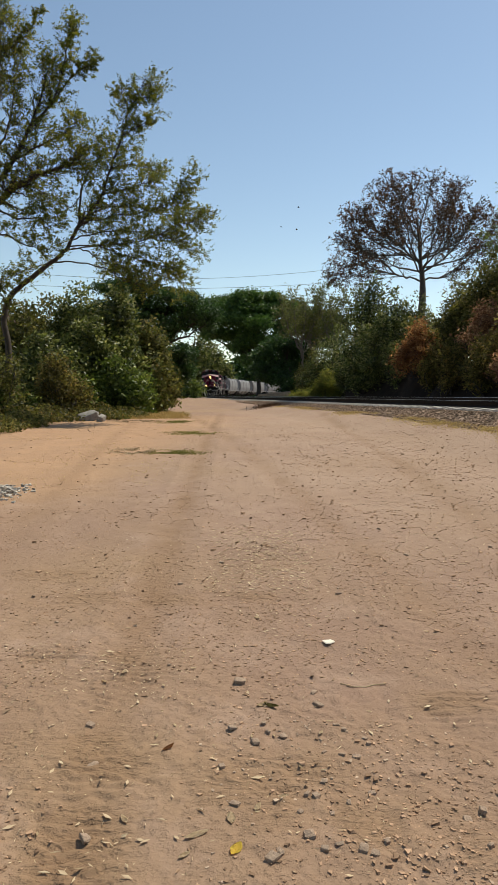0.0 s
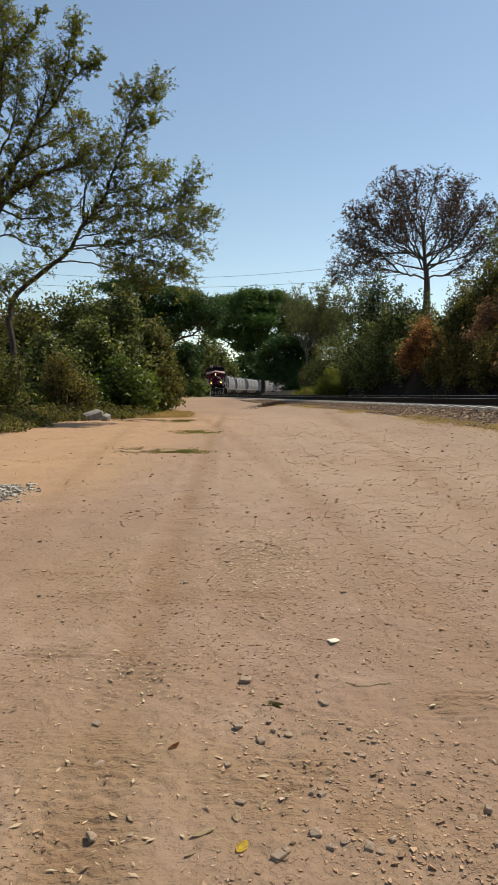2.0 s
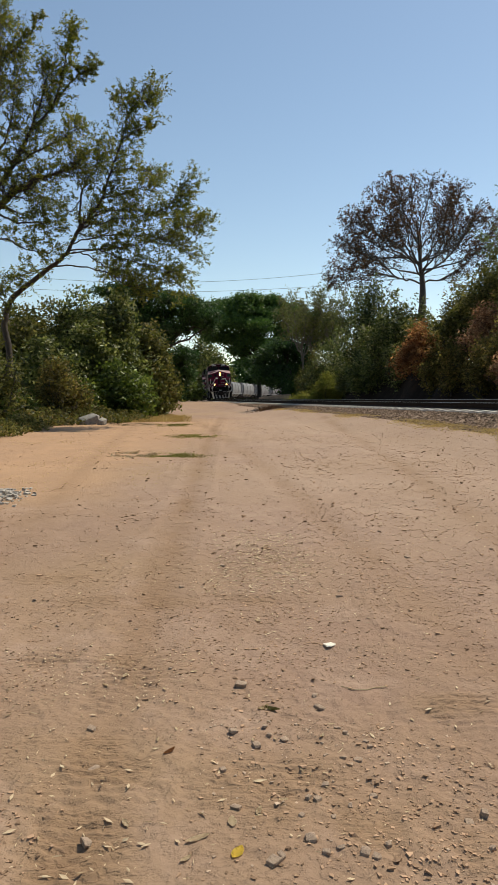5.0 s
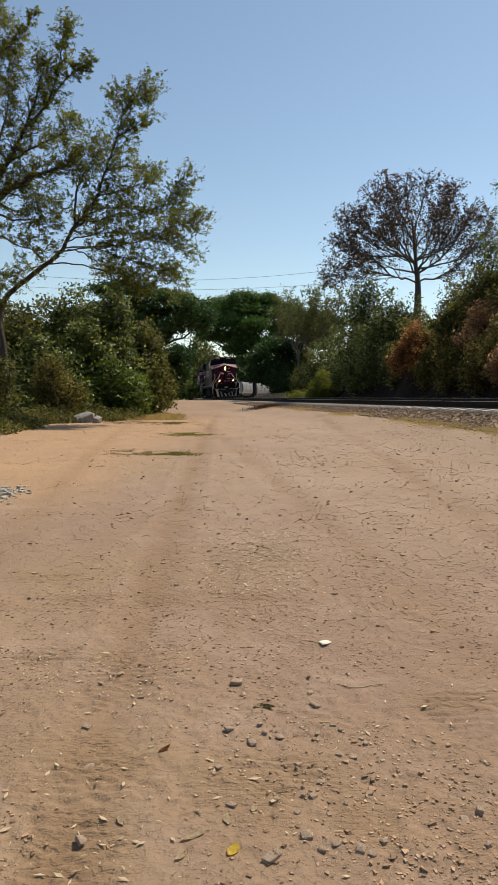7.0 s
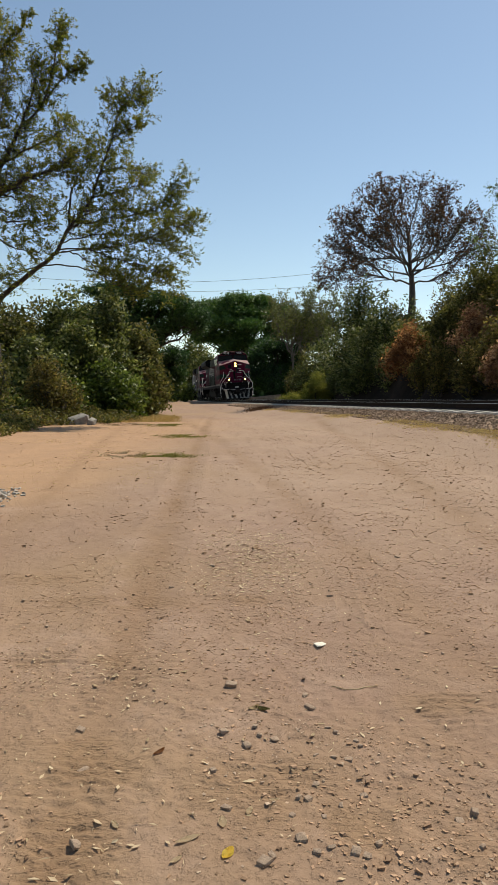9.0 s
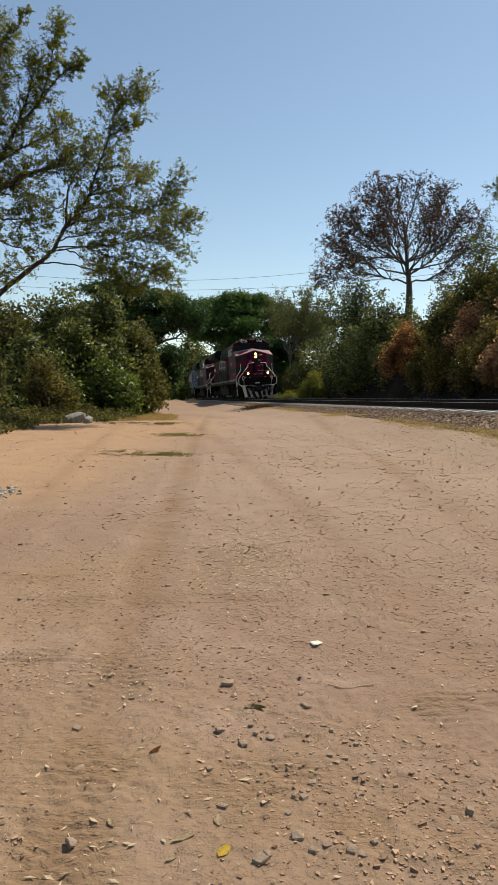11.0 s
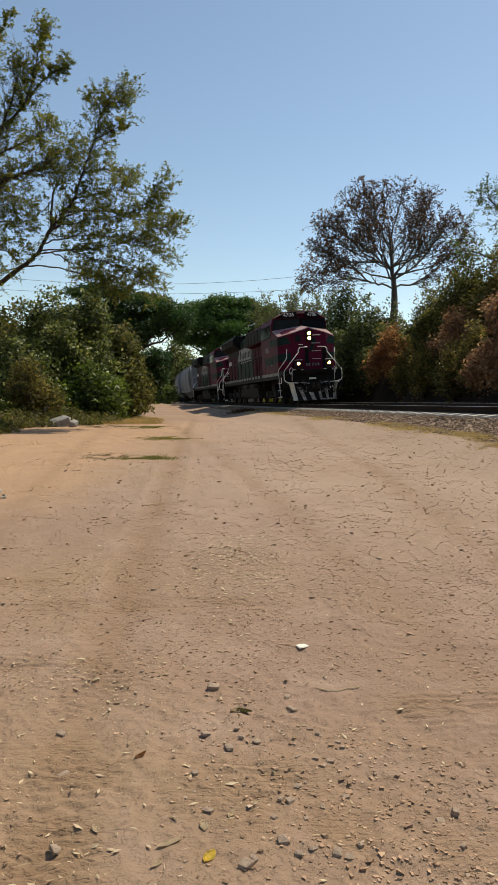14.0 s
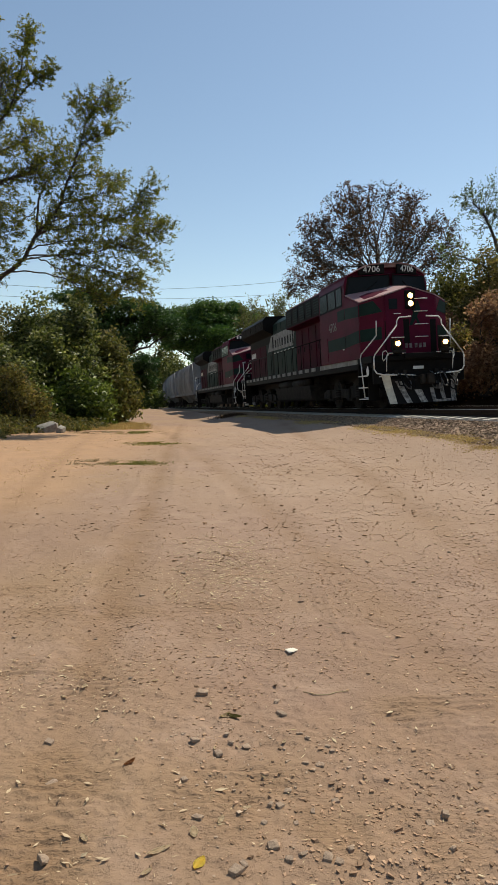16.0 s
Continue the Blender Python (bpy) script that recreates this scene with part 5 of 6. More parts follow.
        # flat black plates stand in for the shade inside recesses of the nose
        plate("dark_recess", BLACK, nose, [(s * 0.66, -1.092, 1.7), (s * 0.85, -1.092, 1.7), (s * 0.85, -1.092, 2.72), (s * 0.66, -1.092, 2.72)], 0.006 if s > 0 else -0.006)
    plate("dark_recess", BLACK, nose, [(0.04, -1.092, 2.0), (0.30, -1.092, 2.0), (0.30, -1.092, 2.75), (0.04, -1.092, 2.75)], 0.006)
    door = boxed("nose_door", MAROON, nose, (0.24, 0.82, -1.11, -1.075, 1.75, 3.46), bevel=0.012)
    boxed("door_window", GLASS, door, (0.42, 0.70, -1.08, -1.062, 3.06, 3.38), bevel=0.008, label="small dark rounded window")
    piping("door_handle", WHITE, door, [(0.33, -1.05, 2.92), (0.55, -1.05, 2.92)], 0.014)
    for z in (2.19, 2.58, 2.97, 3.36):
        piping("grab_iron", WHITE, nose, [(-0.15, -1.09, z), (-0.15, -1.02, z), (-0.55, -1.02, z), (-0.55, -1.09, z)], 0.014)
    for x0, x1 in ((-0.06, -0.36), (-0.36, -0.06)):
        plate("brand_mark", GREEN, nose, [(x0, -1.093, 2.55), (x0 + 0.10, -1.093, 2.55), (x1 + 0.10, -1.093, 3.34), (x1, -1.093, 3.05)], -0.005, "dark crossed emblem bar")
    for x in (-0.44, -0.30, -0.16, 0.02, 0.16, 0.30):
        boxed("brand_mark", DIMMARK, loco, (x - 0.045, x + 0.045, -1.09, -1.078, 1.86, 2.0), bevel=0.002, label="small worn white letter-sized bar")
    lampbox = boxed("headlight_box", BLACK, nose, (-0.18, 0.16, -1.15, -1.05, 3.06, 3.62), bevel=0.02)
    for z in (3.22, 3.46):
        bm = bmesh.new()
        rod(bm, (-0.01, -1.07, z), (-0.01, -1.03, z), 0.085, 20)
        part("headlight", bm, LAMP if number else LAMP_OFF, lampbox, "lit round headlamp" if number else "unlit headlamp")
        bm = bmesh.new()
        rod(bm, (-0.01, -1.07, z), (-0.01, -1.036, z), 0.125, 20)
        part("lamp_rim", bm, BLACK, lampbox)
    for s in (-1, 1):
        hood = boxed("ditch_light_box", BLACK, loco, (s * 0.77 - 0.15, s * 0.77 + 0.15, -0.56, -0.36, 1.78, 2.10), bevel=0.02)
        bm = bmesh.new()
        rod(bm, (s * 0.77, -0.37, 1.95), (s * 0.77, -0.325, 1.95), 0.075, 20)
        part("ditch_light", bm, LAMP if number else LAMP_OFF, hood, "lit round lamp" if number else "unlit lamp")
        boxed("lamp_visor", WHITE, hood, (s * 0.77 - 0.19, s * 0.77 + 0.19, -0.40, -0.30, 2.12, 2.14), bevel=0.004)
        boxed("lamp_foot", BLACK, hood, (s * 0.77 - 0.12, s * 0.77 + 0.12, -0.55, -0.35, 1.63, 1.80), bevel=0.01)
        boxed("marker_bracket", IRON, hood, (s * 0.77 - 0.2, s * 0.77 + 0.2, -0.34, -0.26, 1.68, 1.76), bevel=0.01)
    # front handrails, steps
    for s in (-1, 1):
        piping("front_handrail", WHITE, loco, [(s * 0.25, -0.52, 2.76), (s * 0.64, -0.50, 2.74), (s * 0.72, -0.49, 2.64), (s * 0.73, -0.49, 2.50), (s * 1.43, -0.56, 1.66), (s * 1.47, -0.56, 1.56), (s * 1.47, -0.56, 1.22), (s * 1.40, -0.54, 1.10), (s * 1.20, -0.46, 1.04), (s * 0.80, -0.44, 1.02)], 0.021, 8, "white painted handrail")
        piping("step_handrail", WHITE, loco, [(s * 1.22, -0.86, 2.70), (s * 1.22, -0.90, 2.26), (s * 1.26, -0.98, 2.18), (s * 1.50, -1.50, 1.74), (s * 1.51, -1.56, 1.62), (s * 1.50, -1.34, 0.40), (s * 1.42, -1.10, 0.36)], 0.020, 8, "white painted handrail")
        piping("rear_handrail", WHITE, loco, [(s * 1.25, -20.9, 2.72), (s * 1.44, -20.7, 2.70), (s * 1.49, -20.3, 2.60), (s * 1.49, -20.3, 0.55)], 0.020, 8, "white painted handrail")
        piping("rear_handrail", WHITE, loco, [(s * 0.5, -20.93, 2.7), (s * 1.25, -20.93, 2.05), (s * 1.48, -20.93, 1.6), (s * 1.48, -20.93, 0.7)], 0.020, 8, "white painted handrail")
        for fore, aft in ((-1.10, -1.85), (-20.15, -20.85)):
            ladder = boxed("step_well", BLACK, loco, (s * 1.10, s * 1.13, aft, fore, 0.30, 1.45), (s * 1.13, s * 1.48, fore, fore + 0.03, 0.28, 1.45), (s * 1.13, s * 1.48, aft - 0.03, aft, 0.28, 1.45), bevel=0.008)
            for z in (0.32, 0.68, 1.04):
                boxed("step", WHITE, ladder, (s * 1.14, s * 1.50, aft, fore, z, z + 0.035), bevel=0.006, label="step with a pale edge")
        plate("oval_mark", WHITE, loco, [(s * 1.50, -1.10, 1.06), (s * 1.50, -0.92, 1.06), (s * 1.50, -0.90, 1.20), (s * 1.50, -0.98, 1.36), (s * 1.50, -1.12, 1.24)], 0.006, "small pale mark")
        piping("lift_ring", WHITE, loco, [(s * 1.14, front, 1.46), (s * 1.06, front + 0.02, 1.56), (s * 1.00, front + 0.02, 1.68), (s * 1.06, front + 0.02, 1.78), (s * 1.16, front + 0.02, 1.72), (s * 1.18, front + 0.01, 1.56), (s * 1.14, front, 1.46)], 0.014)
    # cab
    wall = [(-1.48, 1.62), (-1.48, 4.14), (-1.38, 4.44), (-0.85, 4.66), (0.85, 4.66), (1.38, 4.44), (1.48, 4.14), (1.48, 1.62)]

    def swept_back(ob):
        for v in ob.data.vertices:
            if v.co.y > -3.2:
                v.co.y -= 0.30 * abs(v.co.x)
        return ob
    bm = bmesh.new()
    prism(bm, wall, -5.6, -2.42, "y", 0.025)
    cab = swept_back(part("cab", bm, MAROON, loco, "maroon cab with dark green bands"))
    bm = bmesh.new()
    prism(bm, [(-1.44, 4.38), (-0.88, 4.68), (-0.5, 4.74), (0.5, 4.74), (0.88, 4.68), (1.44, 4.38), (0.86, 4.63), (-0.86, 4.63)], -5.7, -2.3, "y", 0.008)
    swept_back(part("roof", bm, SUNLIT_MAROON, cab, "cab roof in maroon lightened for sunlight"))
    for s in (-1, 1):
        z0, z1 = 3.94, 4.35
        pane = [(s * 0.10, -2.41, z0), (s * 1.40, -2.41, z0 - 0.14), (s * 1.30, -2.41, z1 - 0.05), (s * 1.15, -2.41, z1), (s * 0.10, -2.41, z1)]
        rim = [(s * 0.05, -2.415, z0 - 0.06), (s * 1.455, -2.415, z0 - 0.21), (s * 1.36, -2.415, z1), (s * 1.18, -2.415, z1 + 0.05), (s * 0.05, -2.415, z1 + 0.05)]
        frame_part = swept_back(plate("window_frame", BLACK, cab, rim, -0.010 if s > 0 else 0.010))
        swept_back(plate("windshield", GLASS, frame_part, pane, -0.014 if s > 0 else 0.014, "dark windshield"))
        swept_back(piping("wiper", BLACK, frame_part, [(s * 0.8, -2.385, 3.88), (s * 0.45, -2.38, 4.16)], 0.012))
        board = swept_back(boxed("number_board", BLACK, cab, (s * 0.22, s * 1.02, -2.44, -2.33, 4.40, 4.69), bevel=0.02, label="black number board"))
        if number:
            lettering(number, WHITE, board, Matrix.Translation((s * 0.62, -2.324 - 0.30 * 0.62, 4.545)) @ pose(0, 0, 0, 90, 0, 180 - s * 16.7), 0.28, "white numerals")
        else:
            for k in range(4):
                swept_back(boxed("numeral_bar", WHITE, board, (s * 0.35 + s * 0.18 * k - 0.05, s * 0.35 + s * 0.18 * k + 0.05, -2.335, -2.325, 4.46, 4.62), bevel=0.002))
        swept_back(plate("windshield_visor", MAROON, cab, [(s * 0.06, -2.40, 4.38), (s * 1.2, -2.40, 4.38), (s * 1.2, -2.30, 4.35), (s * 0.06, -2.30, 4.35)], 0.012))
        for y0, y1 in ((-3.62, -3.12), (-4.50, -3.76), (-5.42, -4.64)):
            win = plate("side_window_frame", BLACK, cab, [(s * 1.483, y0 - 0.05, 3.44), (s * 1.483, y1 + 0.05, 3.44), (s * 1.483, y1 + 0.05, 4.13), (s * 1.483, y0 - 0.05, 4.13)], 0.008 if s > 0 else -0.008)
            plate("side_window", GLASS, win, [(s * 1.492, y0, 3.50), (s * 1.492, y1, 3.50), (s * 1.492, y1, 4.07), (s * 1.492, y0, 4.07)], 0.006 if s > 0 else -0.006)
        for y0, y1, z0, z1 in ((-4.7, -2.90, 2.04, 2.44), (-3.6, -2.90, 2.98, 3.34)):
            plate("green_panel", GREEN, cab, [(s * 1.484, y0, z0), (s * 1.484, y1, z0), (s * 1.484, y1, z1), (s * 1.484, y0, z1)], 0.006 if s > 0 else -0.006, "dark green paint band")
        m = Matrix.Translation((s * 1.486, -4.15, 2.84)) @ pose(0, 0, 0, 90, 0, 90 if s > 0 else -90)
        if number:
            lettering(number, DIMWHITE, cab, m, 0.42, "white numerals")
        boxed("notice", WHITE, cab, (s * 1.480, s * 1.488, -3.2, -3.05, 2.0, 2.3), bevel=0.002, label="small pale notice")
        plate("cab_door", MAROON, cab, [(s * 1.484, -5.5, 1.7), (s * 1.484, -4.75, 1.7), (s * 1.484, -4.75, 2.55), (s * 1.484, -5.5, 2.55)], 0.01 if s > 0 else -0.01)
    bm = bmesh.new()
    bmesh.ops.create_uvsphere(bm, u_segments=16, v_segments=8, radius=0.28, matrix=Matrix.Translation((0.45, -3.6, 4.68)) @ Matrix.Diagonal((1.5, 1, 0.45, 1)))
    part("antenna_dome", bm, WHITE, cab, "low pale antenna dome", True)
    bm = bmesh.new()
    for x in (-0.2, -0.35, -0.5):
        rod(bm, (x, -4.9, 4.78), (x, -4.4 - 0.3 * abs(x), 4.80), 0.025, 8, 0.07)
    box(bm, -0.55, -0.15, -4.95, -4.85, 4.66, 4.82)
    part("horn", bm, IRON, cab, "cluster of air horns")
    # long hood in sections
    bm = bmesh.new()
    prism(bm, [(-1.0, 1.62), (-1.0, 3.42), (-1.42, 3.50), (-1.42, 4.28), (-1.05, 4.5), (1.05, 4.5), (1.42, 4.28), (1.42, 3.50), (1.0, 3.42), (1.0, 1.62)], -10.6, -5.6, "y", 0.02)
    front_hood = part("equipment_hood", bm, SHADED_MAROON, loco, "maroon hood with an overhanging dark upper cabinet")
    bm = bmesh.new()
    prism(bm, [(-1.0, 1.62), (-1.0, 4.15), (-0.7, 4.42), (0.7, 4.42), (1.0, 4.15), (1.0, 1.62)], -14.8, -10.6, "y", 0.02)
    engine_hood = part("engine_hood", bm, GREEN, loco, "dark green engine hood")
    bm = bmesh.new()
    prism(bm, [(-1.0, 1.62), (-1.0, 3.70), (-1.5, 3.98), (-1.5, 4.42), (-1.3, 4.62), (1.3, 4.62), (1.5, 4.42), (1.5, 3.98), (1.0, 3.70), (1.0, 1.62)], -20.4, -14.8, "y", 0.02)
    radiator = part("radiator_hood", bm, BLACK, loco, "dark flared radiator hood")
    boxed("exhaust_stack", IRON, engine_hood, (-0.35, 0.35, -13.2, -12.2, 4.40, 4.62), bevel=0.03)
    for k in range(3):
        boxed("roof_hatch", GREEN, engine_hood, (-0.6, 0.6, -14.6 + 1.35 * k, -13.45 + 1.35 * k, 4.41, 4.46), bevel=0.015)
    for s in (-1, 1):
        side_out = 0.014 if s > 0 else -0.014
        plate("upper_cabinet_side", BLACK, front_hood, [(s * 1.4215, -10.55, 3.54), (s * 1.4215, -5.65, 3.54), (s * 1.4215, -5.65, 4.27), (s * 1.4215, -10.55, 4.27)], 0.002 if s > 0 else -0.002)
        for k in range(5):
            y = -6.45 - 0.97 * k
            d = plate("vent", BLACK, front_hood, [(s * 1.424, y, 3.58), (s * 1.424, y + 0.7, 3.58), (s * 1.424, y + 0.7, 4.24), (s * 1.424, y, 4.24)], side_out)
            for j in range(6):
                boxed("louvre", GREEN, d, (s * 1.434, s * 1.446, y + 0.04, y + 0.66, 3.63 + 0.098 * j, 3.67 + 0.098 * j), bevel=0.0)
            # hood doors carry the shade-darkened maroon
            plate("hood_door", SHADED_MAROON, front_hood, [(s * 1.002, y, 1.72), (s * 1.002, y + 0.76, 1.72), (s * 1.002, y + 0.76, 3.34), (s * 1.002, y, 3.34)], side_out * 1.6)
            boxed("door_latch", IRON, front_hood, (s * 1.02, s * 1.045, y + 0.08, y + 0.12, 2.4, 2.6), bevel=0.004)
        for k in range(5):
            y = -11.42 - 0.82 * k
            plate("hood_door", GREEN, engine_hood, [(s * 1.002, y, 1.72), (s * 1.002, y + 0.76, 1.72), (s * 1.002, y + 0.76, 2.45), (s * 1.002, y, 2.45)], side_out * 1.6)
            plate("hood_door", GREEN, engine_hood, [(s * 1.002, y, 3.80), (s * 1.002, y + 0.76, 3.80), (s * 1.002, y + 0.76, 4.12), (s * 1.002, y, 4.12)], side_out)
        panel = plate("wordmark_panel", DIMWHITE, engine_hood, [(s * 1.004, -16.0, 2.90), (s * 1.004, -11.1, 2.86), (s * 1.004, -10.64, 3.70), (s * 1.004, -15.2, 3.66)], side_out, "white sloping panel with dark brand shapes")
        y = -14.95
        for wide, low_z, high_z in ((0.42, 3.02, 3.58), (0.34, 3.02, 3.38), (0.22, 3.02, 3.38), (0.22, 3.02, 3.38), (0.38, 3.02, 3.38), (0.32, 3.02, 3.38), (0.34, 3.02, 3.38), (0.22, 3.02, 3.38), (0.20, 2.94, 3.66)):
            boxed("brand_shape", BLACK, panel, (s * 1.018, s * 1.026, y, y + wide * 0.62, low_z, high_z), bevel=0.0)
            y += wide + 0.17
        for k in range(6):
            boxed("reflector", WHITE, engine_hood, (s * 1.0, s * 1.022, -14.7 + 0.68 * k, -14.4 + 0.68 * k, 2.70, 2.77), bevel=0.0)
        for k in range(4):
            y = -20.2 + 1.30 * k
            scr = plate("radiator_screen", IRON, radiator, [(s * 1.504, y, 4.02), (s * 1.504, y + 1.20, 4.02), (s * 1.504, y + 1.20, 4.38), (s * 1.504, y, 4.38)], side_out * 0.6)
            for j in range(5):
                boxed("louvre", BLACK, scr, (s * 1.506, s * 1.524, y + 0.03, y + 1.17, 4.05 + 0.065 * j, 4.08 + 0.065 * j), bevel=0.0)
            plate("hood_door", SHADED_MAROON if k < 3 else GREEN, radiator, [(s * 1.002, y, 1.72), (s * 1.002, y + 1.20, 1.72), (s * 1.002, y + 1.20, 3.30), (s * 1.002, y, 3.30)], side_out)
        for k in range(4):
            boxed("numeral_bar", WHITE, radiator, (s * 1.01, s * 1.024, -20.0 + 0.3 * k, -19.82 + 0.3 * k, 2.8, 3.08), bevel=0.0, label="small pale numeral-sized bar")
        # sill stripes
        for k in range(15):
            y = -20.0 + 0.92 * k
            boxed("sill_stripe", DIMWHITE, loco, (s * 1.42, s * 1.428, y, y + 0.55, 1.47, 1.61), bevel=0.0, label="worn white stripe on the sill")
        boxed("sill_stripe", DIMWHITE, loco, (s * 1.42, s * 1.428, -6.0, -2.05, 1.46, 1.62), bevel=0.0, label="long worn white stripe on the sill")
        # walkway rail
        piping("walkway_rail", BLACK, loco, [(s * 1.45, -5.7, 2.60), (s * 1.45, -20.3, 2.60)], 0.018)
        for k in range(12):
            piping("stanchion", BLACK, loco, [(s * 1.45, -5.8 - 1.3 * k, 1.62), (s * 1.45, -5.8 - 1.3 * k, 2.60)], 0.016)
        # tanks below the sill
        for y0, y1 in ((-10.3, -8.3), (-12.6, -10.6)):
            bm = bmesh.new()
            rod(bm, (s * 1.18, y0, 1.08), (s * 1.18, y1, 1.08), 0.19, 16)
            part("air_reservoir", bm, IRON, loco, "grey air reservoir", True)
    bm = bmesh.new()
    prism(bm, [(-1.35, 0.95), (-1.28, 0.42), (-1.1, 0.32), (1.1, 0.32), (1.28, 0.42), (1.35, 0.95), (0.95, 1.0), (0.95, 1.28), (-0.95, 1.28), (-0.95, 1.0)], -13.4, -7.7, "y", 0.03)
    part("fuel_tank", bm, IRON, loco, "dusty dark fuel tank")
    boxed("rear_end", BLACK, loco, (-0.95, 0.95, -20.42, -20.38, 1.7, 3.4), bevel=0.01)
    for y in (-3.7, -17.1):
        bogie_of(loco, y, 3, 4.14, 0.53)
    return loco


def hopper_wagon(paint, label):
    wagon = tagged(empty("hopper_wagon"), label, "hopper wagon", "hopper wagons of the train")
    side = []
    for k in range(13):
        a = math.pi * k / 12
        side.append((-1.56 * math.copysign(abs(math.cos(a)) ** 0.45, math.cos(a)), 2.35 + 2.05 * math.sin(a) ** 0.62))
    bottom = [(1.45, 1.75), (1.3, 1.35), (-1.3, 1.35), (-1.45, 1.75)]
    bm = bmesh.new()
    prism(bm, side + bottom, -15.2, -2.1, "y", 0.02)
    body = part("body", bm, paint, wagon, "", False)
    for y in (-2.05, -2.1 - 4.37, -2.1 - 8.73, -15.25):
        bm = bmesh.new()
        outer = [(x * 1.03, 2.35 + (z - 2.35) * 1.03) for x, z in side]
        prism(bm, outer + [(x * 1.01, z) for x, z in bottom], y - 0.06, y + 0.06, "y")
        part("rib", bm, paint, body)
    for k in range(3):
        y = -4.3 - 4.37 * k
        bm = bmesh.new()
        a = [bm.verts.new((x, yy, 1.40)) for x, yy in ((-1.3, y - 1.9), (1.3, y - 1.9), (1.3, y + 1.9), (-1.3, y + 1.9))]
        b = [bm.verts.new((x, yy, 0.48)) for x, yy in ((-0.5, y - 0.5), (0.5, y - 0.5), (0.5, y + 0.5), (-0.5, y + 0.5))]
        bm.faces.new(b)
        for i in range(4):
            bm.faces.new((a[i], a[(i + 1) % 4], b[(i + 1) % 4], b[i]))
        bmesh.ops.recalc_face_normals(bm, faces=bm.faces)
        part("discharge_hopper", bm, paint, wagon)
        boxed("roof_hatch", paint, body, (-0.3, 0.3, y - 1.7, y + 1.7, 4.36, 4.52), bevel=0.03)
    boxed("centre_sill", BLACK, wagon, (-0.3, 0.3, -17.2, -0.1, 0.85, 1.2), bevel=0.02)
    for s in (-1, 1):
        boxed("side_sill", paint, wagon, (s * 1.36, s * 1.52, -16.9, -0.4, 1.22, 1.44), bevel=0.02)
        for y, k in ((-0.5, 1), (-16.8, -1)):
            piping("end_post", paint, wagon, [(s * 1.42, y, 1.4), (s * 1.42, y, 3.2), (s * 1.25, y - k * 1.5, 4.2)], 0.05, 6)
            for j in range(5):
                piping("ladder_rung", paint, wagon, [(s * 1.42, y - 0.04 * k, 1.65 + 0.36 * j), (s * 1.0, y - 0.04 * k, 1.65 + 0.36 * j)], 0.016)
    for y0, y1, k in ((-0.35, -2.2, 1), (-16.95, -15.1, -1)):
        plate("slope_sheet", paint, wagon, [(-1.3, y0 - 0.4 * k, 1.44), (1.3, y0 - 0.4 * k, 1.44), (1.3, y1, 2.9), (-1.3, y1, 2.9)], 0.03)
        boxed("end_platform", BLACK, wagon, (-1.4, 1.4, min(y0, y0 - k * 0.9), max(y0, y0 - k * 0.9), 1.18, 1.24), bevel=0.01)
    for y in (-2.3, -15.0):
        bogie_of(wagon, y, 2, 1.78, 0.46)
    return wagon


TRAIN = [(locomotive("4706", "maroon and dark green diesel freight locomotive with lit headlamps"), 21.0, 3.7, 0.0),
         (locomotive("", "second maroon and dark green diesel locomotive coupled behind the leader"), 21.0, 3.7, 22.1)]
first_wagon = hopper_wagon(GREYPAINT, "pale grey covered hopper wagon with rounded sides")
TRAIN.append((first_wagon, 17.3, 2.3, 44.4))
for k in range(1, 6):
    twin = copy_thing(first_wagon, Matrix.Identity(4))
    TRAIN.append((twin, 17.3, 2.3, 44.4 + 17.9 * k))


def bird(m):
    flyer = tagged(empty("bird", m), "small dark bird flying across the sky", "bird", "birds in the sky")
    bm = bmesh.new()
    bmesh.ops.create_uvsphere(bm, u_segments=10, v_segments=6, radius=0.04, matrix=Matrix.Diagonal((3.0, 1, 0.9, 1)))
    part("body", bm, BARK, flyer, "", True)
    for s in (-1, 1):
        bm = bmesh.new()
        prism(bm, [(0.06, 0), (-0.05, 0), (-0.10, s * 0.20), (0.0, s * 0.17)], 0.0, 0.012, "z")
        wing = part("wing", bm, BARK, flyer)
        wing.rotation_euler = (s * radians(22), 0, 0)
    return flyer


BIRDS = [(bird(Matrix.Identity(4)), x, z, vx, vz) for x, z, vx, vz in ((3.7, 20.9, 9.6, 0.0), (5.7, 23.1, 8.6, -0.7), (5.5, 20.6, 7.0, -1.6))]


def motions():
    for flyer, x, z, vx, vz in BIRDS:
        walk(flyer, [(t, pose(x + vx * t, 80 - 0.5 * t, z + vz * min(t, 3))) for t in (0, 1, 2, 3, 8, 16)])
    for thing, length, bogie, behind in TRAIN:
        walk(thing, [(t / 2, vehicle_pose(arc_at(train_front(t / 2)) + behind, length, bogie)) for t in range(33)])
    start = arc_at(train_front(0))
    for thing, *_ in TRAIN:
        for wheel in [o for o in thing.children_recursive if o.name.startswith("wheelset")]:
            y, r = wheel.location.y, wheel.location.z
            rows = []
            for i in range(161):
                t = i / 10
                rolled = (start - arc_at(train_front(t))) / r
                rows.append((t, Matrix.Translation((0, y, r)) @ Matrix.Rotation(-rolled, 4, "X")))
            walk(wheel, rows)


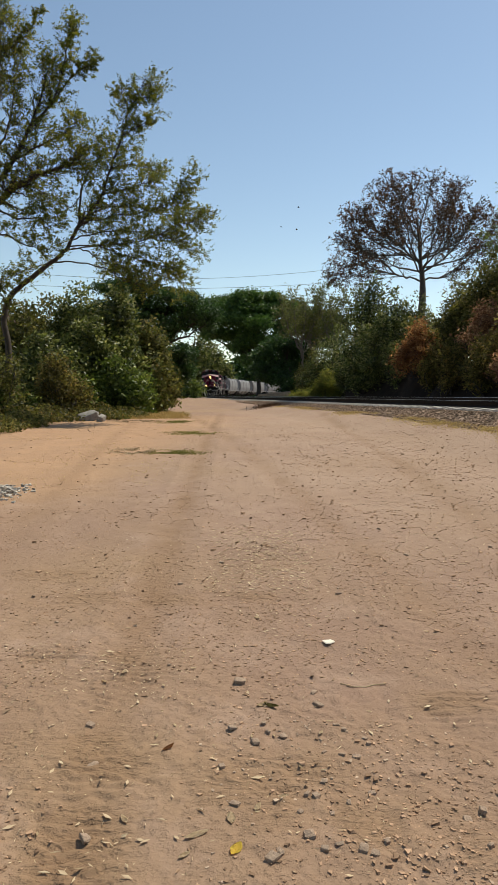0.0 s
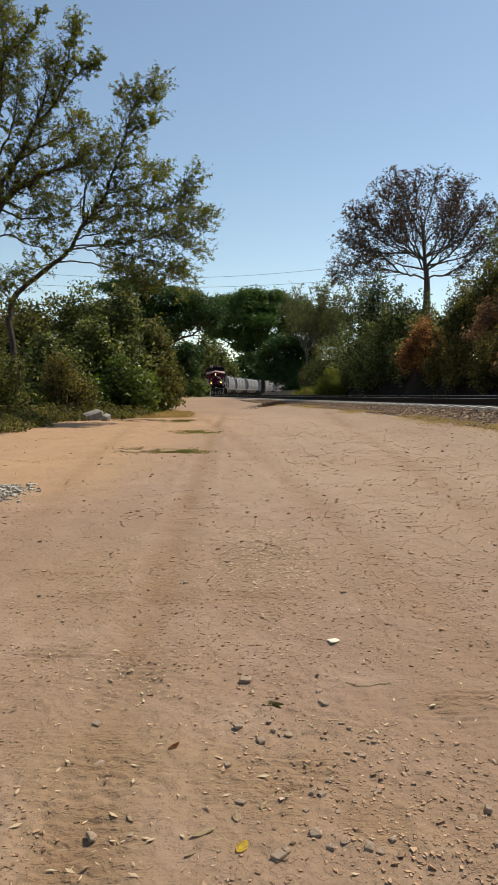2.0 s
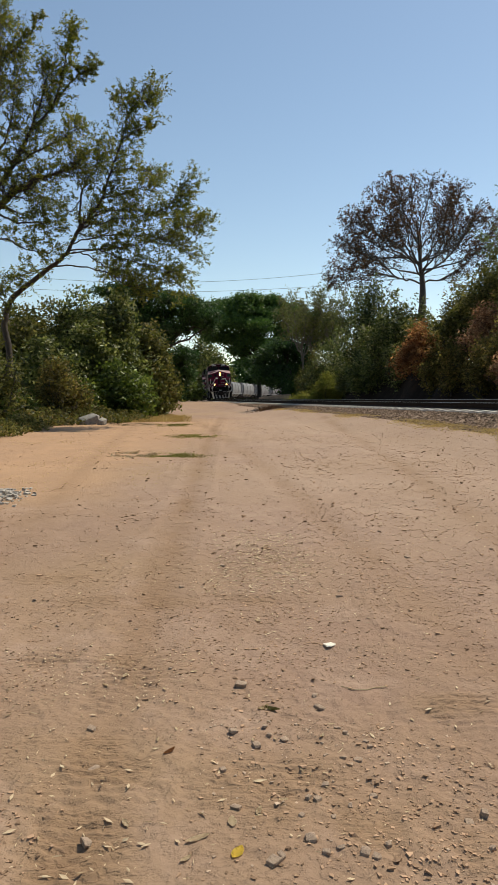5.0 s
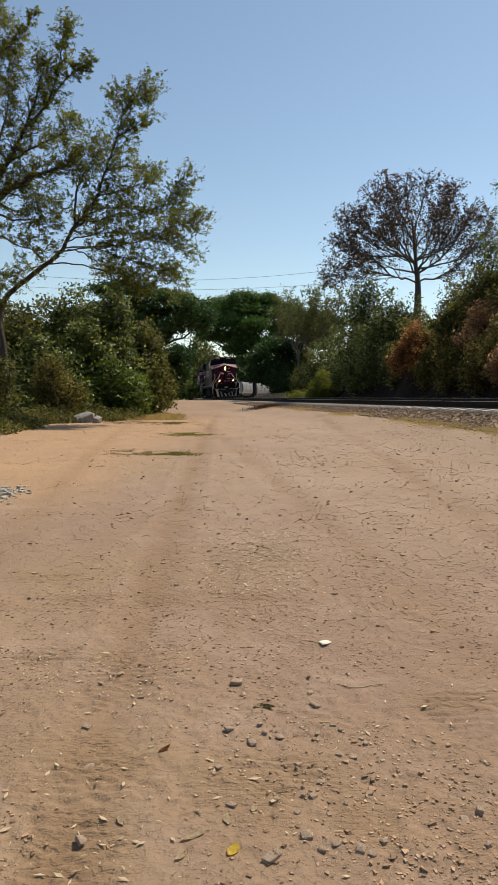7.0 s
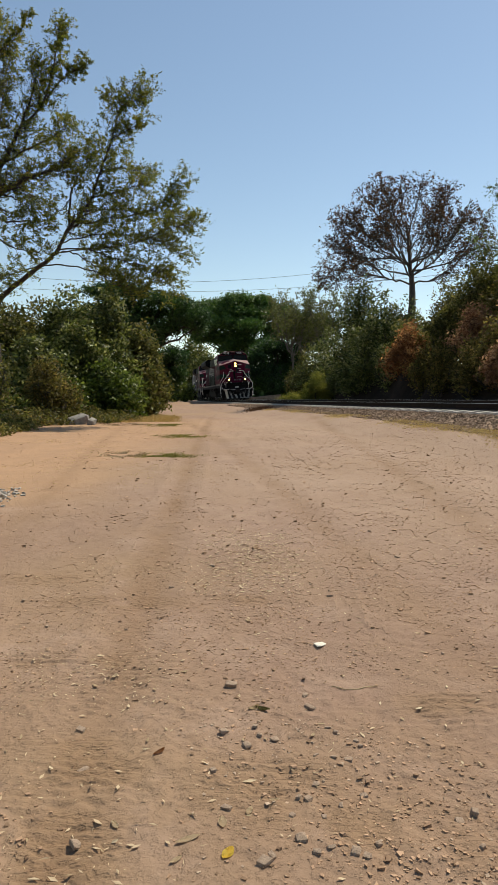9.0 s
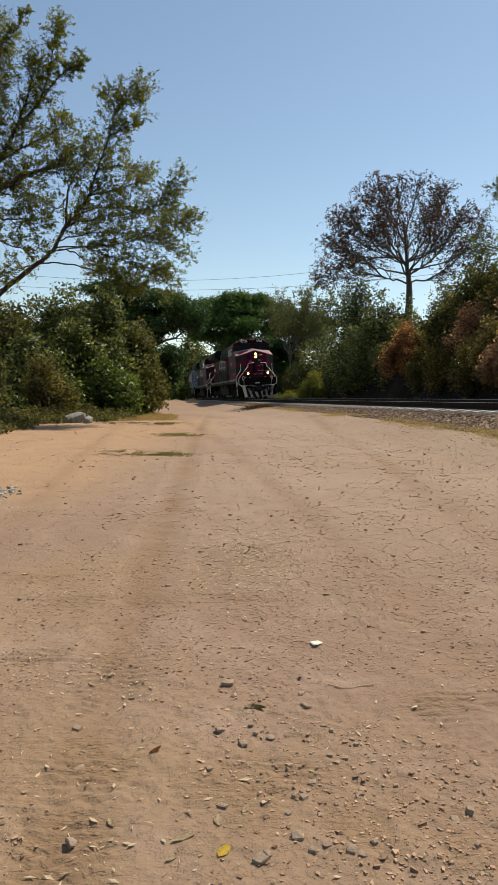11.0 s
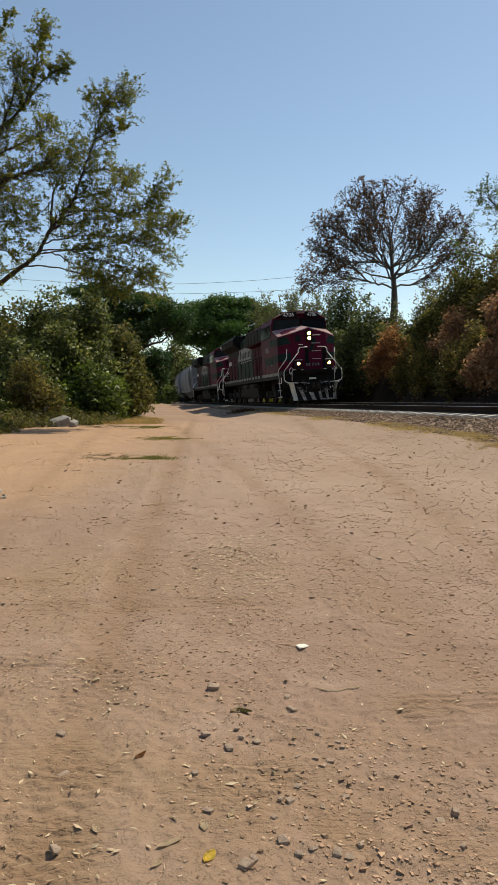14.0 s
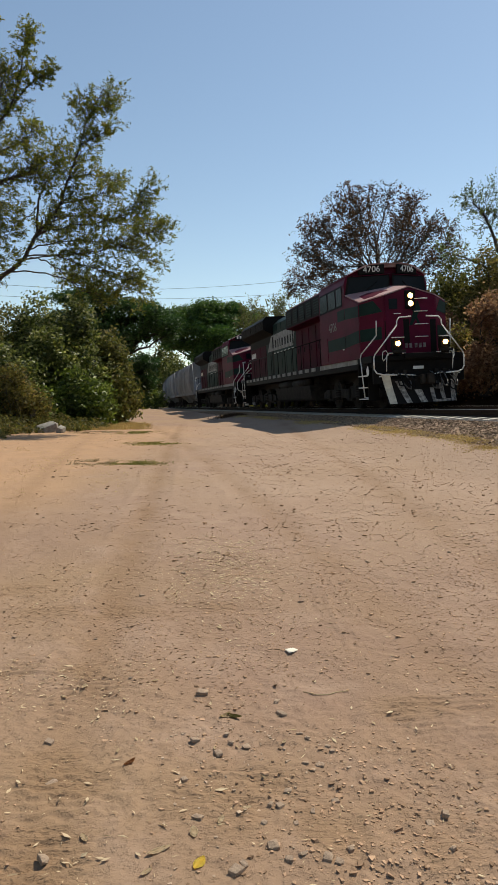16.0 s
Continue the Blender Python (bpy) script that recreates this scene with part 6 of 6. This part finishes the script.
# ---- small things on the yard ----
def rock_mesh(seed):
    """A broken angular stone about 1 m across."""
    bm = bmesh.new()
    cuts = random.Random(seed + 40)
    for k in range(8):
        p = [math.copysign(0.40 - 0.20 * cuts.random(), (k >> a & 1) - 0.5) for a in range(3)]
        bm.verts.new((p[0] * 1.1, p[1], p[2] * 0.62 + 0.1))
    for k in range(12):
        p = Vector((cuts.gauss(0, 1), cuts.gauss(0, 1), cuts.gauss(0, 1))).normalized() * (0.36 + 0.12 * cuts.random())
        bm.verts.new((p.x * 1.1, p.y, p.z * 0.68 + 0.1))
    made = bmesh.ops.convex_hull(bm, input=bm.verts[:])
    bmesh.ops.delete(bm, geom=[v for v in made["geom_interior"] if isinstance(v, bmesh.types.BMVert)], context="VERTS")
    bmesh.ops.bevel(bm, geom=bm.edges[:], offset=0.012, segments=1, affect="EDGES")
    me = bpy.data.meshes.new("rock")
    bm.to_mesh(me)
    bm.free()
    return me


def yard_stones():
    rng = np.random.default_rng(5)
    shapes = [rock_mesh(k) for k in range(7)]
    for me in shapes:
        me.materials.append(ROCK)
    near = [(-0.043, 3.202, 0.081), (0.304, 3.121, 0.051), (0.314, 3.007, 0.061), (-0.071, 2.785, 0.052), (0.063, 2.83, 0.042), (0.08, 2.76, 0.041), (0.142, 2.735, 0.056), (0.027, 2.681, 0.055),
            (0.37, 2.805, 0.037), (0.4, 2.779, 0.031), (0.473, 2.696, 0.036), (0.483, 2.66, 0.035), (0.42, 2.565, 0.054), (0.364, 2.573, 0.034), (0.298, 2.606, 0.03), (-0.103, 2.493, 0.043),
            (0.277, 2.419, 0.042), (0.208, 2.33, 0.045), (0.238, 2.313, 0.05), (0.439, 2.345, 0.037), (0.351, 2.288, 0.036), (-0.049, 2.264, 0.049), (0.175, 2.222, 0.031), (0.195, 2.096, 0.068),
            (0.239, 2.041, 0.05), (0.074, 1.992, 0.057), (0.097, 2.016, 0.037), (0.287, 2.058, 0.034), (0.361, 2.035, 0.046), (0.391, 2.018, 0.046), (0.44, 2.083, 0.043), (0.282, 2.224, 0.031)]
    more = [(-0.677, 2.818, 0.048), (-0.599, 2.527, 0.054), (-0.531, 2.11, 0.052), (0.736, 2.202, 0.05), (0.797, 2.231, 0.064), (1.251, 5.339, 0.065), (-0.475, 4.656, 0.048), (1.089, 3.576, 0.033), (-1.14, 3.954, 0.029),
            (0.77, 6.171, 0.042), (1.195, 6.229, 0.054), (2.005, 5.595, 0.06), (-0.207, 5.127, 0.053), (-1.772, 7.286, 0.038), (0.599, 4.471, 0.047), (-0.672, 3.953, 0.028), (-0.406, 3.389, 0.03), (0.763, 2.053, 0.043), (-1.412, 4.392, 0.032)]
    for k, (x, y, w) in enumerate(near + more):
        ob = new("stone", shapes[k % 7])
        ob.matrix_basis = pose(x, y, gz(x, y) + 0.04 * w, 8 * math.sin(k), 8 * math.cos(k), 67 * k)
        ob.scale = (w * (0.85 + 0.2 * math.sin(k)), w * (0.75 + 0.2 * math.cos(2 * k)), w * (0.58 + 0.18 * math.sin(3 * k)))
        big = "fist-sized" if w > 0.06 else "small"
        tagged(ob, f"{big} dusty grey-brown stone lying on the earth", "stone", "loose stones on the yard")
    white = new("pale_stone", shapes[3].copy())
    white.data.materials.clear()
    white.data.materials.append(CHALK)
    white.matrix_basis = pose(0.44, 3.67, gz(0.44, 3.67) + 0.006, 0, 0, 30)
    white.scale = (0.075, 0.075, 0.014)
    tagged(white, "small flat whitish stone lying on the earth", "stone")
    for x, y, w, h, rz in ((-5.35, 22.6, 0.75, 0.62, 20), (-4.82, 22.2, 0.36, 0.48, 70)):
        ob = new("boulder", rock_mesh(21 if w > 0.5 else 25))
        ob.data.materials.append(BOULDER)
        ob.matrix_basis = pose(x, y, gz(x, y) + 0.10 * h, 18, -20, rz)
        ob.scale = (w * 1.15, w * 0.9, h * 1.0)
        tagged(ob, "grey boulder lying at the edge of the weeds" if w > 0.5 else "small squarish grey stone beside a boulder", "boulder")

    def scatter(n, x0, x1, y0, y1, low, high, power=2.5):
        y = y0 + (y1 - y0) * rng.random(n)
        x = x0 + (x1 - x0) * rng.random(n)
        s = low + (high - low) * rng.random(n) ** power
        return x, y, s
    sets = [scatter(3500, -1.6, 1.9, 1.6, 5.0, 0.002, 0.010, 3), scatter(900, -0.25, 1.0, 1.6, 2.75, 0.003, 0.013, 3), scatter(500, -0.1, 0.5, 2.7, 3.3, 0.003, 0.013, 3), scatter(12000, -3, 4.5, 4.0, 11, 0.003, 0.014, 3),
            scatter(6000, 0.5, 5.0, 6, 16, 0.005, 0.022, 3), scatter(6000, -6, 5, 10, 30, 0.006, 0.026, 3), scatter(150, -0.25, 0.35, 4.6, 5.8, 0.004, 0.012), scatter(260, -1.4, -0.4, 6.3, 8.5, 0.006, 0.022), scatter(600, 0.6, 2.6, 5, 8, 0.005, 0.018)]
    x, y, s = (np.concatenate([q[i] for q in sets]) for i in range(3))
    keep = bumps(x, y, 0.5, 4) + 0.6 * bumps(x, y, 1.7, 1) + rng.random(len(x)) * 1.6 - 0.6 > 0
    x, y, s = x[keep], y[keep], s[keep]
    places = np.stack([x, y, ground_z(x, y) + 0.2 * s], -1)
    tagged(stones("grit", places, s, PEBBLE, 8, 0.34), "small brown stones and crumbs strewn over the earth", "gravel", kind="stuff")
    x, y, s = (np.concatenate([q[i] for q in (scatter(420, -2.5, 4.5, 4.5, 13, 0.012, 0.032, 2.5), scatter(60, -1.4, 1.6, 2.6, 4.5, 0.009, 0.020, 2), scatter(45, 0.05, 0.7, 1.7, 2.7, 0.008, 0.020, 2))]) for i in range(3))
    tagged(stones("clods", np.stack([x, y, ground_z(x, y) + 0.25 * s], -1), s, PEBBLE, 18, 0.45), "loose brown clods of earth", "clods", kind="stuff")
    x, y, s = (np.concatenate([q[i] for q in (scatter(3500, 0.8, 5.2, 6, 20, 0.006, 0.020, 2), scatter(1500, -0.4, 2.6, 4.5, 8, 0.004, 0.012, 2), scatter(700, -0.2, 0.9, 1.7, 2.9, 0.003, 0.010, 2))]) for i in range(3))
    keep = bumps(x, y, 0.6, 2) + 0.7 * bumps(x, y, 1.9, 5) + rng.random(len(x)) * 1.2 > 0.5
    x, y, s = x[keep], y[keep], s[keep]
    tagged(stones("pale_gravel", np.stack([x, y, ground_z(x, y) + 0.2 * s], -1), s, GRAVEL, 44, 0.4), "pale broken gravel strewn from the track over the earth", "gravel", kind="stuff")
    # crumbs of earth
    n = 42000
    y = 1.55 + 5.5 * rng.random(n) ** 1.6
    x = (rng.random(n) - 0.5) * (1.0 + 0.82 * y)
    keep = 0.9 * bumps(x, y, 0.35, 1) + 0.7 * bumps(x, y, 1.1, 3) + rng.random(n) * 1.6 - 0.9 > 0
    x, y = x[keep], y[keep]
    s = 0.002 + 0.010 * rng.random(len(x)) ** 2.6
    tagged(stones("earth_crumbs", np.stack([x, y, ground_z(x, y) + 0.1 * s], -1), s, PEBBLE, 31, 0.5), "loose crumbs of dry brown earth", "earth crumbs", kind="stuff")
    # dry leaf bits and straw
    x, y, s = (np.concatenate([q[i] for q in (scatter(1500, -1.6, 1.9, 1.6, 6, 0.006, 0.022, 2), scatter(900, -0.30, 0.45, 4.5, 6.2, 0.010, 0.024), scatter(500, -1.3, -0.3, 3.0, 3.6, 0.005, 0.016))]) for i in range(3))
    me = leaf_mesh("leaf_litter", np.stack([x, y, ground_z(x, y) + 0.006], -1), s[:, None], rng, LITTER, 0.3)
    co = np.array([v.co[:] for v in me.vertices])
    floor = np.repeat(ground_z(x, y) + 0.006, 4)
    co[:, 2] = floor + (co[:, 2] - floor) * 0.16
    me.vertices.foreach_set("co", co.astype(np.float32).ravel())
    flakes = np.concatenate([rng.normal(size=(1300, 2)) * (0.22, 0.50) + (0.10, 5.35), rng.normal(size=(260, 2)) * (0.5, 0.5) + (1.9, 5.9), rng.normal(size=(170, 2)) * (0.45, 0.35) + (-0.6, 2.2), rng.normal(size=(130, 2)) * (0.35, 0.2) + (-1.0, 3.3)])
    n = len(flakes)
    pale = leaf_mesh("pale_flakes", np.stack([flakes[:, 0], flakes[:, 1], ground_z(flakes[:, 0], flakes[:, 1]) + 0.006], -1), 0.006 + 0.018 * rng.random((n, 1)) ** 2, rng, DRY_LEAF, 0.36)
    low = np.repeat(ground_z(flakes[:, 0], flakes[:, 1]) + 0.006, 4)
    spots = np.array([v.co[:] for v in pale.vertices])
    spots[:, 2] = low + (spots[:, 2] - low) * 0.25
    pale.vertices.foreach_set("co", spots.astype(np.float32).ravel())
    tagged(new("pale_flakes", pale), "pale dry leaf flakes and straw bits on the earth", "leaf litter", kind="stuff")
    tagged(new("leaf_litter", me), "dry leaf scraps and straw strewn over the earth", "leaf litter", kind="stuff")


def fallen_leaf(name, x, y, long, wide, turn, curl, material, label):
    bm = bmesh.new()
    n = 8
    rows = []
    for i in range(n + 1):
        t = i / n
        w = wide * math.sin(math.pi * min(1, t * 0.96 + 0.02)) ** 0.8 / 2
        px, lift = (t - 0.5) * long, curl * (2 * t - 1) ** 2
        rows.append([bm.verts.new((px, -w, lift + curl * 0.5)), bm.verts.new((px, 0, lift)), bm.verts.new((px, w, lift + curl * 0.6))])
    for a, b in zip(rows, rows[1:]):
        for j in (0, 1):
            bm.faces.new((a[j], a[j + 1], b[j + 1], b[j]))
    extra = bmesh.ops.solidify(bm, geom=bm.faces[:], thickness=0.0008)
    ob = part(name, bm, material, None, label, True)
    ob.matrix_basis = pose(x, y, gz(x, y) + 0.005, 2, -2, turn)
    return tagged(ob, category="leaf")


def yard_bits():
    fallen_leaf("yellow_leaf", -0.04, 2.04, 0.062, 0.036, 62, 0.003, YELLOW_LEAF, "fresh yellow fallen leaf on the earth")
    fallen_leaf("dry_leaf", -0.17, 2.11, 0.085, 0.026, 25, 0.002, DRY_LEAF, "long pale dry leaf on the earth")
    fallen_leaf("dry_leaf", -0.06, 2.19, 0.06, 0.03, 95, 0.002, DRY_LEAF, "short pale dry leaf on the earth")
    fallen_leaf("dry_leaf", -0.32, 2.61, 0.06, 0.022, 50, 0.006, LEAF_RUST, "small curled brown dry leaf on the earth")
    fallen_leaf("green_leaf", 0.10, 2.97, 0.075, 0.034, -30, 0.005, LEAF_BANK, "crumpled greenish leaf among stones")
    fallen_leaf("dry_leaf", 0.06, 2.98, 0.06, 0.03, 40, 0.008, LITTER, "crumpled dry brown leaf among stones")
    for x, y, long, turn in ((0.03, 2.25, 0.05, 70), (0.12, 2.31, 0.04, 10), (-0.20, 2.02, 0.045, 40), (-0.42, 2.20, 0.05, 120), (0.30, 2.75, 0.035, 60), (-0.28, 3.35, 0.04, 20), (-0.62, 3.30, 0.05, 75), (-0.70, 3.22, 0.04, 140), (0.05, 4.05, 0.06, -55)):
        fallen_leaf("dry_leaf", x, y, long, long * 0.42, turn, 0.002, DRY_LEAF, "small pale dry leaf scrap on the earth")
    bm = bmesh.new()
    pts = [(0.44, 3.20), (0.50, 3.17), (0.56, 3.18), (0.60, 3.205), (0.66, 3.22)]
    rail_run(bm, [(x, y, gz(x, y) + 0.004) for x, y in pts], 0.0024, 5)
    tagged(part("twig", bm, LITTER, None, "thin bent dry twig lying on the earth"), category="twig")
    # pale ash heap
    rng = np.random.default_rng(9)
    n = 2400
    a, r = rng.random(n) * 6.283, np.abs(rng.normal(size=n))
    x, y = -3.00 + 0.17 * r * np.cos(a), 7.95 + 0.26 * r * np.sin(a)
    s = 0.004 + 0.040 * rng.random(n) ** 4
    h = 0.09 * np.exp(-r * r)
    tagged(stones("ash_heap", np.stack([x, y, ground_z(x, y) + h * rng.random(n) + 0.2 * s], -1), s, ASH, 4, 0.6), "low heap of pale ash and broken plaster", "rubble heap", kind="stuff")


def blades(name, places, tall, rng, material, label, category, wide=0.006, lean=0.5):
    n = len(places)
    p = np.asarray(places)
    a = rng.random(n) * 6.283
    side = np.stack([np.cos(a), np.sin(a), np.zeros(n)], -1) * wide
    out = np.stack([np.cos(a * 3.1), np.sin(a * 3.1), np.zeros(n)], -1) * (lean * rng.random((n, 1)))
    h = tall * (0.4 + 0.8 * rng.random((n, 1)))
    mid = p + out * h * 0.35 + np.array([0, 0, 1]) * h * 0.6
    tip = p + out * h + np.array([0, 0, 1]) * h
    v = np.stack([p - side, p + side, mid + side * 0.6, tip, mid - side * 0.6], 1).reshape(-1, 3)
    return tagged(new(name, mesh_of(name, v, np.arange(5 * n).reshape(n, 5), material)), label, category, kind="stuff")


def yard_plants():
    rng = np.random.default_rng(6)
    for x, y, w, d, n, mat, lab in ((-2.05, 12.1, 0.45, 0.35, 420, LITTER, "dry brown grass tuft on the yard"), (-1.30, 11.9, 0.55, 0.30, 600, TUFT, "low green grass tuft on the yard"), (-1.35, 16.1, 0.62, 0.45, 650, TUFT, "low green grass tuft on the yard"), (-2.3, 21.5, 0.8, 0.7, 600, TUFT, "thin green grass patch on the yard"), (-3.6, 22.0, 0.9, 0.5, 900, LITTER, "dry weed patch beside the boulders")):
        q = rng.normal(size=(5 * n, 2)) * (w * 0.42, d * 0.55)
        q = q[bumps(q[:, 0] + x, q[:, 1] + y, 0.16, 3) > -0.15]
        px, py = x + q[:, 0], y + q[:, 1]
        at = np.stack([px, py, ground_z(px, py) + 0.002 + 0.022 * rng.random(len(px)) ** 2], -1)
        tagged(new("grass_tuft", leaf_mesh("grass_tuft", at, 0.022, rng, mat, 0.16)), lab, "grass tuft", kind="stuff")
    # weeds in front of the thicket
    n = 42000
    x, y = -14 + 10.5 * rng.random(n), 14.3 + 12.7 * rng.random(n)
    wild = bumps(x, y, 1.2, 2)
    inside = np.maximum(np.minimum(-5.7 + 0.5 * wild - x, y - 15.0 - 0.4 * wild), np.minimum(y - 23.2 - 0.7 * wild, -3.9 + 0.4 * wild - x))
    keep = inside > 0
    x, y, inside = x[keep], y[keep], inside[keep]
    z = ground_z(x, y) + 0.03 + 0.55 * rng.random(len(x)) ** 1.3 * (0.25 + 0.75 * step(0, 1.4, inside)) * (0.75 + 0.5 * bumps(x, y, 0.7, 4))
    at = np.stack([x, y, z], -1)
    at = (at[:, None] + rng.normal(size=(len(at), 3, 3)) * 0.06).reshape(-1, 3)
    at = at[at[:, 2] > ground_z(at[:, 0], at[:, 1])]
    tagged(new("weeds", leaf_mesh("weeds", at[::3], 0.065, rng, LEAF_OLIVE, 0.4)), "low half-dry weeds in front of the thicket", "weeds", kind="stuff")
    tagged(new("weeds", leaf_mesh("weeds", at[1::5], 0.06, rng, LEAF_BANK, 0.35)), "brownish half-dry weeds in front of the thicket", "weeds", kind="stuff")
    n = 9000
    x, y = -6.5 + 6.0 * rng.random(n), 7.5 + 14 * rng.random(n)
    keep = (bumps(x, y, 0.9, 1) + 0.7 * bumps(x, y, 0.3, 4) + rng.random(n) > 1.0) & (x < -1.2)
    x, y = x[keep], y[keep]
    me = leaf_mesh("straw_scraps", np.stack([x, y, ground_z(x, y) + 0.005], -1), 0.018, rng, STRAW, 0.15)
    tagged(new("straw_scraps", me), "thin dry grass scraps on the sandy earth", "dry grass", kind="stuff")
    # dry grass before the thicket's eastern foot
    n = 22000
    x, y = -6 + 4.2 * rng.random(n), 23.5 + 8 * rng.random(n)
    keep = (y > 24 + 1.2 * bumps(x, y, 1.4, 3)) & (x < -2.4 - 0.10 * (y - 24) + 0.5 * bumps(x, y, 0.8, 1))
    x, y = x[keep], y[keep]
    blades("dry_grass", np.stack([x, y, ground_z(x, y)], -1), 0.14, rng, STRAW, "dry straw-coloured grass at the foot of the thicket", "grass", 0.004, 1.4)
    # straw along the foot of the ballast
    n = 26000
    y = 8 + 27 * rng.random(n) ** 1.5
    d = -2.72 - 0.20 * rng.normal(size=n) - 0.2 * bumps(y, y, 1.3, 2)
    x = track_x(y) + d * 1.011
    keep = (bumps(x, y, 1.9, 3) + 0.6 * bumps(x, y, 0.4, 1) + rng.random(n) * 1.2 > 0.35 + 0.03 * np.clip(y - 14, 0, None)) & (d < -2.0)
    x, y, d = x[keep], y[keep], d[keep]
    h = RAIL_TOP + np.interp(d, [-3.1, -2.45, -1.42, 0], [-0.80, -0.50, -0.245, -0.245]) + d * math.sin(CANT)
    z = np.maximum(ground_z(x, y), h) + 0.008 + 0.025 * rng.random(len(x)) ** 2
    tagged(new("straw_grass", leaf_mesh("straw_grass", np.stack([x, y, z], -1), 0.035, rng, STRAW, 0.13)), "dry yellow grass along the foot of the ballast", "grass", kind="stuff")
    q = rng.normal(size=(900, 2)) * (0.35, 0.7)
    x, y = 1.05 + q[:, 0], 36.5 + q[:, 1]
    at = np.stack([x, y, ground_z(x, y) + 0.02 + 0.12 * rng.random(len(x)) ** 2], -1)
    tagged(new("dry_shrub", leaf_mesh("dry_shrub", at, 0.09, rng, LEAF_DEAD, 0.12)), "low dark dry scrub beside the track", "shrub", kind="stuff")


def ballast_stones():
    rng = np.random.default_rng(12)
    n = 20000
    y = 8 + 44 * rng.random(n) ** 1.4
    d = -1.25 - 1.6 * rng.random(n) ** 1.25
    h = np.interp(d, [-3.1, -2.45, -1.42, 0], [-0.80, -0.50, -0.245, -0.245])
    yy = y + 0.1468 * d
    x = track_x(y) + 0.989 * d
    z = RAIL_TOP + h + d * math.sin(CANT) + 0.01
    s = 0.017 + 0.024 * rng.random(n)
    z = np.maximum(z, ground_z(x, yy, False) + 0.3 * s)
    tagged(stones("ballast_stones", np.stack([x, yy, z], -1), s, BALLAST, 13, 0.55), "broken grey-brown ballast stones on the shoulder of the track", "ballast", kind="stuff")


def overhead_and_far():
    # two cables far behind the trees
    for z0, sag, y in ((17.5, 0.0024, 95), (16.2, 0.0015, 95)):
        pts = [(-50 + 100 * k / 40, y, z0 + sag * (-38 + 100 * k / 40) ** 2) for k in range(41)]
        bm = bmesh.new()
        rail_run(bm, pts, 0.020, 5)
        tagged(part("overhead_cable", bm, BLACK, None, "thin dark overhead cable strung across the sky"), category="cable")
    # grey slabs beside the far track
    slab = tagged(empty("concrete_slab", pose(3.0, 76, gz(3.0, 76), 0, 0, 12)), "grey weathered concrete slabs piled beside the track", "concrete slabs")
    boxed("slab", BALLAST, slab, (-2.0, 1.6, -0.8, 0.8, 0.0, 0.35), bevel=0.04)
    bm = bmesh.new()
    prism(bm, [(-1.9, 0.35), (1.5, 0.37), (1.5, 0.85), (-1.9, 0.50)], -0.7, 0.6, "y", 0.04)
    part("slab", bm, BALLAST, slab)
    # roof behind the western thicket
    house = tagged(empty("house", pose(-18.5, 42, gz(-18.5, 42))), "low house with a brown roof behind the thicket", "house")
    boxed("wall", surface("cream_wall", (0.55, 0.50, 0.42), (0.45, 0.40, 0.33), 0.9, 1.5), house, (-4, 4, 0, 0.2, 0, 4.6), (-4, 4, 5.8, 6, 0, 4.6), (-4, -3.8, 0.2, 5.8, 0, 4.6), (3.8, 4, 0.2, 5.8, 0, 4.6), bevel=0.01)
    bm = bmesh.new()
    prism(bm, [(-0.6, 4.45), (3, 5.9), (6.6, 4.45), (6.6, 4.60), (3, 6.08), (-0.6, 4.60)], -4.5, 4.5, "x", 0.01)
    part("roof", bm, surface("brown_roof", (0.16, 0.075, 0.05), (0.11, 0.06, 0.045), 0.85, 2.0), house, "brown pitched roof")


def sleepers():
    bm = bmesh.new()
    outline = [(-1.25, 0.0), (-1.25, -0.19), (1.25, -0.19), (1.25, 0.0), (0.95, 0.02), (0.55, 0.02), (0.3, -0.02), (-0.3, -0.02), (-0.55, 0.02), (-0.95, 0.02)]
    prism(bm, outline, -0.125, 0.125, "y")
    me = bpy.data.meshes.new("sleeper")
    bm.to_mesh(me)
    bm.free()
    me.materials.append(CONCRETE)
    s, count = arc_at(6.0), 0
    rest = bmesh.new()
    while s < arc_at(300):
        x, y, a, b = on_track(s)
        m = track_pose(y, 0.0, -0.195) @ Matrix.Rotation(radians(0.8 * math.sin(s * 7)), 4, "Z")
        if count < 300:
            ob = new("sleeper", me)
            ob.parent, ob.matrix_basis = track, m
        else:
            first = len(rest.verts)
            rest.from_mesh(me)
            rest.verts.ensure_lookup_table()
            bmesh.ops.transform(rest, matrix=m, verts=rest.verts[first:])
        count += 1
        s += 0.6
    far = part("far_sleepers", rest, CONCRETE, track)
    tagged(far, "pale concrete sleepers far along the track", kind="stuff")


yard_stones()
yard_bits()
yard_plants()
ballast_stones()
overhead_and_far()
sleepers()


motions()
